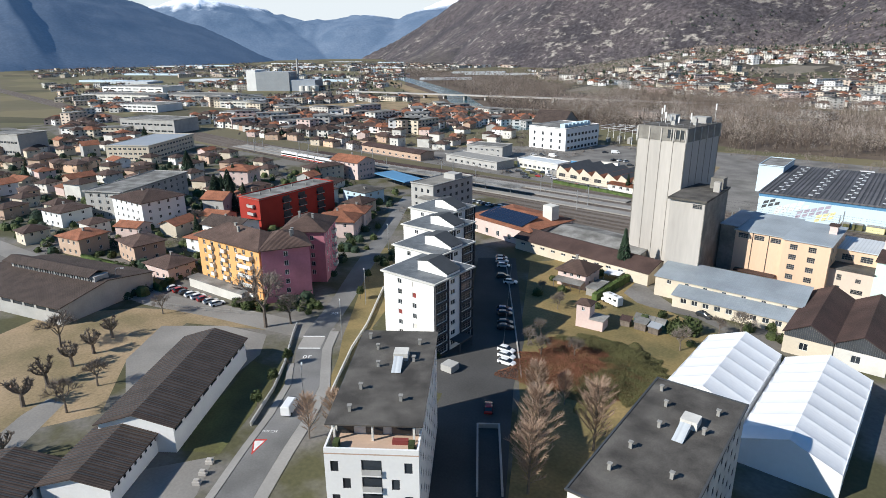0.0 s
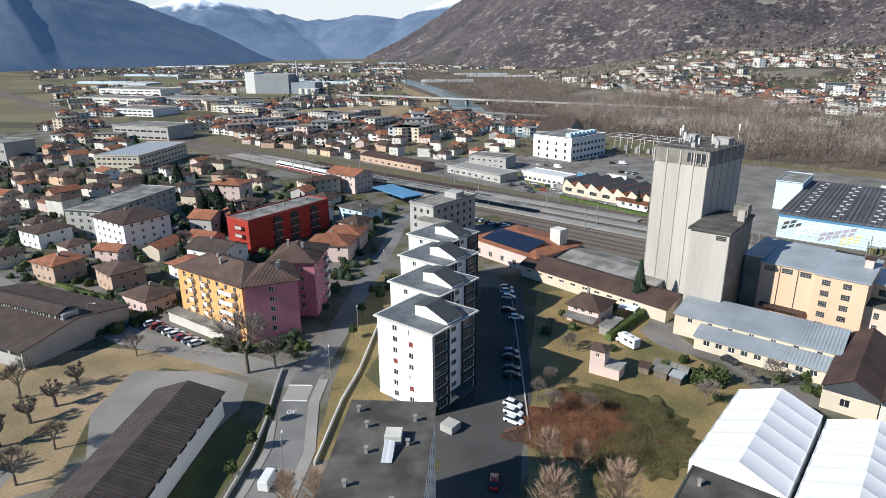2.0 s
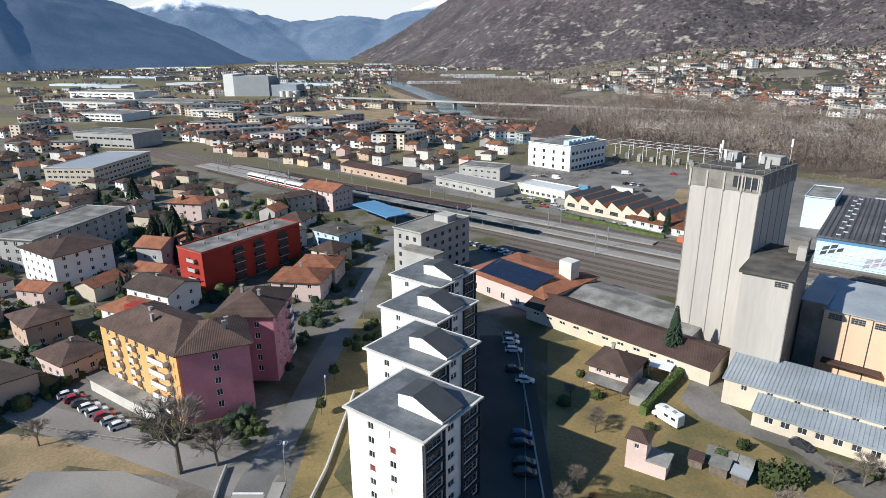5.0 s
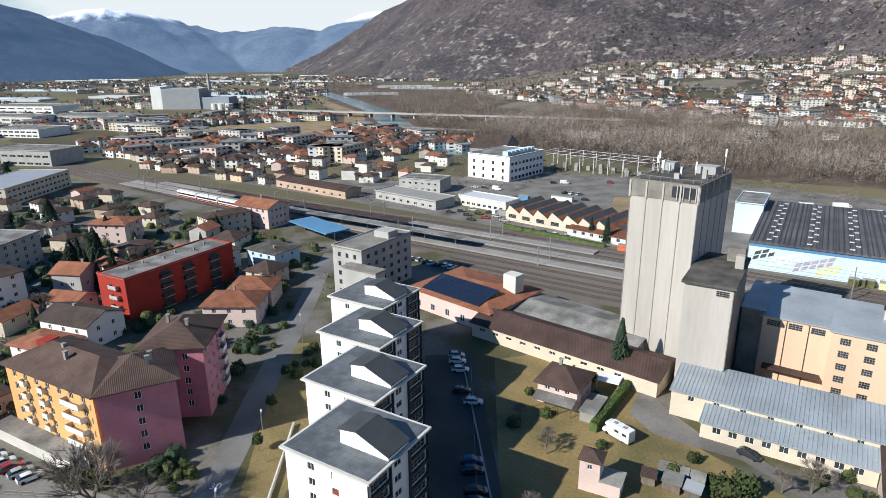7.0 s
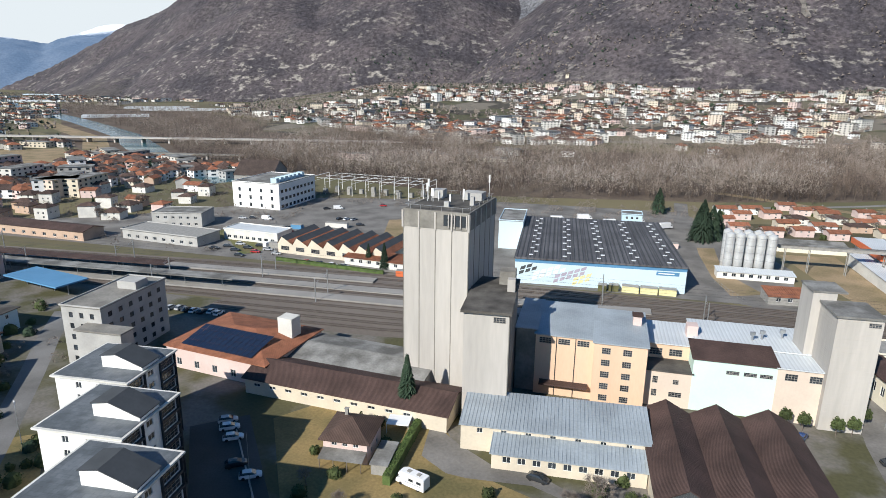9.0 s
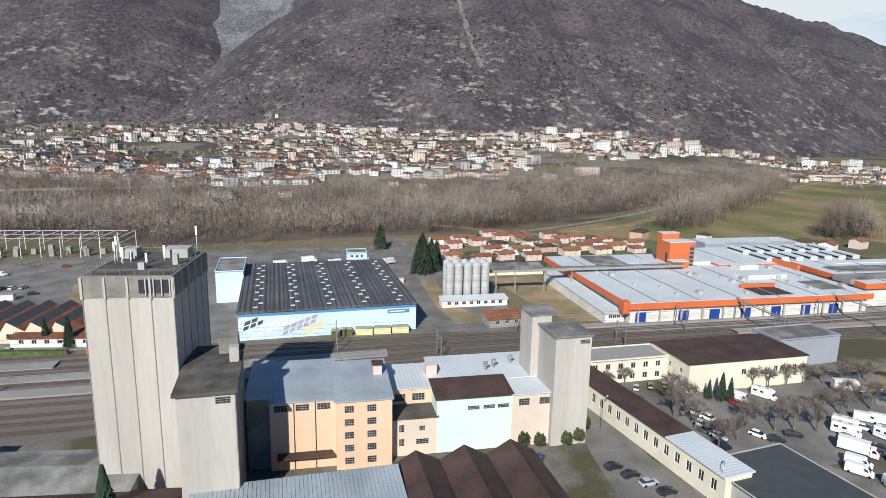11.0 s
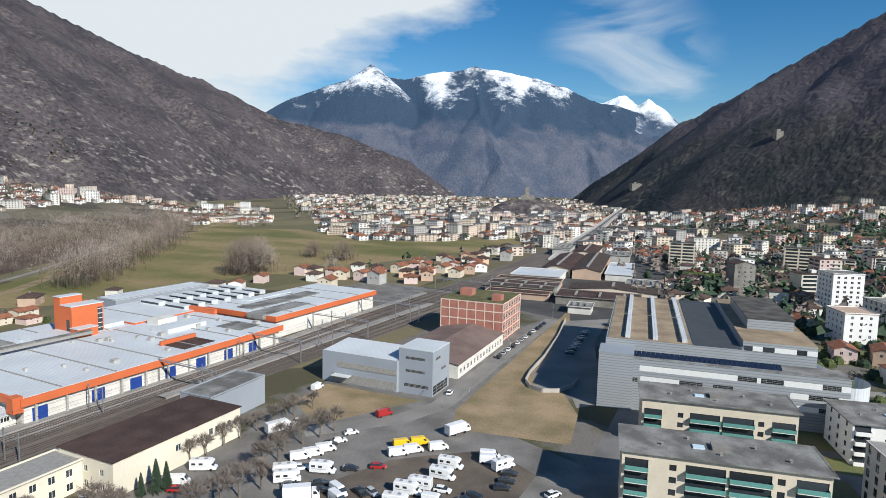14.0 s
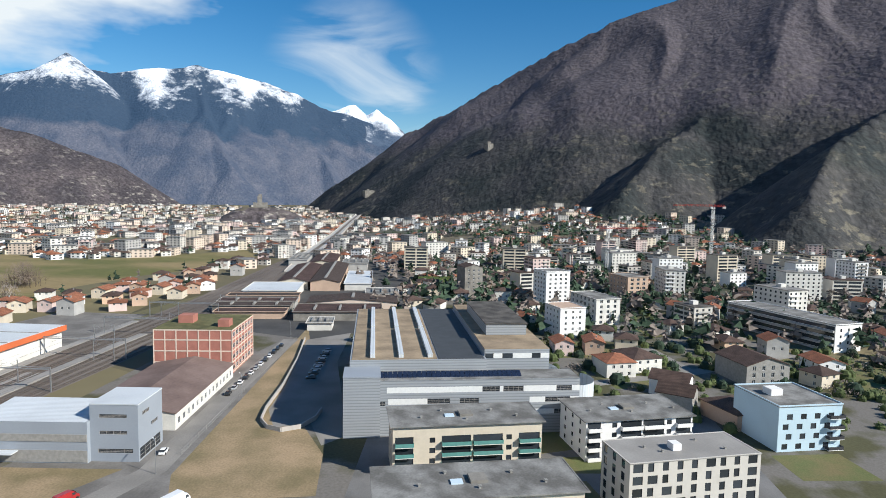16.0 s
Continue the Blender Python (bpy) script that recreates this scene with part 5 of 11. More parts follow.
for k in range(5):
    for x in (-7.5, -1.5):
        balcony(o, x, -6.5, 1.9 + k * fh, 0, 1.7, 0.9, "offwhite", 1.0, "offwhite")
    balcony(o, 8.5, -6.5, 1.9 + k * fh, 0, 5.5, 1.4, "frame", 1.0, "offwhite")
add_box(o, "shop_base", -16, -10.0, 0, 9, -6.5, 3.0, "offwhite", "low ground-floor shop front")
add_box(o, "shop_roof", -16.4, -10.4, 3.0, 9.4, -6.5, 3.3, "greyroof")
p = hipped_flats("dark pink five-storey flats under a brown tiled roof", -148.4, 98.4, 63, 13.4, 14.5, 16.3, "pink",
                 {"front": grid(13.4, 5, fh, 1, 1.2, 1.5, z0=1.6), "right": grid(14.5, 5, fh, 3, 1.2, 1.5, z0=1.6), "left": grid(14.5, 5, fh, 3, 1.2, 1.5, z0=1.6)})
for k in range(5):
    balcony(p, -6.7, -3.5, 1.9 + k * fh, 270, 5.0, 1.3, "frame", 1.0, "offwhite")
p = hipped_flats("pink flats with a row of balconies under brown tiles", -155.6, 113.6, 309, 16, 13, 16.8, "pink",
                 {"front": grid(16, 5, fh, 3, 1.2, 1.5, z0=1.6), "back": grid(16, 5, fh, 4, 1.2, 1.5, z0=1.6), "right": grid(13, 5, fh, 2, 1.2, 1.5, z0=1.6)})
for k in range(5):
    balcony(p, -3.5, 6.5, 1.9 + k * fh, 180, 3.0, 1.0, "offwhite", 1.0, "offwhite")

# ---- houses round the orange flats ----
def house(label, cx, cy, rot, w, d, h, wall, roofm="browntile", rise=1.8, kind="hip", n=3, floors=2, style="cross", name="house"):
    f = max(h / floors, 2.5)
    wins = {"front": grid(w, floors, f, n, 1.1, 1.3), "right": grid(d, floors, f, max(n - 1, 2), 1.1, 1.3), "left": grid(d, floors, f, max(n - 1, 2), 1.1, 1.3), "back": grid(w, floors, f, n, 1.1, 1.3)}
    return block(name, label, "house", cx, cy, rot, w, d, h, wall, kind, roofm, wins, rise=rise, over=0.8, chimneys=1, style=style)


house("small pale pink house with red shutters", -189.8, 83.0, 9, 12, 9.7, 4.6, "palepink", floors=2, rise=1.7)
house("salmon house with a dark hipped roof", -214.0, 84.5, 0, 13, 10.5, 6.6, "salmon")
house("salmon house with an orange tiled roof", -238.0, 74, 14, 12, 11, 6.6, "salmon", "redtile")
house("four-storey white house with a dark hipped roof", -259.0, 107.6, 7, 22, 19, 11.3, "white", n=5, floors=4, rise=2.6)
house("white villa with a flat brown roof", -285.0, 84.0, 12, 14, 13, 6.4, "white", rise=1.4)
block("apartment_house", "long grey flats with a pale flat roof", "apartment block", -290.0, 117, 119, 46, 18, 11.6, "greywall", "flat", "greyroof",
      {"front": grid(46, 4, 2.8, 10, 1.4, 1.5), "back": grid(46, 4, 2.8, 10, 1.4, 1.5), "left": grid(18, 4, 2.8, 4, 1.4, 1.5), "right": grid(18, 4, 2.8, 4, 1.4, 1.5)}, over=0.6)
e = block("apartment_house", "bright red flats with dark recessed balconies", "apartment block", -217.5, 148.5, 97, 41, 12.5, 13.0, "red", "flat", "greyroof",
          {"left": [], "front": [], "back": grid(41, 4, 3.1, 8, 1.5, 1.5, m=2), "right": grid(12.5, 4, 3.1, 2, 1.3, 1.5)}, over=0.15, style="dark")
for k in range(4):
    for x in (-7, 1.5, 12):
        # flat dark sheet draws the recess, its glass and shade in one colour
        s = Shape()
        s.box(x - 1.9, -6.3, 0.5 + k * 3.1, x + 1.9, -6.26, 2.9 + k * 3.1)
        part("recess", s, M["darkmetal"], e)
        balcony(e, x, -6.26, 0.5 + k * 3.1, 0, 4.0, 0.9, "darkmetal", 1.0, "greywall")
    balcony(e, -20.5, -1.5, 0.5 + k * 3.1, 270, 3.6, 1.2, "greywall", 1.0, "greywall")
roof_vents(e, 13.2, [(-14, 1), (-8, 2), (-2, 0), (4, 2), (9, -1), (15, 1)], 0.8)
e = house("peach house with a bright orange tiled hip roof", -184.5, 148.0, 34, 15.3, 12, 6.6, "palepink", "redtile", rise=2.2)
house("peach house wing with an orange tiled roof", -191.0, 160.5, 34, 13, 12, 6.2, "palepink", "redtile", rise=2.0)
house("white and blue house with a flat brown roof", -215.5, 188.3, 2, 15, 12, 6.6, "lightblue", "gravelroof", rise=0.9)
house("pink and white station house with a red roof", -267.0, 225.6, 4, 21, 13, 9.6, "palepink", "redtile", rise=2.4, kind="gable", n=5, floors=3, name="station_house")
house("olive-yellow rendered house beside the station", -270.0, 207.0, 80, 20, 10, 8.6, "cream", rise=1.2, n=5, floors=3)
house("white and pink modern house with a dark roof", -209.0, 116.0, 15, 17, 12, 7.0, "white", "brownroof", rise=2.2, kind="gable")
add_box(house("low white house with a pink stair tower", -203.0, 104.0, 15, 14, 9, 5.5, "white", "redtile", rise=0.8), "stair_tower", 4, -5.2, 0, 7.5, -1.5, 8.5, "red", "pink-red stair tower")
house("pale pink house with a brick-red roof", -296.0, 172.0, 30, 16, 13, 9.0, "palepink", "redtile", n=3, floors=3)
block("office_building", "cream office block with ribbon windows and solar roof", "office building", -436, 188, 35, 30, 58, 9.7, "cream", "flat", "bluegrey",
      {"front": grid(30, 3, 3.1, 8, 2.2, 1.3), "right": grid(58, 3, 3.1, 14, 2.6, 1.3), "left": grid(58, 3, 3.1, 14, 2.6, 1.3)}, over=0.3)

# ---- grain silo and mill ----
silo = thing("grain_silo", -75.2, 201.5, 0, -6, "tall pale concrete grain silo with vertical pilaster strips", "silo")
sw, sd, sh = 16.2, 22.0, 45.5
s = Shape()
s.box(-sw / 2, -sd / 2, 0, sw / 2, sd / 2, sh - 4.2)
part("wall", s, M["concrete"], silo)
s = Shape()
s.box(-sw / 2 - 0.12, -sd / 2 - 0.12, sh - 4.2, sw / 2 + 0.12, sd / 2 + 0.12, sh)
part("head", s, M["concrete_dark"], silo, "darker weathered concrete head")
for side, L, n in (("front", sw, 4), ("right", sd, 5), ("back", sw, 4), ("left", sd, 5)):
    x, y, ang, _ = corners(sw, sd)[side]
    c, sn = math.cos(radians(ang)), math.sin(radians(ang))
    for k in range(n + 1):
        q = Shape()
        a = L * k / n
        q.box(-0.09, -0.07, 0, 0.09, 0.05, sh - 4.2)
        part("pilaster", q, M["concrete_dark"], silo, at=pose(x + c * a, y + sn * a, 0, 0, 0, ang))
        q = Shape()
        q.box(-0.2, -0.35, sh - 4.4, 0.2, 0.0, sh - 0.3)
        part("buttress", q, M["concrete"], silo, at=pose(x + c * a, y + sn * a, 0, 0, 0, ang))
for k in range(4):
    part("window", window_mesh(1.1, 2.6, "dark"), [], silo, at=pose(2.6 + 1.45 * k, -sd / 2 - 0.2, sh - 2.0))
    q = Shape()
    q.box(2.6 + 1.45 * k + 0.62, -sd / 2 - 0.5, sh - 3.7, 2.6 + 1.45 * k + 0.82, -sd / 2 - 0.12, sh - 0.5)
    part("buttress", q, M["concrete"], silo)
q = Shape()
q.box(-sw / 2 + 0.4, -sd / 2 + 0.4, sh, sw / 2 - 0.4, sd / 2 - 0.4, sh + 0.1)
part("roof", q, M["gravelroof"], silo)
for x, y, w, d, h in ((-5, 5, 3, 3, 2.2), (4, 6, 5, 4, 2.0), (1, -6, 1.2, 1.2, 1.4), (6, -2, 1.0, 1.0, 2.2)):
    add_box(silo, "roof_box", x - w / 2, y - d / 2, sh + 0.1, x + w / 2, y + d / 2, sh + h, "greywall")
for x, y, h in ((-6, -1, 4.5), (-5, -0.4, 3.2), (-4.4, -1.2, 3.4), (-6.6, 1.5, 5.2), (2.5, 2, 3.2), (7, 9, 6.0), (-3.6, 0.5, 2.4), (0, -1, 2.2)):
    q = Shape()
    q.tube((x, y, sh), (x, y, sh + h), 0.07, 0.05, 5)
    q.box(x - 0.2, y - 0.12, sh + h - 1.9, x + 0.2, y + 0.12, sh + h)
    part("antenna", q, M["frame"], silo, "white mobile-phone antenna")
for a in range(24):
    q = Shape()
    x, y, ang, L = corners(sw - 0.8, sd - 0.8)[("front", "right", "back", "left")[a % 4]]
    k = L * (a // 4 + 0.5) / 6
    c, sn = math.cos(radians(ang)), math.sin(radians(ang))
    q.box(-L / 12, -0.03, sh + 1.0, L / 12, 0.03, sh + 1.06)
    q.box(-0.03, -0.03, sh, 0.03, 0.03, sh + 1.0)
    part("roof_rail", q, M["steel"], silo, at=pose(x + c * k, y + sn * k, 0, 0, 0, ang))

s2 = thing("silo_annex", -62.3, 189.8, 0, 3, "lower pale concrete silo with a mossy dark roof", "silo")
s = Shape()
s.box(-4.9, -11.5, 0, 4.9, 11.5, 26.6)
part("wall", s, M["concrete"], s2)
s = Shape()
s.box(-5.5, -12.3, 26.6, 5.5, 12.0, 27.2)
part("roof", s, M["gravelroof"], s2)
# darker slab over the east face: the side's shade put into colour
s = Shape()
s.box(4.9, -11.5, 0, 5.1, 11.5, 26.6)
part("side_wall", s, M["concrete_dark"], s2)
part("window", window_mesh(2.6, 1.3, "lattice"), [], s2, at=pose(2.9, -11.55, 25.2))
add_box(s2, "roof_house", 0.8, 6.5, 27.2, 4.6, 10.5, 30.5, "concrete_dark", "dark lift house on the roof")
add_box(s2, "roof_chimney", 3.2, 1.5, 27.2, 5.0, 3.3, 30.2, "concrete")


def mill_block(label, x0, x1, y0, y1, h, wall, roofm, wins=(), rot=0, slope=0.0, style="lattice"):
    w, d = x1 - x0, y1 - y0
    e = thing("mill_building", (x0 + x1) / 2, (y0 + y1) / 2, 0, rot, label, "mill")
    s = Shape()
    for side, (x, y, ang, L) in corners(w, d).items():
        op = list(wins) if side == "front" else (grid(d, max(int(h / 3), 1), 3, 3, 1.5, 1.5) if side == "right" else [])
        facade(s, x, y, ang, L, h, op)
        place_windows(e, x, y, ang, op, style)
    part("wall", s, M[wall], e)
    r = Shape()
    W, D = w / 2 + 0.4, d / 2 + 0.4
    z0, z1 = h + 0.02, h + 0.02 + slope
    lo, hi = [(-W, -D, z0), (W, -D, z0), (W, D, z1), (-W, D, z1)], [(-W, -D, z0 + 0.25), (W, -D, z0 + 0.25), (W, D, z1 + 0.25), (-W, D, z1 + 0.25)]
    r.face(hi)
    r.face(lo[::-1])
    for i in range(4):
        j = (i + 1) % 4
        r.face([lo[i], lo[j], hi[j], hi[i]])
    part("roof", r, M[roofm], e)
    if slope:
        q = Shape()
        q.face([(-w / 2, d / 2, h), (w / 2, d / 2, h), (w / 2, d / 2, h + slope), (-w / 2, d / 2, h + slope)])
        q.face([(w / 2, -d / 2, h), (w / 2, d / 2, h), (w / 2, d / 2, h + slope)])
        q.face([(-w / 2, -d / 2, h), (-w / 2, d / 2, h), (-w / 2, d / 2, h + slope)])
        part("gable", q, M[wall], e)
    return e


# the shadow over this wing is put into its dark wall colour
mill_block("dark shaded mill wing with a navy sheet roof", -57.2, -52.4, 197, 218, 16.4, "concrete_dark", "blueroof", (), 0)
e = mill_block("tall peach mill building with a blue-grey roof", -52.4, -38.6, 196.0, 216, 15.6, "peach", "blueroof", [(0.9, 13.5, 3.7, 15.0), (5.4, 13.5, 8.2, 15.0), (9.9, 13.5, 12.7, 15.0)], 0, 1.2)
for x in (-1.9, 2.6):
    q = Shape()
    q.tube((x, -10.15, 0), (x, -10.15, 15.6), 0.09, 0.09, 5)
    part("downpipe", q, M["darkmetal"], e)
add_box(e, "loading_hood", -5.5, -12.5, 3.6, 6.0, -10.0, 4.0, "rustroof")
wl8 = [(a, 1.2 + 3.0 * k, a + 2.0, 2.8 + 3.0 * k) for k in range(5) for a in (1.8, 6.6)]
e = mill_block("peach mill tower block with lattice windows", -38.6, -26.6, 194.0, 214, 15.8, "peach", "blueroof", wl8, 0, 1.0)
add_box(e, "roof_turret", 3.0, 1.5, 16, 5.0, 3.5, 19.0, "palepink")
add_box(e, "turret_cap", 2.7, 1.2, 19.0, 5.3, 3.8, 19.4, "rustroof")
mill_block("low peach mill link with a mossy flat roof", -26.6, -16.0, 197.5, 204.5, 9.0, "peach_pale", "gravelroof", [(2.0, 5.8, 3.2, 7.6), (6.6, 5.9, 7.9, 7.1), (2.0, 2.4, 3.2, 4.2), (5.9, 2.6, 8.8, 3.9)])
mill_block("peach mill link with a pale sheet roof", -26.6, -14.5, 204.5, 219, 13.0, "peach", "palesheet", [(1.4, 10.0, 4.4, 11.8), (6.0, 10.0, 9.0, 11.8)])
e = mill_block("smooth mint-green mill hall with a dark roof edge", -16.0, 1.8, 197.5, 206, 13.0, "mint", "rustroof", [(7.2, 10.0, 10.0, 11.0), (10.9, 10.0, 13.7, 11.0), (14.3, 10.0, 17.0, 11.0)], 0, 1.2)
e = mill_block("pale sheet-roofed mill hall with roof fans", -14.5, 12.5, 206, 222, 13.4, "peach", "palesheet", ())
for x, y in ((0, -3), (2.5, -1.5), (7.5, 0.5)):
    q = Shape()
    q.tube((x, y, 13.5), (x, y, 15.2), 0.25, 0.25, 8, cap=True)
    q.box(x - 0.6, y - 0.3, 15.0, x + 0.6, y + 0.3, 15.9)
    part("roof_fan", q, M["steel"], e)
add_box(e, "vent_house", -15.3, -4.0, 12.8, -12.7, -1.0, 16.2, "palepink")
mill_block("pale peach mill end wall with two windows", 1.8, 12.0, 197.4, 206, 13.0, "peach_pale", "palesheet", [(1.6, 10.2, 4.2, 11.9), (6.6, 10.2, 9.2, 11.9)])
t = thing("mill_tower", 15.2, 201.0, 0, 2, "pale board-marked concrete mill tower with a flat roof", "tower")
s = Shape()
s.box(-4.3, -5.0, 0, 4.6, 5.0, 26.8)
part("wall", s, M["concrete"], t)
for k in range(26):
    q = Shape()
    q.box(-4.33, -5.03, k * 1.03 + 0.4, 4.63, 5.03, k * 1.03 + 0.46)
    part("board_line", q, M["concrete"], t)
add_box(t, "roof", -4.7, -5.4, 26.8, 5.0, 5.4, 27.3, "greyroof")
add_box(t, "back_tower", -6.2, 5.0, 0, -1.2, 12.5, 29.0, "concrete")
add_box(t, "back_roof", -6.5, 4.8, 29.0, 0.8, 12.9, 29.4, "greyroof")
part("window", window_mesh(2.4, 1.0, "lattice"), [], t, at=pose(2.9, -5.06, 25.6))

# low workshop with two sheet roofs
def lean_to(name, label, x0, x1, y0, y1, h0, h1, rot, wall, roofm, n, ww=1.6, wh=1.4, cat="workshop"):
    w, d = x1 - x0, y1 - y0
    e = thing(name, (x0 + x1) / 2, (y0 + y1) / 2, 0, rot, label, cat)
    s = Shape()
    op = [(1.5 + (w - 3) * (k + 0.5) / n - ww / 2, h0 - wh - 0.6, 1.5 + (w - 3) * (k + 0.5) / n + ww / 2, h0 - 0.6) for k in range(n)]
    facade(s, -w / 2, -d / 2, 0, w, h0, op)
    place_windows(e, -w / 2, -d / 2, 0, op, "cross")
    s.face([(w / 2, -d / 2, 0), (w / 2, d / 2, 0), (w / 2, d / 2, h1), (w / 2, -d / 2, h0)])
    s.face([(-w / 2, d / 2, 0), (-w / 2, -d / 2, 0), (-w / 2, -d / 2, h0), (-w / 2, d / 2, h1)])
    s.face([(w / 2, d / 2, 0), (-w / 2, d / 2, 0), (-w / 2, d / 2, h1), (w / 2, d / 2, h1)])
    part("wall", s, M[wall], e)
    r = Shape()
    n_st = int(w / 0.75)
    r.face([(-w / 2 - 0.4, -d / 2 - 0.5, h0 + 0.02), (w / 2 + 0.4, -d / 2 - 0.5, h0 + 0.02), (w / 2 + 0.4, d / 2 + 0.1, h1 + 0.12), (-w / 2 - 0.4, d / 2 + 0.1, h1 + 0.12)])
    r.face([(-w / 2 - 0.4, -d / 2 - 0.5, h0 - 0.15), (w / 2 + 0.4, -d / 2 - 0.5, h0 - 0.15), (w / 2 + 0.4, -d / 2 - 0.5, h0 + 0.02), (-w / 2 - 0.4, -d / 2 - 0.5, h0 + 0.02)])
    part("roof", r, M[roofm], e)
    q = Shape()
    for k in range(n_st + 1):
        x = -w / 2 - 0.3 + (w + 0.6) * k / n_st
        q.face([(x, -d / 2 - 0.5, h0 + 0.02), (x, d / 2 + 0.1, h1 + 0.12), (x, d / 2 + 0.1, h1 + 0.22), (x, -d / 2 - 0.5, h0 + 0.12)])
        q.face([(x, -d / 2 - 0.5, h0 + 0.12), (x, d / 2 + 0.1, h1 + 0.22), (x + 0.06, d / 2 + 0.1, h1 + 0.22), (x + 0.06, -d / 2 - 0.5, h0 + 0.12)])
    part("seam", q, M[roofm], e, "standing seams of the sheet roof", kind="stuff")
    return e


lean_to("workshop", "cream workshop with a curved blue-grey sheet roof", -64.8, -27.0, 168.6, 180.5, 6.0, 7.6, 3, "cream", "blueroof", 7, 1.2, 1.2)
lean_to("workshop", "low cream lean-to with a blue-grey sheet roof", -57.2, -27.5, 163.2, 168.6, 3.6, 4.8, 2.5, "cream", "blueroof", 9)
# brown gabled sheds
for k in range(3):
    e = block("storage_shed", "cream storage shed with a rust-brown gabled roof", "shed", -22.3 + 10.3 * k, 169.0 + 0.6 * k, 2, 10.1, 31, 5.4, "cream" if k == 0 else "offwhite", "gable", "rustroof",
              {"front": [(3.4, 1.6, 5.2, 3.4)]}, rise=2.8, over=0.4, along="y", group="row of brown sheds")
    q = Shape()
    for i in range(24):
        x = -5.0 + i * 0.42
        top = 5.4 + 2.8 * (1 - abs(x + 0.2) / 5.05)
        q.box(x, -15.62, 4.4, x + 0.38, -15.54, max(top, 4.6))
    part("gable_cladding", q, M["slate"], e, "dark vertical gable boards", kind="stuff")

# white storage tents
def tent(cx, cy, rot, w, L, bays, label):
    e = thing("storage_tent", cx, cy, 0, rot, label, "tent", "white storage tents")
    s = Shape()
    eave, rise = 4.6, 3.2
    for i in range(bays):
        y0, y1 = -L / 2 + L * i / bays, -L / 2 + L * (i + 1) / bays
        ym = (y0 + y1) / 2
        for sg in (-1, 1):
            xe = sg * w / 2
            n = 5
            prof = [(xe * (1 - j / n), eave + rise * j / n) for j in range(n + 1)]
            for (xa, za), (xb, zb) in zip(prof, prof[1:]):
                cuts = [(y0 + (y1 - y0) * c / 6, -0.2 * math.sin(math.pi * c / 6) ** 0.7) for c in range(7)]
                for (ya, da), (yb, db) in zip(cuts, cuts[1:]):
                    q = [(xa, ya, za + da), (xb, ya, zb + da), (xb, yb, zb + db), (xa, yb, za + db)]
                    s.face(q if sg < 0 else q[::-1])
    part("roof_cover", s, M["tarpaulin"], e, "sagging white tarpaulin bays")
    s = Shape()
    for sg in (-1, 1):
        s.box(sg * w / 2 - 0.05, -L / 2, 0, sg * w / 2 + 0.05, L / 2, eave)
        s.face([(-w / 2, sg * L / 2, 0), (w / 2, sg * L / 2, 0), (w / 2, sg * L / 2, eave), (0, sg * L / 2, eave + rise), (-w / 2, sg * L / 2, eave)])
    part("side_cover", s, M["tarpaulin"], e)
    for i in range(bays + 1):
        y = -L / 2 + L * i / bays
        s = Shape()
        for sg in (-1, 1):
            s.tube((sg * w / 2, y, 0), (sg * w / 2, y, eave), 0.1, 0.1, 4)
            s.tube((sg * w / 2, y, eave - 0.1), (0, y, eave + rise - 0.1), 0.08, 0.08, 4)
        part("rib", s, M["frame"], e)


tent(-31.6, 126.5, 2, 15.4, 30, 6, "white ribbed tarpaulin storage tent")
tent(-14.8, 122.6, 2, 16.0, 37.5, 8, "larger white tarpaulin storage tent partly in shade")

# goods sheds between car park and tracks
house("pale pink cottage with a hipped tile roof", -86.0, 161.5, 3, 9.2, 9.4, 5.2, "palepink", rise=2.2)
e = block("garden_tower", "small cream transformer tower with a tiled roof", "tower", -69.4, 136.0, 8, 3.6, 3.6, 6.4, "palepink", "hip", "browntile", {"front": [(1.4, 4.6, 2.2, 5.6)]}, rise=0.9, over=0.35)
add_box(e, "annex", 1.8, -1.8, 0, 5.4, 2.2, 2.8, "palepink")
add_box(e, "annex_roof", 1.7, -2.1, 2.8, 5.7, 2.5, 3.0, "skin")
block("goods_shed", "long low cream goods shed with a rust-brown roof", "shed", -94.0, 181.2, -5, 52, 13, 4.2, "cream", "gable", "rustroof", {"front": grid(46, 1, 3, 10, 1.8, 0.8, sill=2.2)}, rise=2.2, over=0.6)
block("goods_shed", "low shed with a weathered grey roof", "shed", -98.0, 196.0, -6, 42, 16, 4.4, "greywall", "gable", "greyroof", {}, rise=1.2, over=0.4)
e = block("workshop", "dark red-roofed workshop carrying solar panels", "workshop", -131.0, 195.0, -8, 32, 25, 6.0, "palepink", "hip", "redtile", {"front": grid(32, 1, 5, 5, 1.6, 2.0)}, rise=2.8, over=0.6)
add_box(e, "lift_house", 9, 2.5, 6, 13.5, 6.5, 12.2, "offwhite")
for i in range(13):
    for j in range(4):
        q = Shape()
        xx, yy = -11.5 + i * 1.75, -11.5 + j * 2.4
        z = 6.42 + 2.8 * (yy + 13.1) / 13.1
        dz = 2.8 * 2.2 / 13.1
        q.face([(xx, yy, z), (xx + 1.65, yy, z), (xx + 1.65, yy + 2.25, z + dz), (xx, yy + 2.25, z + dz)])
        q.face([(xx, yy, z - 0.1), (xx + 1.65, yy, z - 0.1), (xx + 1.65, yy, z), (xx, yy, z)])
        part("solar_panel", q, M["panel"], e)

# ---- warehouse with painted front ----
wh = thing("warehouse", -40.0, 319.5, 0, 3.5, "long pale blue warehouse with a dark roof and faded mural", "warehouse")
s = Shape()
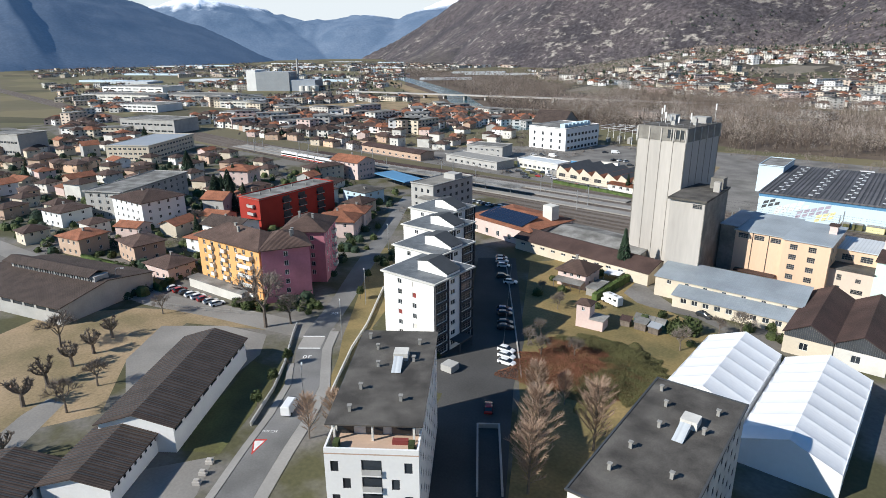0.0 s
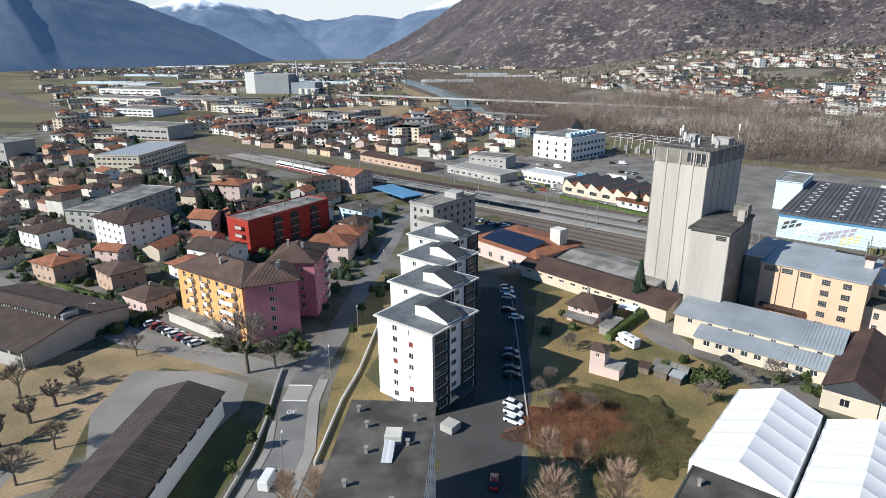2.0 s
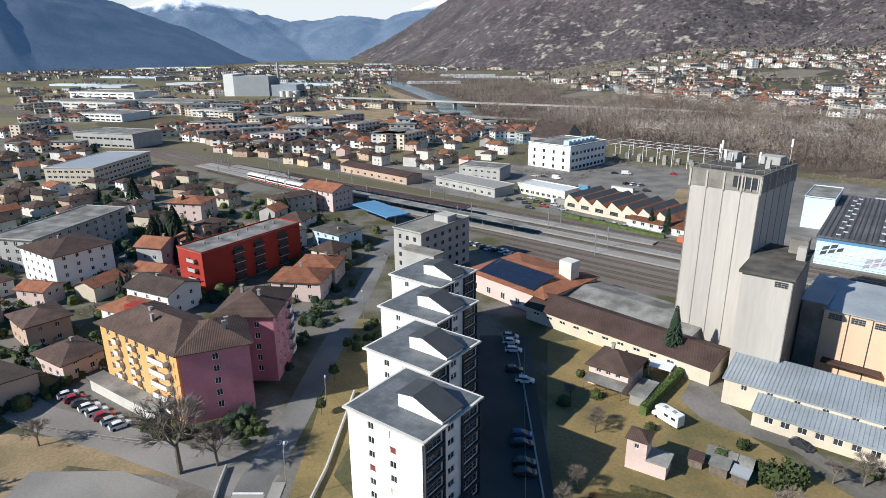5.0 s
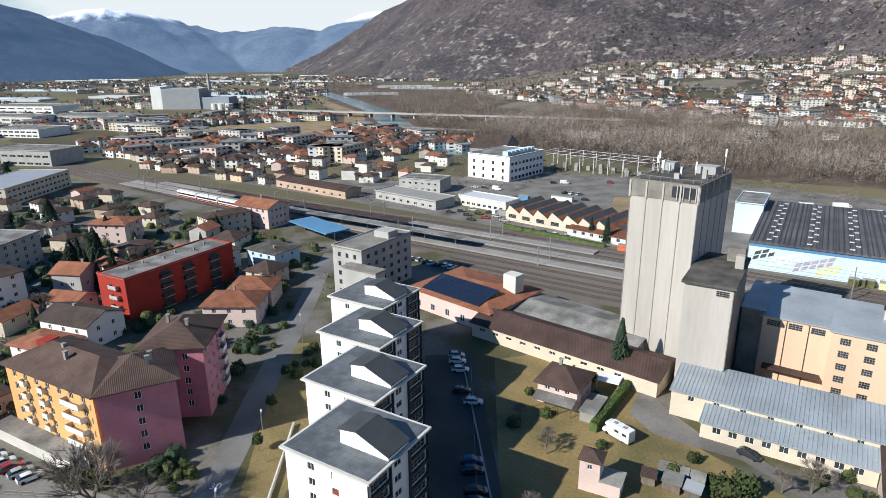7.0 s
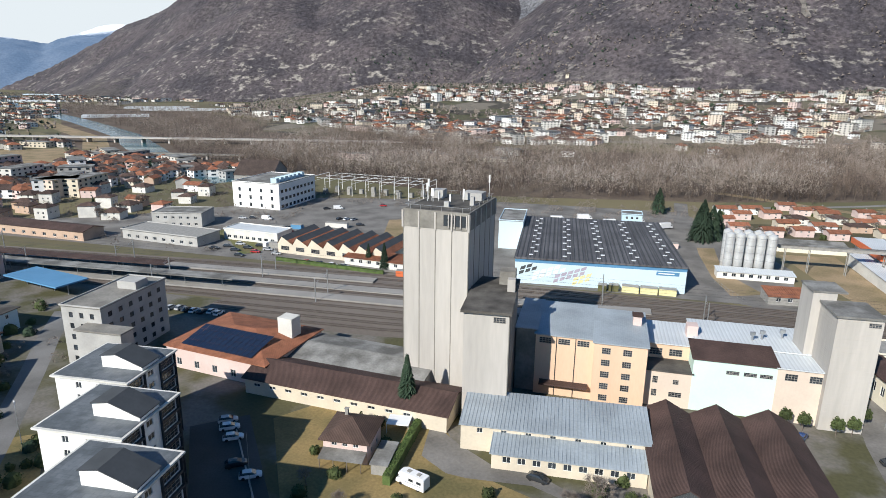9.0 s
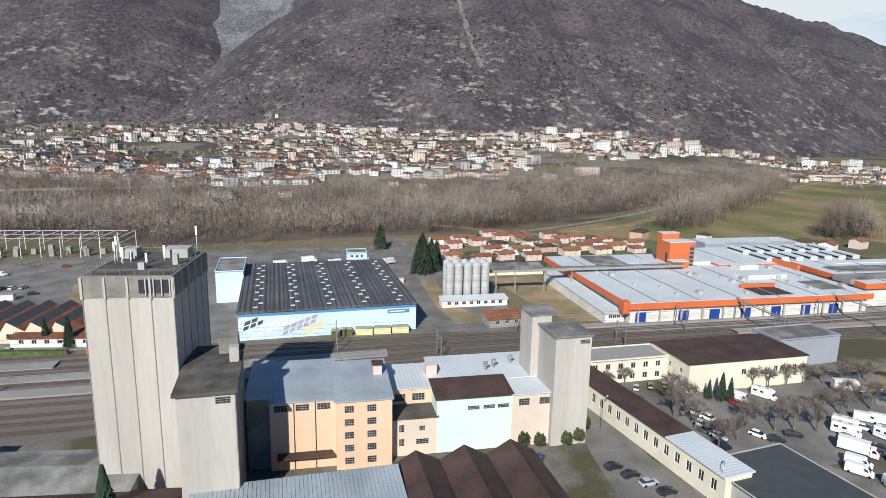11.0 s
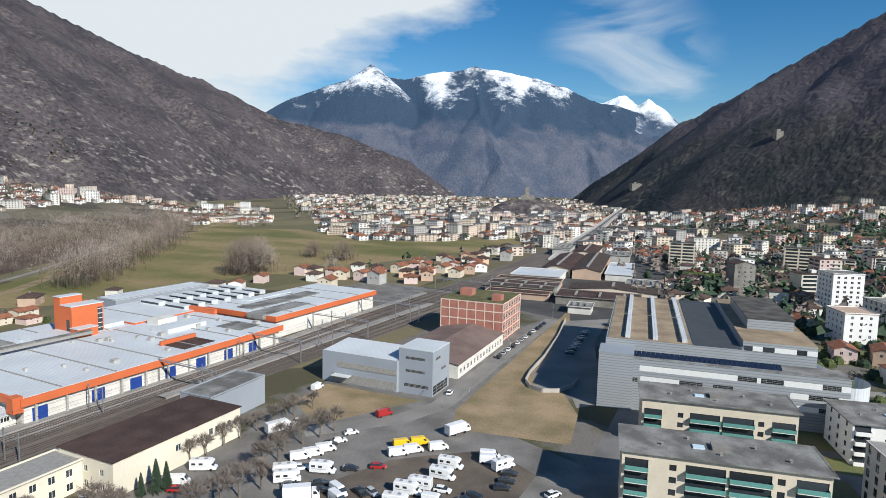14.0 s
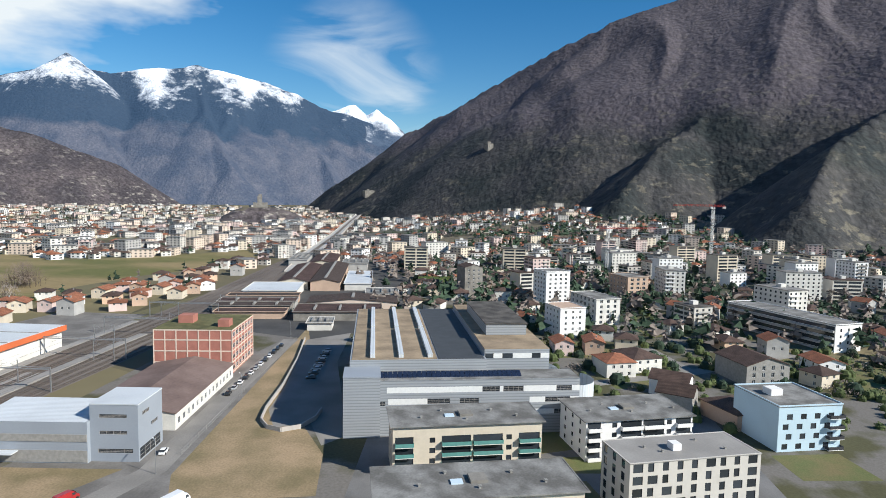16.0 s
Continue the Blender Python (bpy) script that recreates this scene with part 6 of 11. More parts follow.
s.box(-31, -37, 0, 31, 37, 8.4)
part("wall", s, M["iceblue"], wh)
add_box(wh, "blue_band", -31.06, -37.06, 8.4, 31.06, 37.06, 9.7, "bluestripe")
s = Shape()
s.box(-31.4, -37.5, 9.7, 31.4, 37.5, 10.3)
part("roof", s, M["darksheet"], wh)
q = Shape()
for i in range(38):
    q.box(-30.6 + i * 1.65, -37, 10.3, -30.35 + i * 1.65, 37, 10.5)
part("roof_rib", q, M["slate"], wh, "raised ribs of the dark roof", kind="stuff")
for c in range(5):
    for r in range(14):
        q = Shape()
        xx, yy = -26 + c * 12.6 + (r % 2) * 1.7, -34 + r * 5.0
        q.box(xx, yy, 10.5, xx + 1.5, yy + 0.9, 10.75)
        part("skylight", q, M["palesheet"], wh)
# painted mural: broad slanted bars in place of a name
for mname, x, z, n, size in (("slate", -29.5, 3.4, 3, 2.5), ("frame", -24.5, 1.4, 5, 2.7), ("shade_mauve", -16.5, 0.9, 5, 2.5), ("pale_yellow", -9.5, 0.4, 3, 2.4)):
    for k in range(n):
        for lift in (0.0, 0.55):
            q = Shape()
            x0, z0_ = x + k * size * 0.95 + lift * size * 0.3, z + k * size * 0.34 + lift * size * 1.3
            w_, h_ = size * (0.78 if lift else 0.7), size * 0.55
            if z0_ + h_ + w_ * 0.36 < 8.6:
                q.face([(x0, -37.03, z0_), (x0 + w_, -37.03, z0_ + w_ * 0.36), (x0 + w_ + h_ * 0.25, -37.03, z0_ + w_ * 0.36 + h_), (x0 + h_ * 0.25, -37.03, z0_ + h_)])
                part("mural_bar", q, M[mname], wh)
q = Shape()
q.box(20.5, -37.08, 6.6, 28.5, -37.0, 8.0)
part("sign", q, M["bluestripe"], wh, "blue company sign with a pale bar")
q = Shape()
q.box(21.2, -37.12, 7.1, 26.8, -37.06, 7.5)
part("sign_bar", q, M["frame"], wh)
e = block("warehouse_annex", "grey flat-roofed annex behind the warehouse", "warehouse", -78.0, 342.0, 3, 11, 26, 13.0, "iceblue", "flat", "greyroof", {}, over=0.2)

# saw-tooth workshop
e = thing("sawtooth_workshop", -147.0, 303.0, 0, -7, "cream workshop with a row of saw-tooth orange roofs", "workshop")
for k in range(7):
    x0 = -27 + k * 7.7
    s = Shape()
    s.face([(x0, -13, 0), (x0 + 7.7, -13, 0), (x0 + 7.7, -13, 4.2), (x0 + 2.1, -13, 7.4), (x0, -13, 4.2)])
    part("wall", s, M["cream"], e)
    s = Shape()
    s.face([(x0 + 7.7, 13, 0), (x0, 13, 0), (x0, 13, 4.2), (x0 + 2.1, 13, 7.4), (x0 + 7.7, 13, 4.2)])
    if k == 0:
        s.face([(x0, 13, 0), (x0, -13, 0), (x0, -13, 4.2), (x0, 13, 4.2)])
    if k == 6:
        s.face([(x0 + 7.7, -13, 0), (x0 + 7.7, 13, 0), (x0 + 7.7, 13, 4.2), (x0 + 7.7, -13, 4.2)])
    part("wall", s, M["cream"], e)
    s = Shape()
    s.face([(x0 - 0.1, -13.3, 4.3), (x0 + 2.1, -13.3, 7.55), (x0 + 2.1, 13.3, 7.55), (x0 - 0.1, 13.3, 4.3)])
    part("roof", s, M["redtile"], e)
    s = Shape()
    s.face([(x0 + 2.1, -13.3, 7.55), (x0 + 4.9, -13.3, 5.94), (x0 + 4.9, 13.3, 5.94), (x0 + 2.1, 13.3, 7.55)])
    part("roof", s, M["slate"], e, "dark glazed saw-tooth slope")
    s = Shape()
    s.face([(x0 + 4.9, -13.3, 5.94), (x0 + 7.75, -13.3, 4.3), (x0 + 7.75, 13.3, 4.3), (x0 + 4.9, 13.3, 5.94)])
    part("tiled_strip", s, M["redtile"], e, "orange-tiled lower strip of the slope")
    part("window", window_mesh(4.2, 1.8, "lattice"), [], e, at=pose(x0 + 3.8, -13.03, 2.4))
lean_to("workshop", "low red-roofed front wing with white doors", -140, -105, 283, 291, 3.2, 4.6, -7, "offwhite", "redtile", 8)
e = block("school_building", "white three-storey block with blue roof plant", "office building", -233, 396, -5, 32, 40, 15.0, "white", "flat", "greyroof",
          {"front": grid(32, 3, 4.4, 4, 1.6, 2.2), "right": grid(40, 3, 4.4, 9, 2.6, 1.8), "left": []}, over=0.2, style="dark")
for k in range(7):
    add_box(e, "roof_plant", 8, -16 + k * 4.6, 15.2, 12, -13 + k * 4.6, 17.8, "lightblue", "bright blue roof plant")
block("gabled_hall", "tall hall with a dark gabled roof", "hall", -262, 430, 10, 26, 30, 13, "skin", "gable", "brownroof", {}, rise=8, over=0.4)

# ---- silver silos and orange factory ----
silos = [(13 + 3.9 * i, 318 + (6 if j else 0) + (i % 2) * 0.4) for j in range(2) for i in range(5)]
for x, y in silos:
    t = thing("feed_silo", x, y, 0, 0, "tall brushed-steel storage silo on a concrete plinth", "silo", "bank of steel silos")
    s = Shape()
    s.tube((0, 0, 3.2), (0, 0, 16.4), 1.75, 1.75, 18)
    s.tube((0, 0, 16.4), (0, 0, 17.2), 1.75, 0.4, 18, cap=True)
    part("shell", s, M["silver"], t)
    for z in (6, 9, 12, 15):
        s = Shape()
        s.tube((0, 0, z), (0, 0, z + 0.15), 1.8, 1.8, 18)
        part("hoop", s, M["steel"], t)
    s = Shape()
    s.tube((0, 0, 0), (0, 0, 3.2), 1.6, 1.6, 12)
    part("plinth", s, M["greywall"], t)
lean_to("low_building", "long pale low building under the silos", 8, 36, 309, 315, 3.0, 3.4, 0, "offwhite", "palesheet", 8)
lean_to("open_shed", "low open shed with a rust-red roof", 20, 38, 282, 290.5, 3.2, 4.2, 4, "skin", "redtile", 4)

fa = thing("factory", 150, 318, 0, 0, "very large white-roofed factory with a bright orange fascia", "factory")
def wing(x0, x1, y0, y1, h, fascia=2.4):
    x0, x1, y0, y1 = x0 - 150, x1 - 150, y0 - 318, y1 - 318
    add_box(fa, "wall", x0 + 1.5, y0 + 1.5, 0, x1 - 1.5, y1 - 1.5, h - fascia, "offwhite")
    add_box(fa, "fascia", x0, y0, h - fascia, x1, y1, h, "factory", "bright orange sheet fascia")
    s = Shape()
    s.box(x0 + 0.5, y0 + 0.5, h, x1 - 0.5, y1 - 0.5, h + 0.15)
    part("roof", s, M["palesheet"], fa)
    for k in range(int((x1 - x0) / 18)):
        q = Shape()
        q.box(x0 + 12 + 18 * k, y0 + 0.6, h + 0.15, x0 + 12.5 + 18 * k, y1 - 0.6, h + 0.4)
        part("roof_gutter", q, M["skin"], fa)


wing(73.5, 184, 276, 330, 8.6)
wing(72, 150, 330, 362, 8.6)
wing(150, 184, 330, 372, 9.2, 1.2)
wing(184, 226, 328, 366, 9.2, 1.2)
wing(188, 272, 284, 328, 10.5)
add_box(fa, "fascia", 32.5, -1, 8.8, 34.3, 26, 11.2, "factory", "raised orange parapet between roofs")
add_box(fa, "low_roof", -16.5, -38.5, 8.78, -1.5, -27, 8.86, "rustroof", "sunken rust-brown roof bay")
add_box(fa, "fascia", -17.5, -27, 8.75, -1.0, -26, 10.4, "factory")
add_box(fa, "corner_tower", -78.5, -41.6, 4.6, -75.6, -38.2, 9.4, "factory", "small orange corner tower")
for x0, y0, x1, y1, z1, m_ in ((-4, -14, 16, -4, 10.6, "palesheet"), (-40, 13, -20, 25, 10.4, "palesheet"), (4, 2, 14, 9, 11.2, "offwhite"), (-12, 16, -2, 40, 10.4, "palesheet"), (36, -28, 70, -18, 11.0, "greyroof"), (44, -14, 96, -4, 11.1, "greyroof"), (58, 2, 90, 8, 11.0, "palesheet"), (-60, 20, -44, 40, 9.3, "greyroof"), (16, -34, 28, -20, 9.0, "greyroof")):
    add_box(fa, "roof_bay", x0, y0, 8.76, x1, y1, z1, m_, "raised roof bay")
r = random.Random(77)
for k in range(26):
    x, y, u = r.uniform(-70, 30), r.uniform(-36, 8), r.uniform(0.5, 1.1)
    q = Shape()
    q.box(x - u, y - u, 8.75, x + u, y + u, 9.0 + u)
    q.box(x - u * 1.15, y - u * 1.15, 9.0 + u, x + u * 1.15, y + u * 1.15, 9.12 + u)
    part("roof_vent", q, M["greywall"], fa, "small grey roof vent")
# covered conveyor from the silos to the tower
cv = thing("conveyor_bridge", 84, 326.6, 0, 0, "long grey covered conveyor bridge on steel posts", "conveyor")
add_box(cv, "gallery", -51, -1.1, 10.0, 44, 1.1, 11.3, "skin")
add_box(cv, "roof", -51.2, -1.35, 11.3, 44.2, 1.35, 11.5, "greyroof")
for x in (-48, -39, -25, -12):
    q = Shape()
    q.obox(x, -0.8, 0, 0.25, 0.25, 10.0, 0)
    q.obox(x, 0.8, 0, 0.25, 0.25, 10.0, 0)
    q.box(x - 0.12, -0.8, 5.0, x + 0.12, 0.8, 5.25)
    part("post", q, M["skin"], cv)
tw = thing("factory_tower", 131, 338.5, 0, 0, "orange factory tower with glazed strips", "tower")
add_box(tw, "wall", -6.7, -5.8, 0, 6.7, 5.8, 20.4, "factory")
add_box(tw, "upper_wall", -6.7, 1.6, 20.4, 2.5, 5.8, 23.6, "factory")
add_box(tw, "upper_roof", -6.9, 1.4, 23.6, 2.7, 6.0, 23.9, "palesheet")
add_box(tw, "roof", -6.9, -6.0, 20.4, 6.9, 1.5, 20.8, "palesheet")
add_box(tw, "lower_block", -7.6, -10.8, 8, 0.8, -5.8, 12.0, "factory")
add_box(tw, "lower_roof", -7.8, -11.0, 12.0, 1.0, -5.8, 12.3, "palesheet")
add_box(tw, "glazed_strip", 4.2, -5.92, 8.6, 6.2, -5.8, 18.8, "glass", "tall grey glazed strip")
add_box(tw, "glazed_strip", -6.82, -4.2, 9.0, -6.7, -2.4, 15.0, "glass")
for k in range(5):
    add_box(tw, "glazing_bar", 4.1, -6.0, 10.0 + 2.0 * k, 6.3, -5.92, 10.25 + 2.0 * k, "offwhite")
for k in range(12):
    x = 78 + k * 9.2 - 150
    q = Shape()
    q.box(x - 0.3, -41.6, 0, x + 0.3, -41.0, 6.2)
    part("column", q, M["greywall"], fa)
for x in (79.5, 97.8, 111.4, 125.4, 139.2, 153.1, 166.5):
    q = Shape()
    q.box(x - 152.2, -40.66, 0, x - 147.8, -40.5, 4.6)
    part("dock_door", q, M["dockblue"], fa, "deep blue loading door")
lean_to("long_shed", "long low cream shed with a grey roof by the housing", 40, 71, 360, 368, 3.6, 4.4, 0, "ivory", "greyroof", 6)
lean_to("loading_shed", "long low white loading shed beside the factory", 66, 74, 280, 345, 4.0, 5.0, 0, "offwhite", "palesheet", 3)
for i in range(7):
    for j in range(2):
        q = Shape()
        q.box(30 + i * 8.5, 16 + j * 18, 9.3, 34 + i * 8.5, 30 + j * 18, 11.4)
        m_ = part("roof_monitor", q, M["palesheet"], fa, "pale roof light box")
        q = Shape()
        q.box(29.95 + i * 8.5, 16.6 + j * 18, 9.9, 30.0 + i * 8.5, 29.4 + j * 18, 10.9)
        part("glazing_strip", q, M["glass"], m_)
block("factory_office", "long grey office block behind the factory", "office building", 205, 385, 0, 60, 14, 10, "bluegrey", "flat", "palesheet", {"front": grid(60, 2, 4, 14, 2.5, 1.4)}, over=0.2)

# ---- mill yard, cream halls ----
th = thing("long_workshop", 34.6, 198, 0, -81, "long low cream workshop with a dark roof and tall windows", "workshop")
s = Shape()
L = 62
op = grid(L, 1, 5, 17, 1.5, 2.4, sill=2.6)
facade(s, -L / 2, -3.4, 0, L, 6.8, op)
for a, b, c2, d2 in (((-L / 2, 3.4), (-L / 2, -3.4), 0, 0), ((L / 2, -3.4), (L / 2, 3.4), 0, 0), ((L / 2, 3.4), (-L / 2, 3.4), 0, 0)):
    s.face([(*a, 0), (*b, 0), (*b, 6.8), (*a, 6.8)])
part("wall", s, M["ivory"], th)
place_windows(th, -L / 2, -3.4, 0, op, "cross")
add_box(th, "roof", -L / 2 - 0.3, -4.0, 6.8, 14, 3.9, 7.2, "rustroof")
add_box(th, "roof_end", 14, -4.0, 6.8, L / 2 + 0.3, 3.9, 7.15, "palesheet", "pale sheet end of the roof")
block("dark_hall", "wide low hall with a black flat roof", "hall", 50, 160, 9, 22, 34, 5.5, "greywall", "flat", "slate", {}, over=0.3, parapet=0.15)
e = block("cream_hall", "cream hall with a broad dark brown roof", "hall", 80.5, 227.5, 2, 40, 19, 8.6, "ivory", "flat", "rustroof", {"front": [(1.0, 1.0, 2.6, 2.0), (17.5, 4.2, 19.1, 6.0), (20.6, 4.2, 22.2, 6.0)] + [(28.5 + 2.2 * k_, 4.4, 29.9 + 2.2 * k_, 6.2) for k_ in range(4)], "left": grid(19, 2, 3.6, 3, 1.3, 1.6)}, over=0.4, parapet=0)
block("cream_hall", "lower cream wing with rows of windows", "hall", 47.0, 232.5, 2, 27, 10, 7.0, "ivory", "flat", "skin", {"front": grid(27, 2, 3.3, 6, 1.6, 1.8)}, over=0.3)
block("grey_store", "pale grey windowless store beside the tracks", "store", 112.0, 236.5, 4, 24, 12, 9.0, "bluegrey", "flat", "greyroof", {}, over=0.1)

# ---- grey office and brick warehouse ----
e = thing("office_building", 162.8, 206, 0, 3, "blue-grey metal-clad office and workshop building", "office building")
s = Shape()
strip = [(2.5, 12.2, 10.0, 13.2), (2.5, 7.6, 10.0, 8.6), (2.0, 2.4, 11.5, 3.6)]
facade(s, -7.2, -6.0, 270, 0.01, 15.8, [])
W_, D0, D1 = 14.4, -19.5, -6.5
facade(s, -W_ / 2, D1, 270, 13, 15.8, strip)
facade(s, -W_ / 2, D0, 0, W_, 15.8, [(2.5, 12.2, 6.5, 13.2), (7.5, 7.6, 11.5, 8.6), (0.8, 0.3, 13.0, 3.6)])
facade(s, W_ / 2, D0, 90, 13, 15.8, [])
facade(s, W_ / 2, D1, 180, W_, 15.8, [])
part("wall", s, M["bluegrey"], e)
place_windows(e, -W_ / 2, D1, 270, strip, "lattice")
place_windows(e, -W_ / 2, D0, 0, [(2.5, 12.2, 6.5, 13.2), (7.5, 7.6, 11.5, 8.6), (0.8, 0.3, 13.0, 3.6)], "lattice")
add_box(e, "roof", -7.3, -19.6, 15.8, 7.3, -6.4, 16.1, "palesheet")
add_box(e, "low_wing", -8.6, -6.5, 0, 8, 24.5, 11.4, "bluegrey", "lower clad workshop wing")
add_box(e, "wing_band", -8.75, -6.4, 0.3, -8.6, 20.0, 3.6, "skin", "darker lower cladding band")
add_box(e, "wing_band", -8.75, -6.4, 6.0, -8.6, 18.0, 8.0, "skin")
s = Shape()
for k in range(3):
    y = -6 + k * 10
    s.face([(-8.6, y, 11.4), (-8.6, y + 10, 11.4), (8, y + 10, 12.4), (8, y, 12.4)])
    s.face([(8, y, 11.4), (-8.6, y, 11.4), (8, y, 12.4)])
part("wing_roof", s, M["palesheet"], e)
add_box(e, "porch", -11.5, 12, 3.2, -8.6, 19, 3.5, "palesheet")
bw, bd, bh = 31, 31, 18.2
op = [(1.0 + 4.9 * i, 1.0 + 4.4 * k, 5.2 + 4.9 * i, 4.9 + 4.4 * k) for i in range(6) for k in range(4)]
b = thing("brick_warehouse", 252.6, 209.5, 0, 5, "red panelled multi-storey warehouse with a pale concrete grid", "warehouse")
s = Shape()
s.box(-bw / 2, -bd / 2, 0, bw / 2, bd / 2, bh)
part("wall", s, M["brick"], b)
for side, (x, y, ang, L) in corners(bw, bd).items():
    c, sn = math.cos(radians(ang)), math.sin(radians(ang))
    for k in range(8):
        q = Shape()
        q.box(-0.22, -0.12, 0, 0.22, 0.0, bh)
        part("pier", q, M["peach_pale"], b, at=pose(x + c * L * k / 7, y + sn * L * k / 7, 0, 0, 0, ang))
    for z in (0.6, 4.6, 9.2, 13.7, 17.7):
        q = Shape()
        q.box(0, -0.1, z, L, 0.0, z + 0.5)
        part("band", q, M["peach_pale"], b, at=pose(x, y, 0, 0, 0, ang))
    if side in ("front", "right"):
        place_windows(b, x, y, ang, [(1.1 + L * i / 7, 1.6 + 4.5 * k, 3.6 + L * i / 7, 3.4 + 4.5 * k) for i in range(7) for k in range(4)], "cross", -0.02)
add_box(b, "roof", -bw / 2, -bd / 2, bh, bw / 2, bd / 2, bh + 0.2, "scrub")
add_box(b, "roof_house", -4, 4, bh, 2, 10, bh + 3.4, "brick")
add_box(b, "roof_house", -11, -13, bh, -6, -8.5, bh + 3.0, "brick")
block("low_shed", "low shed with a broad weathered brown roof", "shed", 206, 204, 4, 56, 30, 5.4, "offwhite", "gable", "weathered", {"front": grid(56, 1, 4, 14, 1.8, 2.0, sill=1.4)}, rise=2.6, over=0.4)

# containers and clutter along the tracks
r = random.Random(31)
for k, (x, y, m_, w_) in enumerate(((-26, 281.5, "pale_yellow", 6), (-19.5, 281.6, "pale_yellow", 6), (-13, 281.8, "pale_yellow", 6), (-32, 281.5, "scrub", 3.5), (-36, 280.5, "scrub", 3), (-70, 372, "factory", 6), (-60, 374, "skin", 6), (-45, 372, "offwhite", 7), (-25, 372, "lightblue", 6), (-180, 300, "skin", 6), (-196, 330, "offwhite", 7), (-188, 336, "bluestripe", 6), (-170, 345, "offwhite", 12), (-210, 318, "factory", 6), (-110, 276, "factory", 9), (-6, 352, "palepink", 8))):
    e = thing("container", x, y, 0, r.uniform(-4, 4), "ribbed steel container standing in the yard", "container", "yard containers")
    q = Shape()
    q.box(-w_ / 2, -1.25, 0.05, w_ / 2, 1.25, 2.5)
    part("box", q, M[m_], e)
    q = Shape()
    q.box(-w_ / 2 - 0.03, -1.28, 2.35, w_ / 2 + 0.03, 1.28, 2.55)
    part("rim", q, M["skin"], e)
block("yard_shed", "low white yard building with a flat roof", "shed", -196, 312, -6, 30, 12, 5, "offwhite", "flat", "palesheet", {"front": grid(30, 1, 4, 8, 2.0, 1.4)}, over=0.2)
block("yard_shed", "long low shed with grey ribbed roof", "shed", -235, 300, -6, 44, 15, 4.5, "greywall", "flat", "skin", {"front": grid(44, 1, 4, 8, 2.0, 1.4)}, over=0.6)
block("yard_shed", "low brown goods shed beside the tracks", "shed", -300, 292, -3, 60, 12, 4.5, "salmon", "gable", "rustroof", {"front": grid(60, 1, 4, 9, 2.0, 1.4)}, rise=1.4, over=0.6)
block("yard_shed", "flat concrete store in the rail yard", "shed", -250, 330, 12, 26, 16, 7, "greywall", "flat", "greyroof", {"front": grid(26, 2, 3.3, 6, 1.6, 1.2)}, over=0.2)
block("blue_house", "small turquoise and pink workshop house", "house", -22, 384, 0, 10, 9, 9, "lightblue", "flat", "greyroof", {"front": grid(10, 3, 2.9, 3, 1.2, 1.3)}, over=0.2)

# ---- large grey building with planted roof ----
b = thing("office_complex", 179.0, 133.5, 0, -81, "large grey metal-clad office complex with planted roof strips", "office building")
# local x runs along the west front, local y runs back from it
s = Shape()
strips = [(41, 13.5, 46.5, 15.1), (47.6, 13.5, 54, 15.1), (64.5, 13.5, 69.5, 15.1), (61, 9.9, 69, 11.5), (64, 6.2, 70, 7.6), (7.2, 9.4, 11.2, 10.9), (24, 9.9, 31, 11.5), (34, 9.9, 40, 11.5), (24, 6.2, 40, 7.6)]
facade(s, 0, 0, 0, 72, 17.3, strips)
facade(s, 72, 0, 90, 10, 17.3, [])
facade(s, 72, 10, 180, 72, 17.3, [])
facade(s, 0, 10, 270, 10, 17.3, [])
part("wall", s, M["steelgrey"], b)
place_windows(b, 0, 0, 0, strips, "lattice")
for x0, x1, z0, z1 in ((11.6, 41, 13.4, 15.2), (46.5, 47.6, 13.4, 15.2), (54, 64.5, 13.4, 15.2), (69.5, 72, 13.4, 15.2), (69, 72, 9.8, 11.6), (56, 61, 9.8, 11.6), (56, 64, 6.1, 7.7), (70, 72, 6.1, 7.7), (12, 24, 9.8, 11.6)):
    add_box(b, "white_band", x0, -0.05, z0, x1, 0.06, z1, "frame", "white panel band between the windows")
add_box(b, "corner_tower", -1.5, -1.2, 0, 9.6, 10, 18.6, "steelgrey")
add_box(b, "tower_parapet", -1.6, -1.3, 18.6, 9.7, 10.1, 19.0, "bluegrey")
add_box(b, "roof", 9.6, 0, 17.3, 72, 10, 17.5, "greyroof")
add_box(b, "parapet", -0.1, -0.1, 17.3, 72.1, 0.3, 17.4, "steelgrey")
for i in range(30):
    q = Shape()
    x = 9 + i * 1.5
    q.face([(x, 1.0, 17.0), (x + 1.4, 1.0, 17.0), (x + 1.4, 5.5, 18.6), (x, 5.5, 18.6)])
    q.face([(x, 5.5, 17.5), (x + 1.4, 5.5, 17.5), (x + 1.4, 5.5, 18.6), (x, 5.5, 18.6)])
    part("solar_panel", q, M["panel"], b)
add_box(b, "hall_wall", 0, 10, 0, 44, 98, 21.0, "steelgrey", "long grey hall behind the front")
add_box(b, "hall_roof", 0.6, 10.6, 21.0, 28, 97.4, 21.2, "dryroof", "roof planted with dry grass")
add_box(b, "hall_roof", 28.4, 10.6, 21.0, 43.4, 97.4, 21.15, "slate", "dark glazed roof strip")
for k, x in enumerate((6.4, 15.6, 25.0)):
    for j in range(2):
        q = Shape()
        q.box(x, 12 + j * 43, 21.2, x + 1.6, 53 + j * 43, 22.4)
        part("skylight", q, M["palesheet"], b, "long raised skylight")
add_box(b, "side_wall", 44, 14, 0, 66, 96, 23.2, "steelgrey")
add_box(b, "side_roof", 44, 14, 23.2, 66, 96, 23.4, "dryroof")
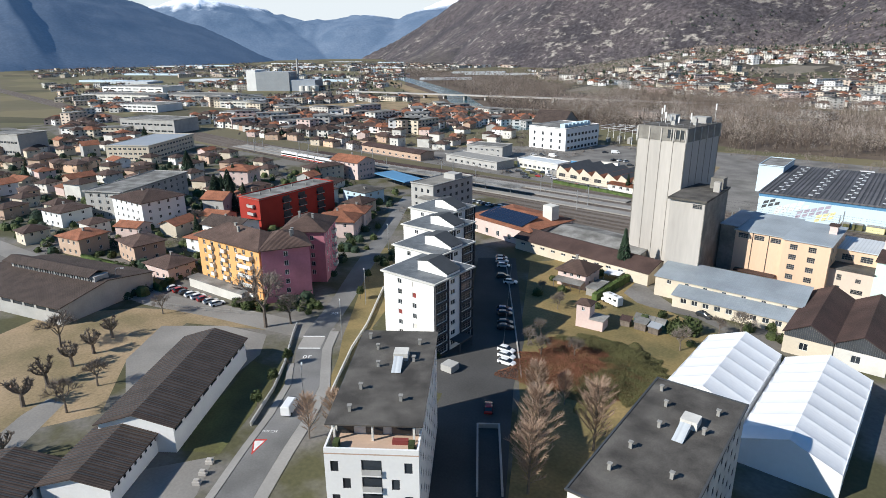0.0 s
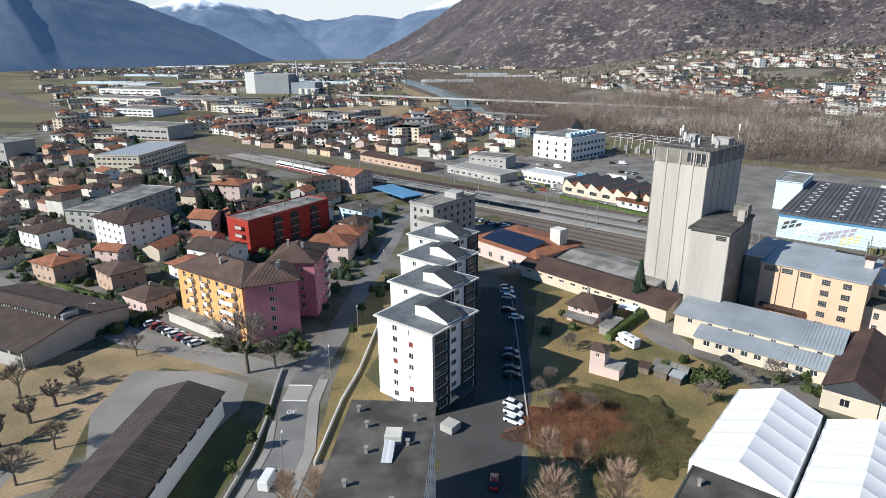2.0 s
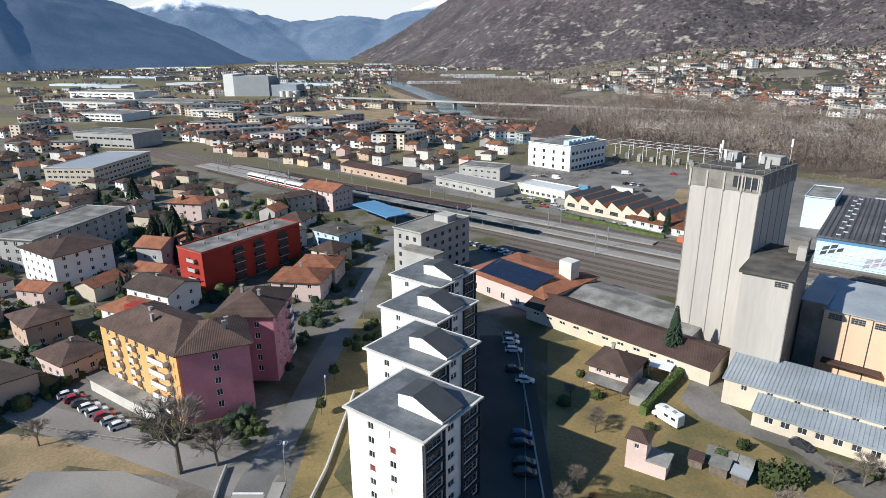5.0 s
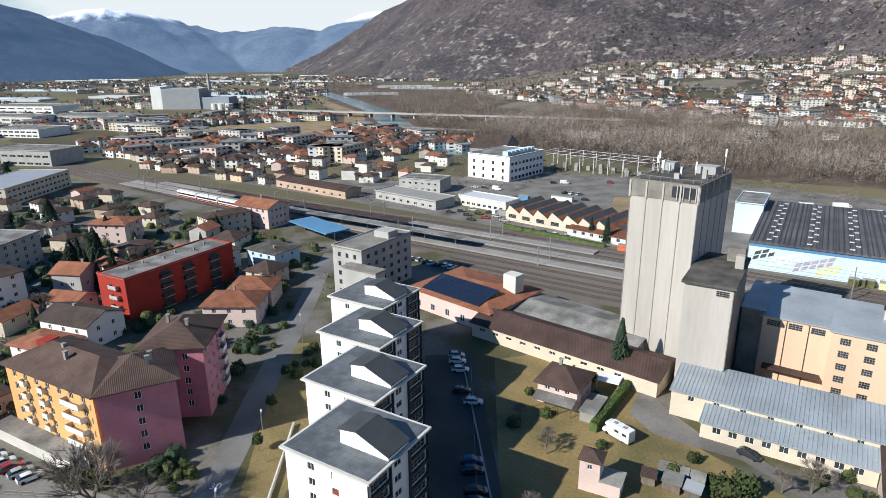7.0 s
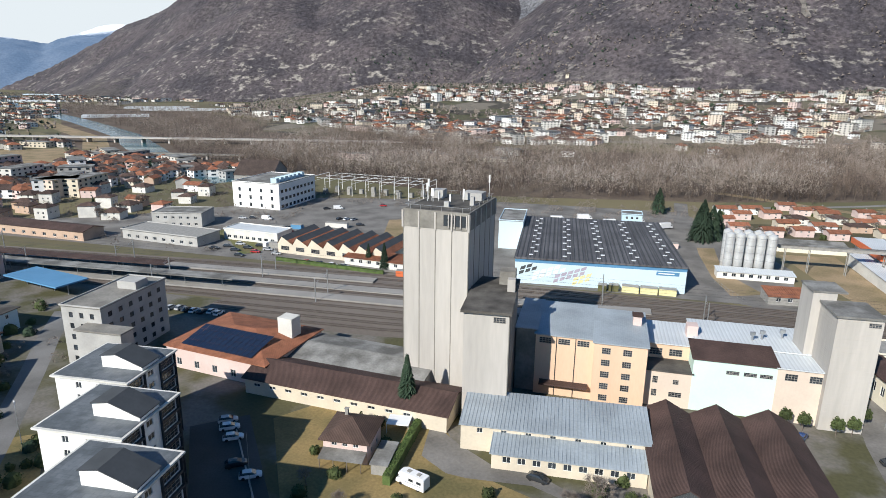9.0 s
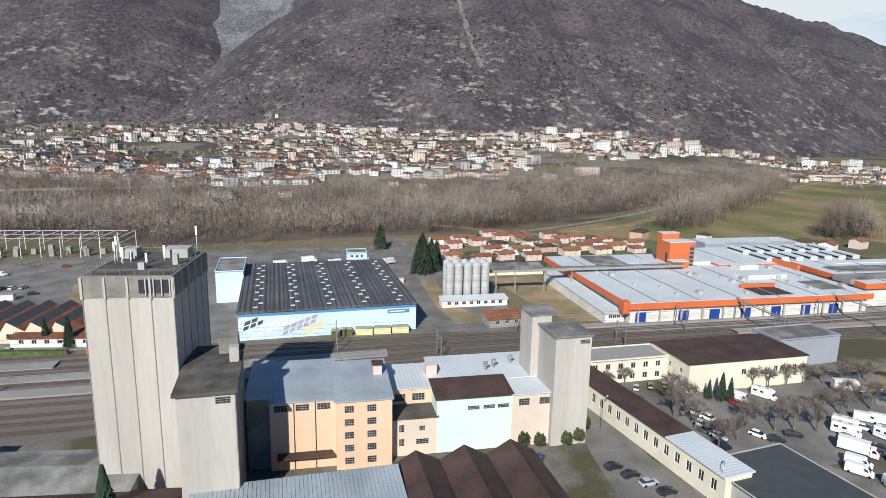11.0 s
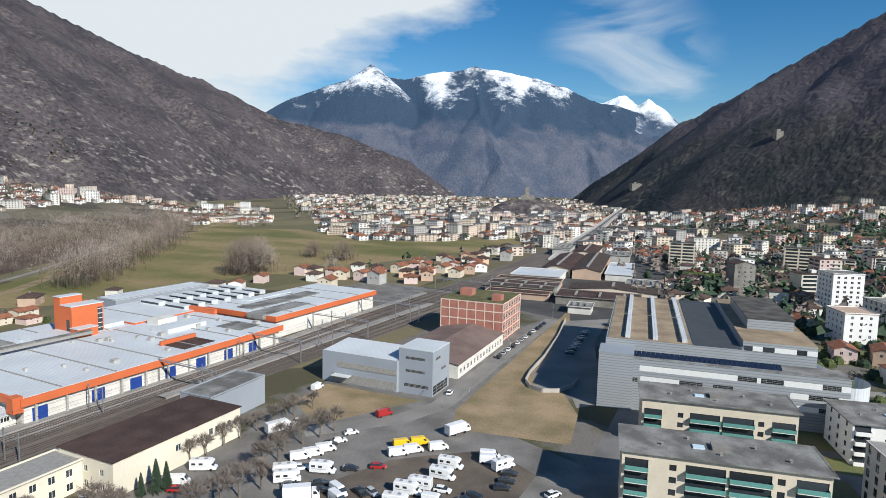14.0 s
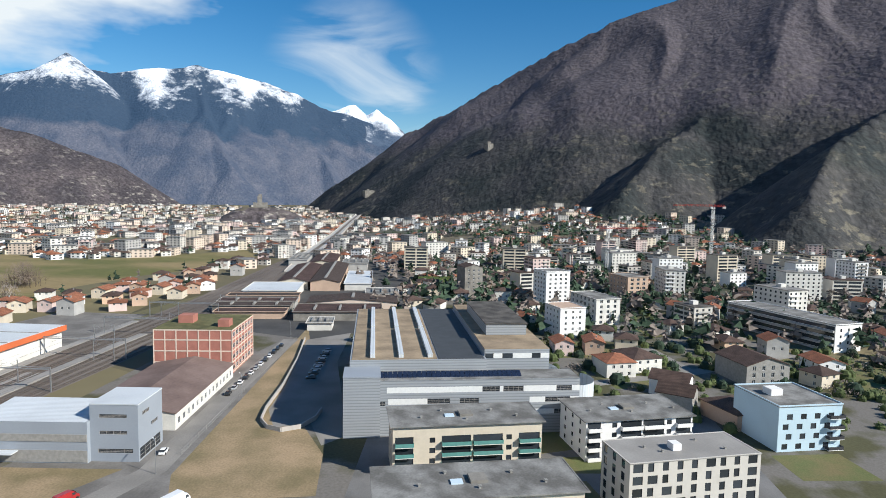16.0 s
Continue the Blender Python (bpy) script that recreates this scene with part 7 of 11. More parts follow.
for x0, x1, m_ in ((44.3, 47, "glass"), (47, 50, "frame"), (50, 53.5, "glass"), (53.5, 60, "frame"), (60, 63, "glass"), (63, 66, "frame")):
    add_box(b, "upper_band", x0, 13.9, 20.2, x1, 14.0, 21.8, m_)
add_box(b, "roof_storey", 48, 34, 23.4, 63, 80, 27.4, "steelgrey")
add_box(b, "storey_roof", 47.6, 33.6, 27.4, 63.4, 80.4, 27.7, "gravelroof")
q = Shape()
cyl = [(72 + 7 * math.sin(a), 8 - 8 * math.cos(a)) for a in np.linspace(0, 2.4, 14)]
for (xa, ya), (xb, yb) in zip(cyl, cyl[1:]):
    q.face([(xa, ya, 0), (xb, yb, 0), (xb, yb, 15), (xa, ya, 15)])
part("curved_wall", q, M["palesheet"], b, "pale curved stair wall")
q = Shape()
wave = [(70 + 3.0 * math.sin(k * 0.9), 16 + k * 6.0) for k in range(14)]
for (xa, ya), (xb, yb) in zip(wave, wave[1:]):
    q.face([(xa, ya, 11), (xb, yb, 11), (xb, yb, 13.0), (xa, ya, 13.0)])
    q.face([(66, ya, 11.5), (xa, ya, 11.5), (xb, yb, 11.5), (66, yb, 11.5)])
part("wavy_parapet", q, M["palesheet"], b, "pale wavy terrace parapet")
FOOT += [(215, 115, 62), (235, 122, 55)]
q = Shape()
rp = [(300, 180), (262, 173), (225, 168), (200, 166), (189, 164), (183, 160), (181, 155), (184, 150), (192, 147), (200, 147)]
for (xa, ya), (xb, yb) in zip(rp, rp[1:]):
    q.face([(xa, ya, 0), (xb, yb, 0), (xb, yb, 1.5), (xa, ya, 1.5)])
    q.face([(xa, ya, 1.5), (xb, yb, 1.5), (xb, yb - 0.4, 1.5), (xa, ya - 0.4, 1.5)])
    q.face([(xa, ya - 0.4, 0), (xb, yb - 0.4, 0), (xb, yb - 0.4, 1.5), (xa, ya - 0.4, 1.5)])
whole("ramp_wall", q, M["concrete"], "pale curved concrete ramp wall", "wall", kind="structure")
sheet("ramp", [(300, 179), (225, 167), (200, 165), (184, 158), (190, 148), (172, 140), (180, 134), (262, 155), (318, 160)], 0.045, M["asphalt_pale"], "sunken asphalt ramp beside the offices", "road")


# ---- eastern flats ----
def balcony_flats(cx, cy, rot, w, d, h, label, wall="cream", rail="greenglass"):
    """Flats with deep dark loggias behind glazed balcony fronts."""
    fl = int(h / 2.8)
    bays = ((0.015, 0.135), (0.32, 0.515), (0.53, 0.73), (0.84, 0.985))
    op = [(d * a, 2.8 * k + 0.3, d * c, 2.8 * k + 2.65) for a, c in bays for k in range(fl)]
    op += [(d * a, 2.8 * k + 0.9, d * a + 1.5, 2.8 * k + 2.3) for a in (0.24, 0.755) for k in range(fl)]
    e = block("apartment_block", label, "apartment block", cx, cy, rot, w, d, h, wall, "flat", "greyroof",
              {"left": op, "front": grid(w, fl, 2.8, 3, 1.2, 1.4), "back": grid(w, fl, 2.8, 3, 1.2, 1.4)}, over=0.8, parapet=0.08, style="dark", plinth="greyroof")
    for k in range(fl):
        for a, c in bays:
            balcony(e, -w / 2, d / 2 - d * (a + c) / 2, 2.8 * k + 0.3, 270, round(d * (c - a), 2), 1.2, rail, 1.0, "offwhite")
    roof_vents(e, h + 0.2, [(-3, -14), (2, -8), (-4, 0), (3, 6), (-2, 12)], 0.5)
    add_box(e, "roof_hatch", -2, -2, h + 0.2, 1.5, 1.5, h + 0.9, "concrete_dark")
    add_box(e, "skylight", -2, 3, h + 0.2, 0, 5.5, h + 0.5, "iceblue")
    return e


balcony_flats(121.8, 95.4, 11.5, 14.5, 41.5, 15.4, "cream flats with green glass balconies and a grey roof")
balcony_flats(163.7, 98.4, 11.5, 14.5, 40.0, 13.9, "pale flats with green glass balconies beside the offices")
balcony_flats(181.0, 50.5, 14, 18.5, 33, 11.5, "white flats with long white balconies", "white", "white")
fl = [(0.8 + 3.72 * i, 2.9 * k + 0.5, 0.8 + 3.72 * i + (2.5 if i in (0, 8) or (i + k) % 5 == 4 else 1.5), 2.9 * k + 2.5) for i in range(9) for k in range(5)]
e = block("apartment_block", "grey-beige flats with a regular grid of deep windows", "apartment block", 145.6, 46.0, 15, 13.5, 34, 14.2, "beige", "flat", "pavement",
      {"left": fl, "back": [(1.2 + 4.2 * i, 2.9 * k + 0.5, 2.8 + 4.2 * i, 2.9 * k + 2.5) for i in range(3) for k in range(5)]}, over=0.1, style="dark", parapet=0.1)
add_box(e, "lift_house", -2.0, 1.0, 14.4, 0.6, 3.2, 16.0, "white")
roof_vents(e, 14.4, [(1, 9), (3, -6), (-3, -10), (-2, 6)], 0.5)
e = block("apartment_block", "pale blue flats with scattered square windows", "apartment block", 192.0, -2.0, 12, 21, 21, 13.6, "lightblue", "flat", "greyroof",
          {"left": [(1.5 + 4.6 * i + (k % 2) * 1.2, 3.0 * k + 0.7, 3.4 + 4.6 * i + (k % 2) * 1.2, 3.0 * k + 2.4) for i in range(4) for k in range(4)], "front": grid(21, 4, 3.2, 3, 1.6, 1.6), "back": []}, over=0.2, style="dark")
for k in range(4):
    balcony(e, -10.5, -8.0, 3.2 * k + 0.4, 270, 5.0, 1.6, "darkmetal", 1.0, "white")
add_box(e, "lift_house", -1, 2, 13.8, 3, 6, 15.8, "white")
block("house", "brown-grey gabled house with tall windows", "house", 256, -20, 12, 21, 19, 8.6, "skin", "gable", "browntile", {"left": grid(19, 3, 2.8, 4, 1.4, 1.8), "front": grid(21, 3, 2.8, 4, 1.4, 1.6)}, rise=3, over=0.6)
e = block("apartment_block", "long white slab of flats with dark balcony rows", "apartment block", 340, -77, 22, 69, 18, 13.8, "white", "flat", "greyroof", {"left": grid(18, 4, 3.2, 3, 1.2, 1.4), "front": grid(69, 4, 3.2, 2, 1, 1)[0:0]}, over=0.3, style="dark")
for k in range(4):
    # each storey's balcony shade is a flat dark sheet on the wall
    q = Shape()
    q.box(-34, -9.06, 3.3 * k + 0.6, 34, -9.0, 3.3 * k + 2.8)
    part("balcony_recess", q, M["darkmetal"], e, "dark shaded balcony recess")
    q = Shape()
    q.box(-34.2, 9.0, 3.3 * k + 0.3, 34.2, 10.4, 3.3 * k + 1.2)
    part("balcony_front", q, M["greywall"], e)
    q = Shape()
    q.box(-34, 9.0, 3.3 * k + 1.4, 34, 9.06, 3.3 * k + 3.2)
    part("window_row", q, M["glass"], e)
block("apartment_block", "white point block with small square windows", "apartment block", 331, 46, 20, 18, 15, 15.6, "white", "flat", "salmon", {"left": grid(15, 5, 3, 3, 1.2, 1.4), "back": grid(18, 5, 3, 4, 1.2, 1.4), "front": grid(18, 5, 3, 4, 1.2, 1.4)}, over=0.3)
block("house", "dark-roofed house with a pale front", "house", 268, 24, 20, 17, 14, 6.2, "offwhite", "hip", "browntile", {"left": grid(14, 2, 3, 3, 1.2, 1.4)}, rise=2.4)
block("house", "white house with an orange tiled roof", "house", 258, 36, 14, 14, 13, 6.4, "offwhite", "hip", "redtile", {"left": grid(13, 2, 3, 3, 1.2, 1.4)}, rise=2.2)
block("house", "white gabled house with a brown roof", "house", 233, 20, 60, 14, 10, 6.0, "white", "gable", "browntile", {"front": grid(14, 2, 3, 3, 1.2, 1.4)}, rise=2.6)
block("house", "grey house with red shutters", "house", 214, 24, 60, 12, 10, 7.0, "skin", "gable", "browntile", {"left": grid(10, 2, 3, 2, 1.2, 1.4)}, rise=2.8, style="shutter")
block("house", "salmon house with a broad brown hip roof", "house", 205, 8, 20, 17, 13, 5.4, "salmon", "hip", "browntile", {"left": grid(13, 2, 2.6, 3, 1.2, 1.3)}, rise=2.0)
e = block("tower_block", "brown point block with one yellow wall", "apartment block", 452, 98, 22, 16, 14, 22, "concrete_dark", "gable", "browntile", {"left": grid(14, 7, 3, 3, 1.2, 1.4)}, rise=2, over=0.4)
add_box(e, "yellow_wall", -7.6, -7.12, 0.3, 7.6, -6.98, 21.6, "yellow")
block("apartment_block", "white tower with blue-grey window bands", "apartment block", 420, 42, 22, 18, 18, 24, "white", "flat", "greyroof", {"left": grid(18, 8, 2.9, 4, 1.6, 1.5), "back": grid(18, 8, 2.9, 4, 1.6, 1.5)}, over=0.2)
block("apartment_block", "grey-white flats with recessed balconies", "apartment block", 372, 22, 20, 30, 16, 15, "offwhite", "flat", "greyroof", {"left": grid(16, 5, 3, 3, 1.8, 1.8), "back": grid(30, 5, 3, 6, 1.8, 1.8)}, over=0.3)
block("apartment_block", "tan and white flats with stacked balconies", "apartment block", 468, -22, 22, 24, 18, 16, "salmon", "flat", "greyroof", {"left": grid(18, 5, 3.1, 3, 2.6, 1.9), "back": grid(24, 5, 3.1, 5, 1.4, 1.5)}, over=0.3)
# far rail sheds: low flat roofs across the yard, long gabled halls behind them
for k, (x, y, w, d, h, wall_, roof_, form) in enumerate((
        (352, 226, 12, 40, 4.0, "salmon", "rustroof", "flat"), (369, 231, 13, 46, 4.6, "concrete_dark", "brownroof", "flat"), (387, 234, 14, 48, 4.2, "greywall", "rustroof", "flat"),
        (404, 236, 12, 46, 4.8, "salmon", "brownroof", "flat"), (361, 176, 26, 50, 5.0, "concrete_dark", "rustroof", "flat"), (391, 173, 24, 56, 5.4, "peach_pale", "brownroof", "gable"),
        (432, 238, 40, 36, 6.0, "offwhite", "palesheet", "flat"), (512, 240, 112, 22, 6.5, "cream", "rustroof", "gable"), (516, 216, 124, 22, 7.0, "salmon", "brownroof", "gable"),
        (500, 189, 78, 20, 5.0, "offwhite", "palesheet", "flat"), (620, 246, 84, 24, 7.0, "cream", "rustroof", "gable"), (604, 212, 40, 24, 6.5, "greywall", "greyroof", "flat"),
        (329, 179, 15, 13, 4.0, "offwhite", "greyroof", "flat"), (430, 160, 30, 22, 5.0, "offwhite", "greyroof", "flat"), (640, 276, 70, 18, 6.5, "greywall", "greyroof", "flat"))):
    e = block("rail_shed", ("long low %s-roofed railway hall" if form == "gable" else "low flat %s-roofed railway shed") % ("pale" if roof_ == "palesheet" else "grey" if roof_ == "greyroof" else "brown"), "shed", x, y, 8.5, w, d, h, wall_, form, roof_, {}, rise=2.4, over=0.8, group="railway sheds")
    if form == "gable":
        add_box(e, "roof_light", -w / 2 + 4, -0.9, h + 2.3, w / 2 - 4, 0.9, h + 3.1, "skin", "long ridge roof light")
    elif w > 12 and roof_ != "palesheet":
        for q in range(3):
            add_box(e, "roof_light", -w / 4, -d / 2 + d * (q + 0.6) / 3.4, h + 0.2, w / 4, -d / 2 + d * (q + 0.6) / 3.4 + 1.2, h + 1.1, "skin", "low roof light")


# tower cranes
def crane(x, y, h, jib, rot, label):
    e = thing("tower_crane", x, y, 0, rot, label, "crane", "tower cranes")
    s = Shape()
    n = int(h / 3)
    for k in range(n):
        z0, z1 = h * k / n, h * (k + 1) / n
        for a, b2 in (((-1, -1), (1, -1)), ((1, -1), (1, 1)), ((1, 1), (-1, 1)), ((-1, 1), (-1, -1))):
            s.tube((*a, z0), (*a, z1), 0.13, 0.13, 4)
            s.tube((*a, z0), (*b2, z1), 0.08, 0.08, 3)
    part("mast", s, M["frame"], e, "white lattice mast")
    s = Shape()
    for k in range(int((jib + 12) / 3)):
        x0 = -12 + k * 3
        for y0 in (-0.7, 0.7):
            s.tube((x0, y0, h), (x0 + 3, y0, h), 0.12, 0.12, 4)
            s.tube((x0, y0, h), (x0 + 1.5, 0, h + 1.5), 0.08, 0.08, 3)
            s.tube((x0 + 1.5, 0, h + 1.5), (x0 + 3, y0, h), 0.08, 0.08, 3)
        s.tube((x0 + 1.5, 0, h + 1.5), (x0 + 4.5, 0, h + 1.5), 0.1, 0.1, 4)
    part("jib", s, M["red"], e, "red lattice jib")
    add_box(e, "cab", 0.8, -1.2, h - 2.5, 2.4, 0.6, h - 0.3, "frame")
    add_box(e, "counterweight", -12, -0.9, h - 2.0, -9, 0.9, h, "greywall")


crane(603, -134, 68, 40, 96, "red and white tower crane over the roofs")
crane(553, -24, 47, 46, 280, "white lattice tower crane with a long red jib")

# ---- railway ----
def follow(pts, x):
    xs = [p[0] for p in pts]
    return float(np.interp(x, xs, [p[1] for p in pts]))


N_line = TR_N[::-1]
rails, sleepers = Shape(), Shape()
TRACKS = [0.06, 0.17, 0.30, 0.40, 0.56, 0.66, 0.80, 0.91]
xs = [-1400, -1000, -700, -560, -440, -350, -270, -185, -100, -50, 0, 75, 150, 205, 260, 330, 400, 500, 650, 800, 1100, 1600]
for k, u in enumerate(TRACKS):
    line = [(x, follow(TR_S, x) * (1 - u) + follow(N_line, x) * u) for x in xs]
    t = thing("railway_track", 0, 0, 0, 0, "rusty railway track on brown ballast", "railway track", "station tracks")
    for off in (-0.72, 0.72):
        r = Shape()
        for (xa, ya), (xb, yb) in zip(line, line[1:]):
            r.face([(xa, ya + off - 0.09, 0.26), (xb, yb + off - 0.09, 0.26), (xb, yb + off + 0.09, 0.26), (xa, ya + off + 0.09, 0.26)])
            r.face([(xa, ya + off - 0.09, 0.08), (xb, yb + off - 0.09, 0.08), (xb, yb + off - 0.09, 0.26), (xa, ya + off - 0.09, 0.26)])
        part("rail", r, M["rail"], t)
    q = Shape()
    for i in range(1000):
        x = -400 + i * 0.75
        y = follow(line, x)
        q.box(x - 0.13, y - 1.3, 0.04, x + 0.13, y + 1.3, 0.14)
    part("sleeper", q, M["sleeper"], t, kind="stuff")


sheet("siding_bed", [(x, follow(TR_S, x) - 18) for x in (-165, -100, -60)] + [(-40, 225), (40, 236), (60, 248)] + [(x, follow(TR_S, x) + 0.5) for x in (40, 0, -60, -100, -165)], 0.036, M["ballast"], "brown ballast of the goods sidings", "railway")
for off_, xa_, xb_ in ((3.6, -165, 52), (8.2, -160, 38), (13.0, -150, -50)):
    t = thing("railway_track", 0, 0, 0, 0, "rusty siding track behind the goods sheds", "railway track", "siding tracks")
    line = [(x, follow(TR_S, x) - off_) for x in range(xa_, xb_ + 1, 8)]
    for off in (-0.72, 0.72):
        r = Shape()
        for (xa, ya), (xb, yb) in zip(line, line[1:]):
            r.face([(xa, ya + off - 0.09, 0.26), (xb, yb + off - 0.09, 0.26), (xb, yb + off + 0.09, 0.26), (xa, ya + off + 0.09, 0.26)])
            r.face([(xa, ya + off - 0.09, 0.08), (xb, yb + off - 0.09, 0.08), (xb, yb + off - 0.09, 0.26), (xa, ya + off - 0.09, 0.26)])
        part("rail", r, M["rail"], t)
    q = Shape()
    for i in range(int((xb_ - xa_) / 0.75)):
        x = xa_ + i * 0.75
        y = follow(line, x)
        q.box(x - 0.13, y - 1.3, 0.04, x + 0.13, y + 1.3, 0.14)
    part("sleeper", q, M["sleeper"], t, kind="stuff")


def strip_box(x0, x1, u, wdt, z0, z1, step=40):
    s = Shape()
    n = max(int((x1 - x0) / step), 1)
    pts = [(x0 + (x1 - x0) * i / n) for i in range(n + 1)]
    ln = [(x, follow(TR_S, x) * (1 - u) + follow(N_line, x) * u) for x in pts]
    for (xa, ya), (xb, yb) in zip(ln, ln[1:]):
        s.face([(xa, ya - wdt / 2, z1), (xb, yb - wdt / 2, z1), (xb, yb + wdt / 2, z1), (xa, ya + wdt / 2, z1)])
        s.face([(xa, ya - wdt / 2, z0), (xb, yb - wdt / 2, z0), (xb, yb - wdt / 2, z1), (xa, ya - wdt / 2, z1)])
        s.face([(xb, yb + wdt / 2, z0), (xa, ya + wdt / 2, z0), (xa, ya + wdt / 2, z1), (xb, yb + wdt / 2, z1)])
    return s


for x0, x1, u in ((-420, -60, 0.235), (-420, -20, 0.48), (-400, -120, 0.73)):
    whole("platform", strip_box(x0, x1, u, 5.2, 0.04, 0.6), M["pavement"], "long pale station platform", "platform", kind="structure")
for x0, x1, u, label in ((-300, -165, 0.235, "long grey platform canopy on slim posts"), (-330, -200, 0.48, "long brown-roofed platform canopy on posts")):
    e = thing("platform_canopy", 0, 0, 0, 0, label, "canopy")
    part("roof", strip_box(x0, x1, u, 6.0, 4.3, 4.6), M["greyroof" if u < 0.3 else "rustroof"], e)
    for i in range(9):
        x = x0 + 6 + (x1 - x0 - 12) * i / 8
        y = follow(TR_S, x) * (1 - u) + follow(N_line, x) * u
        q = Shape()
        q.tube((x, y, 0.6), (x, y, 4.4), 0.15, 0.15, 6)
        part("post", q, M["steel"], e)
e = thing("bus_canopy", -230, 225.5, 0, -12, "blue-grey flat canopy before the station", "canopy")
add_box(e, "roof", -15, -6, 4.4, 15, 6, 4.9, "bluestripe")
for x in (-12, -4, 4, 12):
    q = Shape()
    q.tube((x, 0, 0), (x, 0, 4.4), 0.2, 0.2, 6)
    part("post", q, M["steel"], e)
# commuter train at the platform
tr = thing("passenger_train", 0, 0, 0, 0, "white and red commuter train at the platform", "train")
for k in range(4):
    x0, x1 = -355 + k * 19, -337 + k * 19
    u = 0.17
    y = lambda x: follow(TR_S, x) * (1 - u) + follow(N_line, x) * u
    ang = math.degrees(math.atan2(y(x1) - y(x0), x1 - x0))
    q = Shape()
    q.box(-9, -1.4, 0.7, 9, 1.4, 3.6)
    q.box(-8.8, -1.2, 3.6, 8.8, 1.2, 3.95)
    c = part("carriage", q, M["frame"], tr, at=pose((x0 + x1) / 2, y((x0 + x1) / 2), 0, 0, 0, ang))
    q = Shape()
    q.box(-8.6, -1.43, 2.0, 8.6, 1.43, 2.9)
    part("window_band", q, M["glass"], c)
    q = Shape()
    q.box(-9.02, -1.42, 0.8, 9.02, 1.42, 1.5)
    part("red_band", q, M["red"], c)

# overhead-line masts
mast = thing("catenary_mast", 0, 0, 0, 0, "grey steel overhead-line mast with bracket", "mast", "overhead-line masts")
q = Shape()
q.box(-0.14, -0.14, 0, 0.14, 0.14, 8.6)
part("post", q, M["steel"], mast)
q = Shape()
q.tube((0, 0, 7.4), (0, 3.0, 7.0), 0.05, 0.05, 4)
q.tube((0, 0, 6.2), (0, 3.0, 7.0), 0.05, 0.05, 4)
q.tube((0, 0, 8.4), (0, 3.0, 7.1), 0.03, 0.03, 4)
part("bracket", q, M["steel"], mast)
spots = []
for i in range(26):
    x = -420 + i * 32
    for u, fl_ in ((0.115, 0), (0.35, 180), (0.61, 0), (0.855, 180)):
        if (i + int(u * 10)) % 2 == 0:
            spots.append((x, follow(TR_S, x) * (1 - u) + follow(N_line, x) * u, fl_))
for x in (120, 165, 210, 255, 300, 345):
    e = thing("portal_gantry", x, 0, 0, 0, "grey steel portal gantry spanning the tracks", "gantry", "portal gantries")
    ya, yb = follow(TR_S, x) + 1, follow(N_line, x) - 1
    for y in (ya, yb):
        q = Shape()
        q.box(-0.2, y - 0.2, 0, 0.2, y + 0.2, 9.2)
        part("post", q, M["steel"], e)
    q = Shape()
    q.box(-0.22, ya, 8.2, 0.22, yb, 8.6)
    q.box(-0.15, ya, 9.0, 0.15, yb, 9.15)
    part("beam", q, M["steel"], e)
for x0, x1, u, w_ in ((50, 330, 0.985, 4.0), (110, 300, 0.48, 4.4)):
    whole("platform", strip_box(x0, x1, u, w_, 0.04, 0.7), M["pavement"], "long pale loading platform beside the tracks", "platform", kind="structure")
mast.matrix_basis = pose(spots[0][0], spots[0][1], 0, 0, 0, spots[0][2])
for x, y, a in spots[1:]:
    copy_thing(mast, pose(x, y, 0, 0, 0, a))
for k, u in enumerate(TRACKS):
    q = Shape()
    q.path([(x, follow(TR_S, x) * (1 - u) + follow(N_line, x) * u, 6.4) for x in range(-420, 421, 21)], 0.03)
    whole("contact_wire", q, M["darkmetal"], "thin dark overhead contact wire", "wire", "overhead wires")
e = thing("substation", -185, 440, 0, -5, "outdoor substation of pale steel gantries", "substation")
for i in range(9):
    q = Shape()
    x = -40 + i * 10
    for y in (-12, 12):
        q.tube((x, y, 0), (x, y, 11), 0.25, 0.18, 4)
    q.tube((x, -12, 11), (x, 12, 11), 0.2, 0.2, 4)
    q.tube((x, -12, 8), (x, 12, 8), 0.12, 0.12, 4)
    part("gantry", q, M["frame"], e)
for y in (-12, 0, 12):
    q = Shape()
    q.tube((-36, y, 10.8), (36, y, 10.8), 0.12, 0.12, 4)
    part("busbar", q, M["frame"], e)
for i in range(12):
    add_box(e, "transformer", -34 + i * 6, -8 + (i % 3) * 6, 0, -31.5 + i * 6, -5.5 + (i % 3) * 6, 3 + (i % 2), "skin")

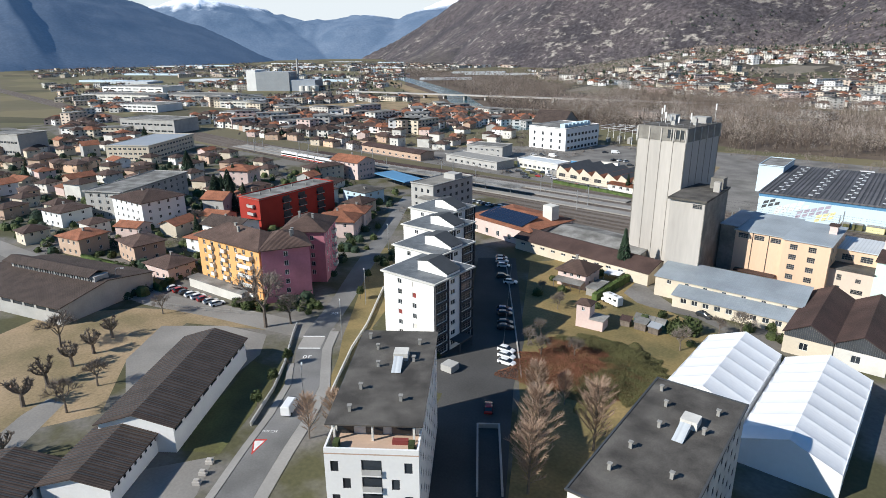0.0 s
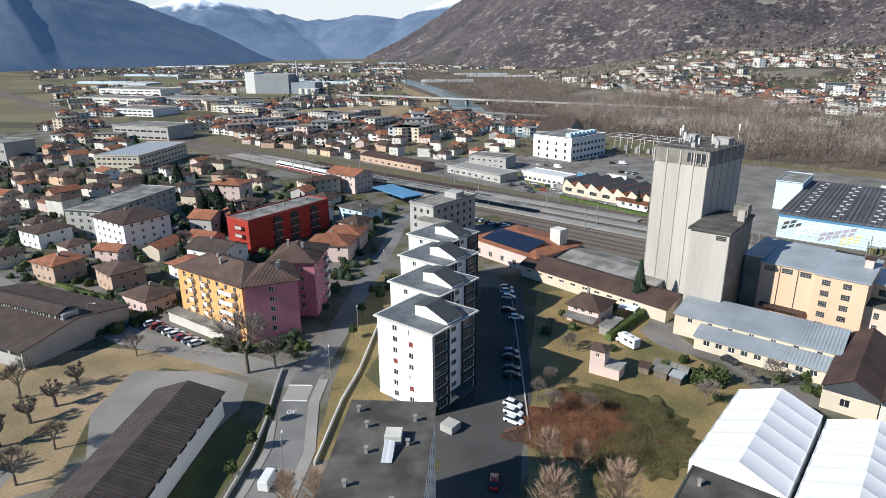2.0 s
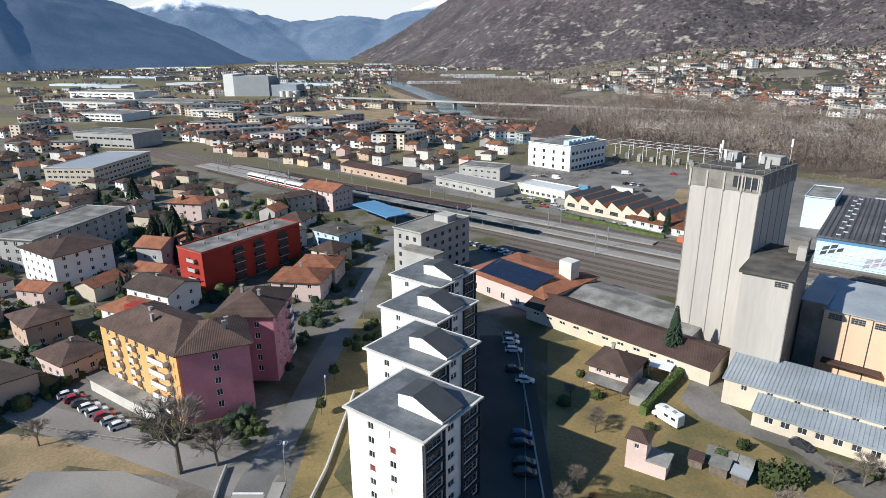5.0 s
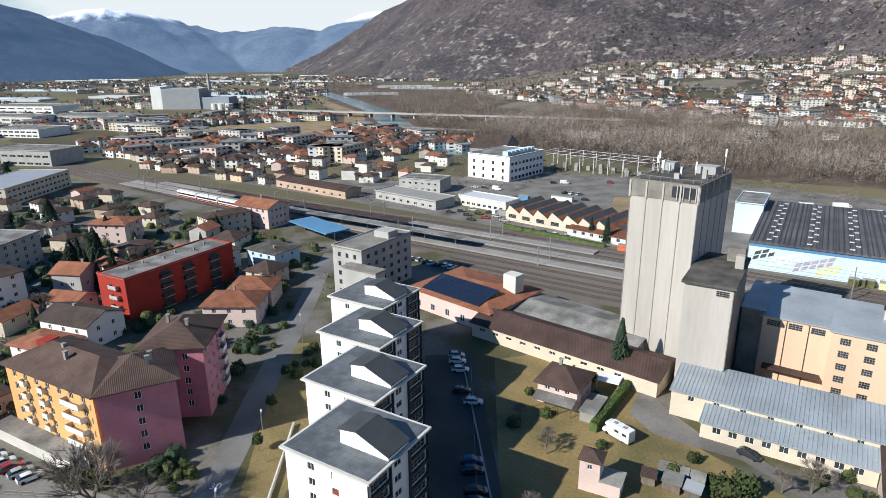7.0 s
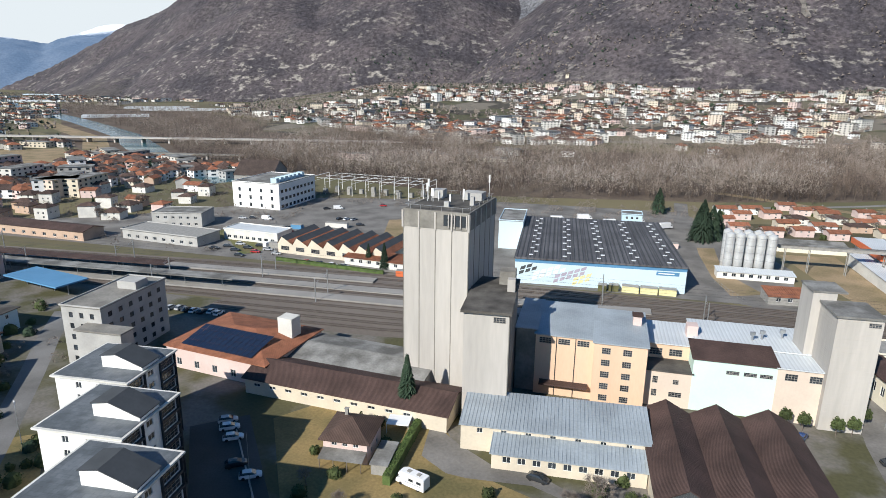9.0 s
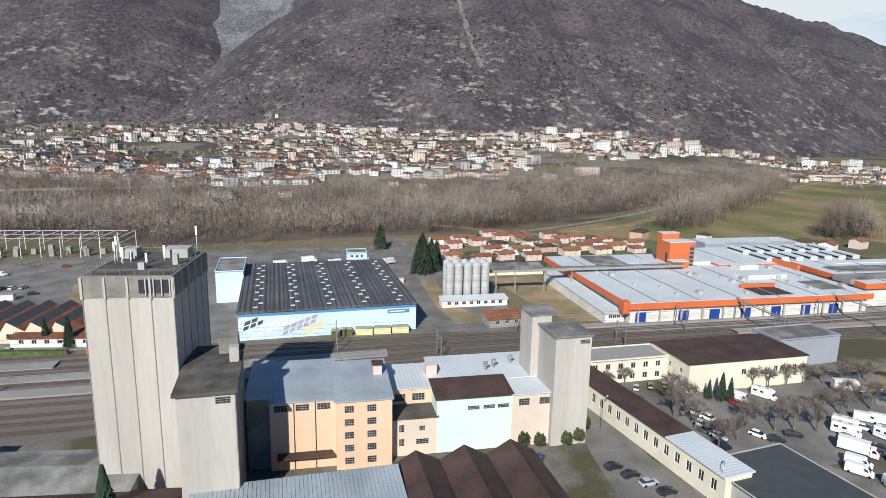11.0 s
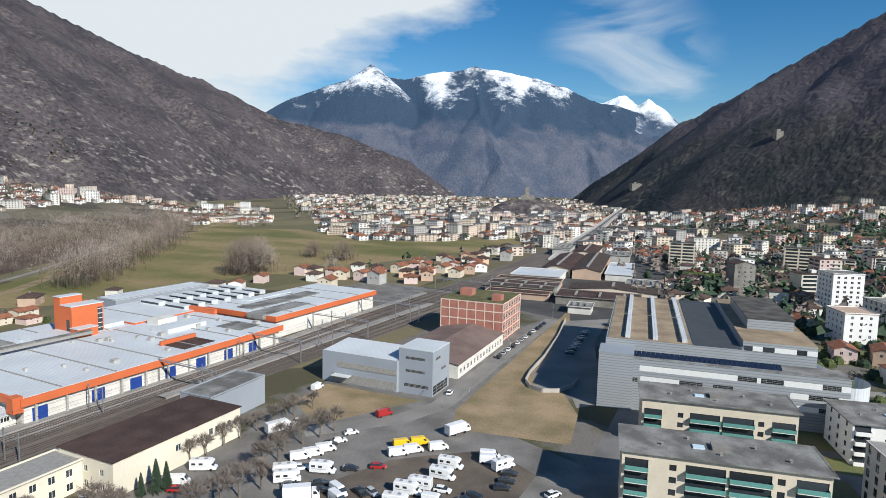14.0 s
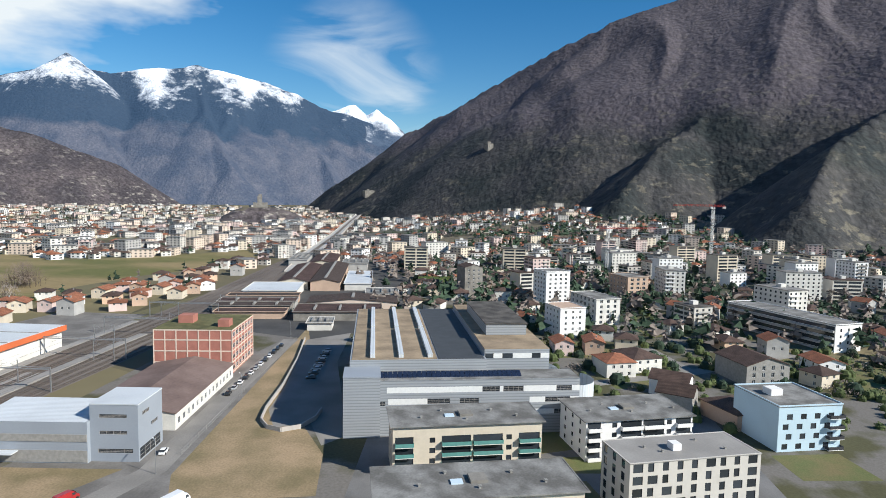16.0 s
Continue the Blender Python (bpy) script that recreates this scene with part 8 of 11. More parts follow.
# ---- trees ----
def bare_tree(seed, h, twig="twig", spread=0.55, dense=1.0):
    r = random.Random(seed)
    wood, fine = Shape(), Shape()

    def grow(p, d, L, rad, depth):
        q = p + d * L
        wood.tube(p, q, rad, rad * 0.65, 6 if depth == 0 else 4 if depth == 1 else 3)
        if depth == 3:
            for _ in range(int(15 * dense)):
                a = (d + Vector((r.uniform(-1, 1), r.uniform(-1, 1), r.uniform(-0.5, 0.9))) * 0.8).normalized()
                b = p.lerp(q, r.uniform(0.2, 1))
                e = b + a * r.uniform(0.6, 1.7) * h / 9
                side = a.cross(Vector((r.uniform(-1, 1), r.uniform(-1, 1), 0.3))).normalized() * 0.03
                fine.face([b - side, b + side, e])
                m = b.lerp(e, 0.5)
                fine.face([m - side * 0.7, m + side * 0.7, m + (a + side * 18).normalized() * 0.45 * h / 9])
            return
        n = (5, 4, 4)[depth]
        for i in range(n):
            az = 2 * math.pi * (i + r.random() * 0.8) / n
            tilt = spread * r.uniform(0.75, 1.5)
            u = d.cross(Vector((0.3, 0.2, 1)) if abs(d.z) < 0.9 else Vector((1, 0.1, 0))).normalized()
            v = d.cross(u)
            nd = (d * math.cos(tilt) + (u * math.cos(az) + v * math.sin(az)) * math.sin(tilt) + Vector((0, 0, 0.12))).normalized()
            grow(p.lerp(q, r.uniform(0.7, 1.0)), nd, L * r.uniform(0.55, 0.8), rad * 0.5, depth + 1)

    grow(Vector((0, 0, 0)), Vector((r.uniform(-0.05, 0.05), r.uniform(-0.05, 0.05), 1)).normalized(), h * 0.34, h * 0.028, 0)
    return wood.mesh("trunk", M["bark"]), fine.mesh("crown", M[twig])


def upright_tree(seed, h, twig="twig_rust"):
    """A slim leafless tree: one leading stem, many rising side branches and a haze of fine twigs."""
    r = random.Random(seed)
    wood, fine = Shape(), Shape()
    wood.tube((0, 0, 0), (0.1, 0.1, h * 0.55), h * 0.02, h * 0.011, 6)
    wood.tube((0.1, 0.1, h * 0.55), (0, 0, h * 0.96), h * 0.011, 0.015, 4)
    for i in range(72):
        f = 0.16 + 0.80 * (i / 72) ** 0.85
        a = 2.4 * i + r.uniform(-0.4, 0.4)
        L = h * (0.33 * math.sin(math.pi * (0.16 + 0.80 * f)) ** 0.8 + 0.04) * r.uniform(0.75, 1.15)
        d = Vector((math.cos(a), math.sin(a), r.uniform(0.85, 1.6))).normalized()
        p0 = Vector((0.05, 0.05, h * f))
        p1 = p0 + d * L
        wood.tube(p0, p1, max(0.012 * L, 0.02), 0.012, 3)
        for _ in range(64):
            b = p0.lerp(p1, r.uniform(0.2, 1))
            t = (d + Vector((r.uniform(-1, 1), r.uniform(-1, 1), r.uniform(-0.3, 1))) * 0.75).normalized()
            e = b + t * r.uniform(0.35, 1.1) * h / 10
            side = t.cross(Vector((r.uniform(-1, 1), r.uniform(-1, 1), 0.3))).normalized() * 0.03
            fine.face([b - side, b + side, e])
    return wood.mesh("trunk", M["bark"]), fine.mesh("crown", M[twig])


def conifer(seed, h, w):
    r = random.Random(seed)
    t, c = Shape(), Shape()
    t.tube((0, 0, 0), (0, 0, h * 0.95), h * 0.018, 0.03, 6)
    n = int(h * 62)
    for i in range(n):
        f = r.random() ** 0.8
        z = h * (0.08 + 0.9 * f)
        R = w / 2 * (1 - f) ** 0.85 * r.uniform(0.75, 1.1) + 0.15
        a = r.uniform(0, 2 * math.pi)
        o = Vector((math.cos(a), math.sin(a), 0))
        s = Vector((-o.y, o.x, 0)) * r.uniform(0.18, 0.4)
        p0, p1 = o * R * 0.25 + Vector((0, 0, z)), o * R + Vector((0, 0, z - R * 0.35))
        m = o * R * 0.7 + Vector((0, 0, z - R * 0.08))
        c.face([p0, m - s, p1, m + s])
    return t.mesh("trunk", M["bark"]), c.mesh("crown", M["fir"])


def bush_mesh(seed, w, d, h, n, material):
    r = random.Random(seed)
    c = Shape()
    rim = [[(w * 0.4 * k_ * math.cos(0.785 * i), d * 0.4 * k_ * math.sin(0.785 * i), h * z_) for i in range(8)] for k_, z_ in ((0.7, 0.2), (1.0, 0.4), (0.85, 0.7), (0.35, 0.9))]
    for lo_, hi_ in zip(rim, rim[1:]):
        for i in range(8):
            c.face([lo_[i], lo_[(i + 1) % 8], hi_[(i + 1) % 8], hi_[i]])
    c.face(rim[3])
    for _ in range(n):
        a, b = r.uniform(0, 2 * math.pi), math.acos(r.uniform(-0.1, 1))
        k = r.uniform(0.6, 1.05) * (1 + 0.25 * math.sin(3 * a + seed) * math.sin(2 * b))
        p = Vector((w / 2 * k * math.cos(a) * math.sin(b), d / 2 * k * math.sin(a) * math.sin(b), h * (0.15 + 0.85 * k * max(math.cos(b), 0))))
        u = Vector((r.uniform(-1, 1), r.uniform(-1, 1), r.uniform(-1, 1))).normalized() * r.uniform(0.12, 0.28)
        v = u.cross(Vector((r.uniform(-1, 1), r.uniform(-1, 1), r.uniform(-1, 1)))).normalized() * r.uniform(0.12, 0.28)
        c.face([p - u, p - v, p + u, p + v])
    return c.mesh("crown", M[material])


BARE = [bare_tree(k, 10, "twig") for k in range(4)]
RUST = [upright_tree(20 + k, 11) for k in range(3)]
CEDARS = [conifer(40 + k, 13, 10.0) for k in range(2)]
FIRS = [conifer(k, 12, 5.0) for k in range(3)]
SHRUBS = [bush_mesh(k, 3.0, 2.8, 2.4, 760, "shrub") for k in range(3)]
stem = Shape()
stem.tube((0, 0, 0), (0, 0, 1.2), 0.08, 0.05, 5)
STEM = stem.mesh("trunk", M["bark"])

ball, high_stem = bush_mesh(9, 2.2, 2.2, 2.0, 520, "shrub"), Shape()
for v_ in ball.vertices:
    v_.co.z += 1.9
high_stem.tube((0, 0, 0), (0, 0, 3.0), 0.09, 0.06, 5)
HIGH_STEM = high_stem.mesh("trunk", M["bark"])

def tree(meshes, x, y, scale, label, rot=0.0, group="", z=0.0, name="tree"):
    e = thing(name, x, y, z, rot, label, "tree" if name == "tree" else "shrub", group)
    scale *= 1.3 if meshes in BARE or meshes in RUST else 1.0
    e.scale = (scale, scale, scale)
    part("trunk", meshes[0], [], e)
    part("crown", meshes[1], [], e)
    return e


rt = random.Random(11)
BIG_BARE = [(-131.8, 80.5, 1.45), (-128.5, 86, 0.8)]
for x, y, s_ in BIG_BARE:
    tree(BARE[int(-x) % 4], x, y, s_, "large leafless tree with spreading grey branches", rt.uniform(0, 360), "bare trees")
def pollard(seed):
    """A short thick trunk with bent limbs that end in knuckles of cut stubs."""
    r = random.Random(seed)
    wood, fists = Shape(), Shape()
    wood.tube((0, 0, 0), (0.1, 0, 2.3), 0.34, 0.27, 7)
    for i in range(9):
        a = 6.2832 * i / 9 + r.uniform(-0.3, 0.3)
        p = Vector((0.1, 0, r.uniform(1.8, 2.4)))
        flat = 1.0 if i % 3 else 2.2
        for L, up in ((0.9, 0.55 * flat), (0.7, 1.0 * flat), (0.6, 1.9)):
            q = p + Vector((math.cos(a), math.sin(a), up)).normalized() * L * r.uniform(0.8, 1.3)
            wood.tube(p, q, 0.18, 0.13, 5)
            p = q
            a += r.uniform(-0.4, 0.4)
            for _ in range(7):
                d = Vector((r.uniform(-1, 1), r.uniform(-1, 1), r.uniform(0.2, 1.6))).normalized()
                fists.tube(p, p + d * r.uniform(0.35, 0.85), 0.075, 0.03, 4)
        for _ in range(12):
            d = Vector((r.uniform(-1, 1), r.uniform(-1, 1), r.uniform(0.0, 1.6))).normalized()
            fists.tube(p, p + d * r.uniform(0.35, 0.9), 0.085, 0.03, 4)
    return wood.mesh("trunk", M["bark"]), fists.mesh("crown", M["bark"])


POLL = [pollard(k) for k in range(3)]
for x, y, s_ in ((-156.0, 51.4, 1.2), (-150.5, 45.0, 1.25), (-147.5, 39.3, 1.25), (-142.8, 32.7, 1.3), (-136.9, 26.4, 1.35), (-118.4, 18.5, 1.2)):
    tree(POLL[int(-x) % 3], x, y, s_, "pollarded leafless tree with knobbly cut limbs on grass", rt.uniform(0, 360), "pollarded trees")
for x, y, s_ in ((-127.5, 31.5, 0.72), (-133.8, 39.7, 0.62), (-160.0, 40.9, 0.85), (-160.8, 66.6, 0.55), (-124, 12, 0.7)):
    tree(BARE[int(-x) % 4], x, y, s_, "leafless tree on the dry school grass", rt.uniform(0, 360), "school trees")
for x, y, s_ in ((-57.0, 94.3, 0.72), (-47.5, 80.4, 1.0), (-41.7, 89.9, 0.95), (-44.2, 72.8, 0.9), (-83.5, 58.5, 0.62), (-80.0, 62.0, 0.66), (-77, 66, 0.5), (-53.5, 99.5, 0.5)):
    tree(RUST[int(-x) % 3], x, y, s_, "slender leafless tree with reddish-brown twigs", rt.uniform(0, 360), "reddish bare trees")
for x, y, s_ in ((-74, 116.6, 0.45), (-74.5, 123, 0.45)):
    tree(BARE[int(-x) % 4], x, y, s_, "small grey leafless tree at the car park", rt.uniform(0, 360), "garden trees")
for x, y, s_ in ((-68, 113, 0.55), (-62, 118, 0.5), (-80, 140, 0.4), (-45, 138, 0.55), (-36.7, 155.8, 0.6), (-41, 153, 0.45), (-81.2, 142.7, 0.4), (-90, 148, 0.35)):
    tree(BARE[int(-x) % 4], x, y, s_, "small leafless garden tree", rt.uniform(0, 360), "garden trees")
tree(FIRS[0], -79.2, 177.5, 1.3, "dark green spruce beside the goods shed", 20)
for x, y, s_ in ((10.5, 370, 1.55), (15.7, 375, 1.35), (12, 380, 1.5), (20, 384, 1.1), (-4.5, 434, 1.2), (13, 392, 1.2)):
    tree(CEDARS[int(abs(x)) % 2], x, y, s_, "tall dark cedar by the warehouse road", x * 20, "dark cedars")
for x, y, s_ in ((-252.6, 134.3, 1.35), (-258, 139, 1.1), (-271.5, 151.0, 1.15), (-339.5, 164.8, 1.2), (-470, 198, 1.2), (-295.8, 168, 0.95), (-264.7, 199.2, 0.8), (-274.2, 167.7, 0.7), (-288.9, 157, 0.7)):
    tree(CEDARS[int(-x) % 2], x, y, s_, "broad dark evergreen tree between the houses", x * 9, "evergreens")
for x, y, s_ in ((-130, 286, 0.8), (-122, 283, 0.95), (-108, 281, 0.75), (-100, 281, 0.7)):
    tree(FIRS[int(-x) % 3], x, y, s_, "small blue-green spruce by the workshop", x, "spruces")
for x, y, s_ in ((-246, 144, 1.1), (-250, 136, 1.2), (-256, 140, 1.0), (-242, 137, 0.9), (-252, 128, 0.9), (-248, 180, 0.8), (67.4, 211.4, 0.72), (69.4, 210.4, 0.62), (64.6, 213.0, 0.5)):
    tree(FIRS[int(-x) % 3], x, y, s_, "dark evergreen tree between the houses", x, "evergreens")
for i, (x, y, s_) in enumerate(((53.3, 212.6, 0.8), (49.0, 205.0, 0.85), (54.2, 207, 0.8), (50.5, 198, 0.75), (49.7, 187.6, 0.75), (57, 190.5, 0.7), (64.0, 196.4, 0.8), (70, 193.6, 0.8), (75.3, 193.4, 0.8), (80.4, 191.6, 0.75), (87.9, 197.2, 0.8),
                                (94, 198.6, 0.75), (99.0, 201.0, 0.8), (105, 199.6, 0.8), (111.2, 198.4, 0.8), (117, 197.6, 0.7), (46, 226, 0.5), (40, 224, 0.5))):
    tree(BARE[i % 4], x, y, s_, "spreading leafless plane tree in the car park", 47 * i, "car park trees")
for i, (x, y, s_) in enumerate(((82.3, 217.6, 0.65), (86.9, 216.8, 0.6), (93.4, 217.3, 0.65), (99.3, 217.1, 0.65), (105.7, 216.8, 0.6), (110.8, 215.8, 0.65), (117.0, 215.6, 0.6), (120.5, 215.8, 0.65), (127.7, 214.3, 0.6))):
    tree(BARE[(i + 1) % 4], x, y, s_, "leafless tree before the cream hall", i * 70, "hall trees")
for x, y in ((4, 195), (7.5, 194), (14, 193.5), (17.5, 194.5), (21.5, 200), (22, 204)):
    tree((HIGH_STEM, ball), x, y, 1.15, "clipped evergreen tree at the mill wall", 0, "mill evergreens")
for x, y, s_ in ((-49.2, 146.2, 1.6), (-46.7, 148.5, 1.7), (-56, 153.6, 0.8), (-31.7, 164, 1.0), (-27.8, 158.1, 0.9), (-88, 170, 1.2), (-84, 171, 1.0), (-93, 158, 0.7), (-206, 78, 1.0), (-200, 75, 0.9), (-222, 77, 1.0), (-180, 76, 0.9), (-196, 92, 1.0), (-228, 92, 1.2), (-150, 146, 0.9), (-168, 140, 1.3), (-166, 134, 1.0), (-158, 128, 1.0), (-146, 84, 1.3), (-142, 86, 1.1), (-138, 90, 1.2), (-150, 83, 1.0), (-131, 97, 0.9), (-88, 96, 0.6), (-86.5, 97.5, 0.5), (-212, 175, 1.0), (-216, 178, 0.9)):
    tree((STEM, SHRUBS[int(-x) % 3]), x, y, s_, "rounded evergreen garden shrub", x * 10, "garden shrubs", name="shrub")
for x, y in ((-110.3, 72.5), (-104.9, 65), (-99.7, 57.8), (-127, 109), (-136, 120), (-144, 131)):
    tree((HIGH_STEM, ball), x, y, 1.0, "ball-clipped street tree on a short trunk", x * 7, "clipped street trees", 0.0)


def hedge(pts, wdt, h, label):
    r = random.Random(3)
    s = Shape()
    for (xa, ya), (xb, yb) in zip(pts, pts[1:]):
        L = math.hypot(xb - xa, yb - ya)
        ux, uy = (xb - xa) / L, (yb - ya) / L
        s.obox((xa + xb) / 2, (ya + yb) / 2, 0, L, wdt * 0.85, h * 0.93, math.degrees(math.atan2(uy, ux)))
        for _ in range(int(L * 110)):
            a, b, z = r.uniform(0, L), r.uniform(-wdt / 2, wdt / 2), r.uniform(0.1, h)
            if abs(b) < wdt * 0.42 and z < h * 0.92:
                z = h * r.uniform(0.92, 1.03)
            p = Vector((xa + ux * a - uy * b, ya + uy * a + ux * b, z))
            u = Vector((r.uniform(-1, 1), r.uniform(-1, 1), r.uniform(-1, 1))) * 0.11
            v = Vector((r.uniform(-1, 1), r.uniform(-1, 1), r.uniform(-1, 1))) * 0.11
            s.face([p - u, p - v, p + u, p + v])
    whole("hedge", s, M["hedge"], label, "hedge")


hedge([(-75.4, 152), (-75.2, 178)], 1.8, 2.2, "long clipped green hedge beside the cottage")
hedge([(-170, 282), (-120, 276)], 1.4, 1.5, "low clipped hedge along the railway")
hedge([(-112, 276), (-98, 275)], 1.4, 1.5, "short clipped hedge along the railway")
hedge([(-196, 75), (-178, 74)], 1.2, 1.4, "garden hedge before the pink house")
hedge([(495, 140), (503, 97)], 5.0, 7.5, "tall dark evergreen hedge beside the flats")
hedge([(-230, 70), (-205, 76)], 1.2, 1.4, "garden hedge along the street")


def thicket(name, cx, cy, rx, ry, h, n, material, label, rot=0):
    """A tangle of small leaves and stems over a low uneven mound."""
    r = np.random.RandomState(int(abs(cx) * 3 + abs(cy)))
    c, sn = math.cos(radians(rot)), math.sin(radians(rot))
    a, k = r.uniform(0, 2 * math.pi, n), np.sqrt(r.rand(n))
    wob = 1 + 0.2 * np.sin(3 * a + cx) + 0.1 * np.sin(7 * a) + 0.08 * np.sin(15 * a + 2)
    x, y = rx * k * wob * np.cos(a), ry * k * wob * np.sin(a)
    top = h * (1 - k ** 4) * (0.35 + 0.9 * fbm(x / 4 + 9, y / 4 + 5, 3)) + 0.15
    p = np.stack([cx + c * x - sn * y, cy + sn * x + c * y, (0.45 + 0.6 * r.rand(n)) * top], 1)
    u, v = r.uniform(-1, 1, (n, 3)) * (0.13, 0.13, 0.16), r.uniform(-1, 1, (n, 3)) * (0.07, 0.07, 0.1)
    quads = np.stack([p - u, p - v, p + u, p + v], 1).reshape(-1, 3)
    me = bpy.data.meshes.new(name)
    me.from_pydata(quads.tolist(), [], np.arange(4 * n).reshape(-1, 4).tolist())
    me.materials.append(M[material])
    tagged(new(name, me), label, "scrub", kind="stuff")


thicket("bramble_thicket", -60, 114, 14, 12, 1.5, 52000, "bramble", "low reddish-brown bramble thicket on the plot", 20)
thicket("scrub_thicket", -49, 117, 9, 15, 1.9, 38000, "scrub", "olive-green scrub beside the brambles", 0)
thicket("scrub_thicket", -60, 127, 12, 4, 1.6, 15000, "scrub", "strip of green scrub by the garden tower", 12)


WOOD_SHEDS = [(-268, 610), (-252, 664), (-209, 677), (-187, 631), (-147, 643), (-134, 708), (-175, 692), (-72, 706), (50, 814), (82, 788), (172, 826), (230, 862), (192, 872), (273, 872)]


# riverside woods: thousands of bare trees
def woods(name, lower, upper, count, h0, h1, seed, label, material="woods", dome=None):
    r = np.random.RandomState(seed)
    t, k = r.rand(count), r.rand(count)
    lo, up = np.array(lower, float), np.array(upper, float)
    st = np.linspace(0, 1, len(lower))
    st2 = np.linspace(0, 1, len(upper))
    lx, ly = np.interp(t, st, lo[:, 0]), np.interp(t, st, lo[:, 1])
    ux, uy = np.interp(t, st2, up[:, 0]), np.interp(t, st2, up[:, 1])
    x, y = lx + (ux - lx) * k + r.normal(0, 4, count), ly + (uy - ly) * k + r.normal(0, 4, count)
    keep = np.ones(count, bool)
    for (xa, ya), (xb, yb) in zip(RIVER, RIVER[1:]):
        L = math.hypot(xb - xa, yb - ya)
        along, off = ((x - xa) * (xb - xa) + (y - ya) * (yb - ya)) / L, ((x - xa) * (yb - ya) - (y - ya) * (xb - xa)) / L
        keep &= ~((along > -20) & (along < L + 20) & (off < 24) & (off > -420 if xa < -400 else off > -24))
    for cx, cy in WOOD_SHEDS:
        keep &= (x - cx) ** 2 + (y - cy) ** 2 > 260
    x, y = x[keep], y[keep]
    count = len(x)
    # uneven stands: taller and shorter groups, thin patches
    stand = fbm(x / 34 + 3, y / 34 + 7, 3)
    keep = r.rand(count) < 0.55 + 0.9 * stand
    x, y, stand = x[keep], y[keep], stand[keep]
    count = len(x)
    h = (h0 + (h1 - h0) * r.rand(count)) * (0.62 + 0.75 * stand)
    if dome:
        h = h * (1.05 - 0.55 * np.clip(((x - dome[0]) ** 2 + (y - dome[1]) ** 2) / dome[2] ** 2, 0, 1))
    # a stem, limbs reaching into a round crown, and twigs fanning out of it; some trees stay low and bushy
    bushy = r.rand(count) < 0.22
    h = np.where(bushy, h * 0.42, h)
    V = []
    base = np.stack([x, y, np.zeros(count)], 1)
    mid = base + np.stack([0 * h, 0 * h, h * 0.6], 1)
    half = np.stack([h * 0.30 * (0.8 + 0.5 * r.rand(count)), h * 0.30 * (0.8 + 0.5 * r.rand(count)), h * 0.40], 1)
    for b in range(41):
        if b == 0:
            p0, d, wd = base, np.stack([r.normal(0, 0.5, count), r.normal(0, 0.5, count), h * 0.75], 1), 0.16
        else:
            n_ = r.normal(0, 1, (count, 3))
            n_ /= np.linalg.norm(n_, axis=1, keepdims=True)
            tip = mid + n_ * half * (0.75 + 0.3 * r.rand(count))[:, None]
            if b < 9:
                p0, wd = base + np.stack([0 * h, 0 * h, h * (0.18 + 0.3 * r.rand(count))], 1), 0.09
                d = tip - p0
            else:
                p0, wd = mid + (tip - mid) * (0.55 + 0.3 * r.rand(count))[:, None], 0.085
                d = (tip - p0) * 1.15 + r.normal(0, 0.06, (count, 3)) * h[:, None] + np.stack([0 * h, 0 * h, 0.05 * h], 1)
        side = np.cross(d, r.normal(0, 1, (count, 3)))
        side = side / (np.linalg.norm(side, axis=1, keepdims=True) + 1e-6) * wd
        V += [p0 - side, p0 + side, p0 + d]
    v = np.stack(V, 1).reshape(-1, 3)
    f = np.arange(len(v)).reshape(-1, 3)
    me = bpy.data.meshes.new(name)
    me.from_pydata(v.tolist(), [], f.tolist())
    me.materials.append(M[material])
    me.materials.append(M["woods_stem"])
    me.polygons.foreach_set("material_index", np.tile([1] * 9 + [0] * 32, count).astype(np.int32))
    tagged(new(name, me), label, "woods", kind="stuff")


LOWER = [(-370, 520), (-250, 500), (-120, 456), (32, 480), (126, 510), (318, 636), (667, 884)]
UPPER = [(-420, 900), (-250, 820), (-146, 750), (88, 774), (250, 880), (399, 980), (878, 1300)]
woods("riverside_woods", LOWER, UPPER, 9800, 12, 22, 1, "dense leafless riverside woods")
woods("riverside_woods", [(-640, 640), (-520, 560), (-380, 540)], [(-1500, 1500), (-1000, 1350), (-560, 1000)], 3600, 9, 17, 2, "leafless woods along the river bend")
for k, (x, y, w, n, h) in enumerate(((331, 440, 17, 230, 31), (445, 468, 9, 60, 19), (438, 431, 11, 80, 22), (376, 394, 6, 24, 13))):
    woods("meadow_trees", [(x - w, y - w * 0.6), (x + w, y - w * 0.6)], [(x - w, y + w * 0.6), (x + w, y + w * 0.6)], n, h - 2, h, 30 + k, "dense round clump of leafless willows on the meadow", dome=(x, y, w * 1.1))
woods("pale_trees", [(-350, 530), (-100, 470), (120, 520)], [(-330, 640), (-60, 580), (160, 640)], 520, 14, 20, 4, "taller pale leafless poplars in the woods", "poplar")

woods("gallery_trees", [(214, 474), (252, 482), (305, 535), (381, 590), (490, 695), (582, 784)], [(212, 500), (240, 506), (292, 560), (368, 616), (478, 716), (572, 804)], 520, 20, 30, 8, "row of large leafless trees between levee and meadow")

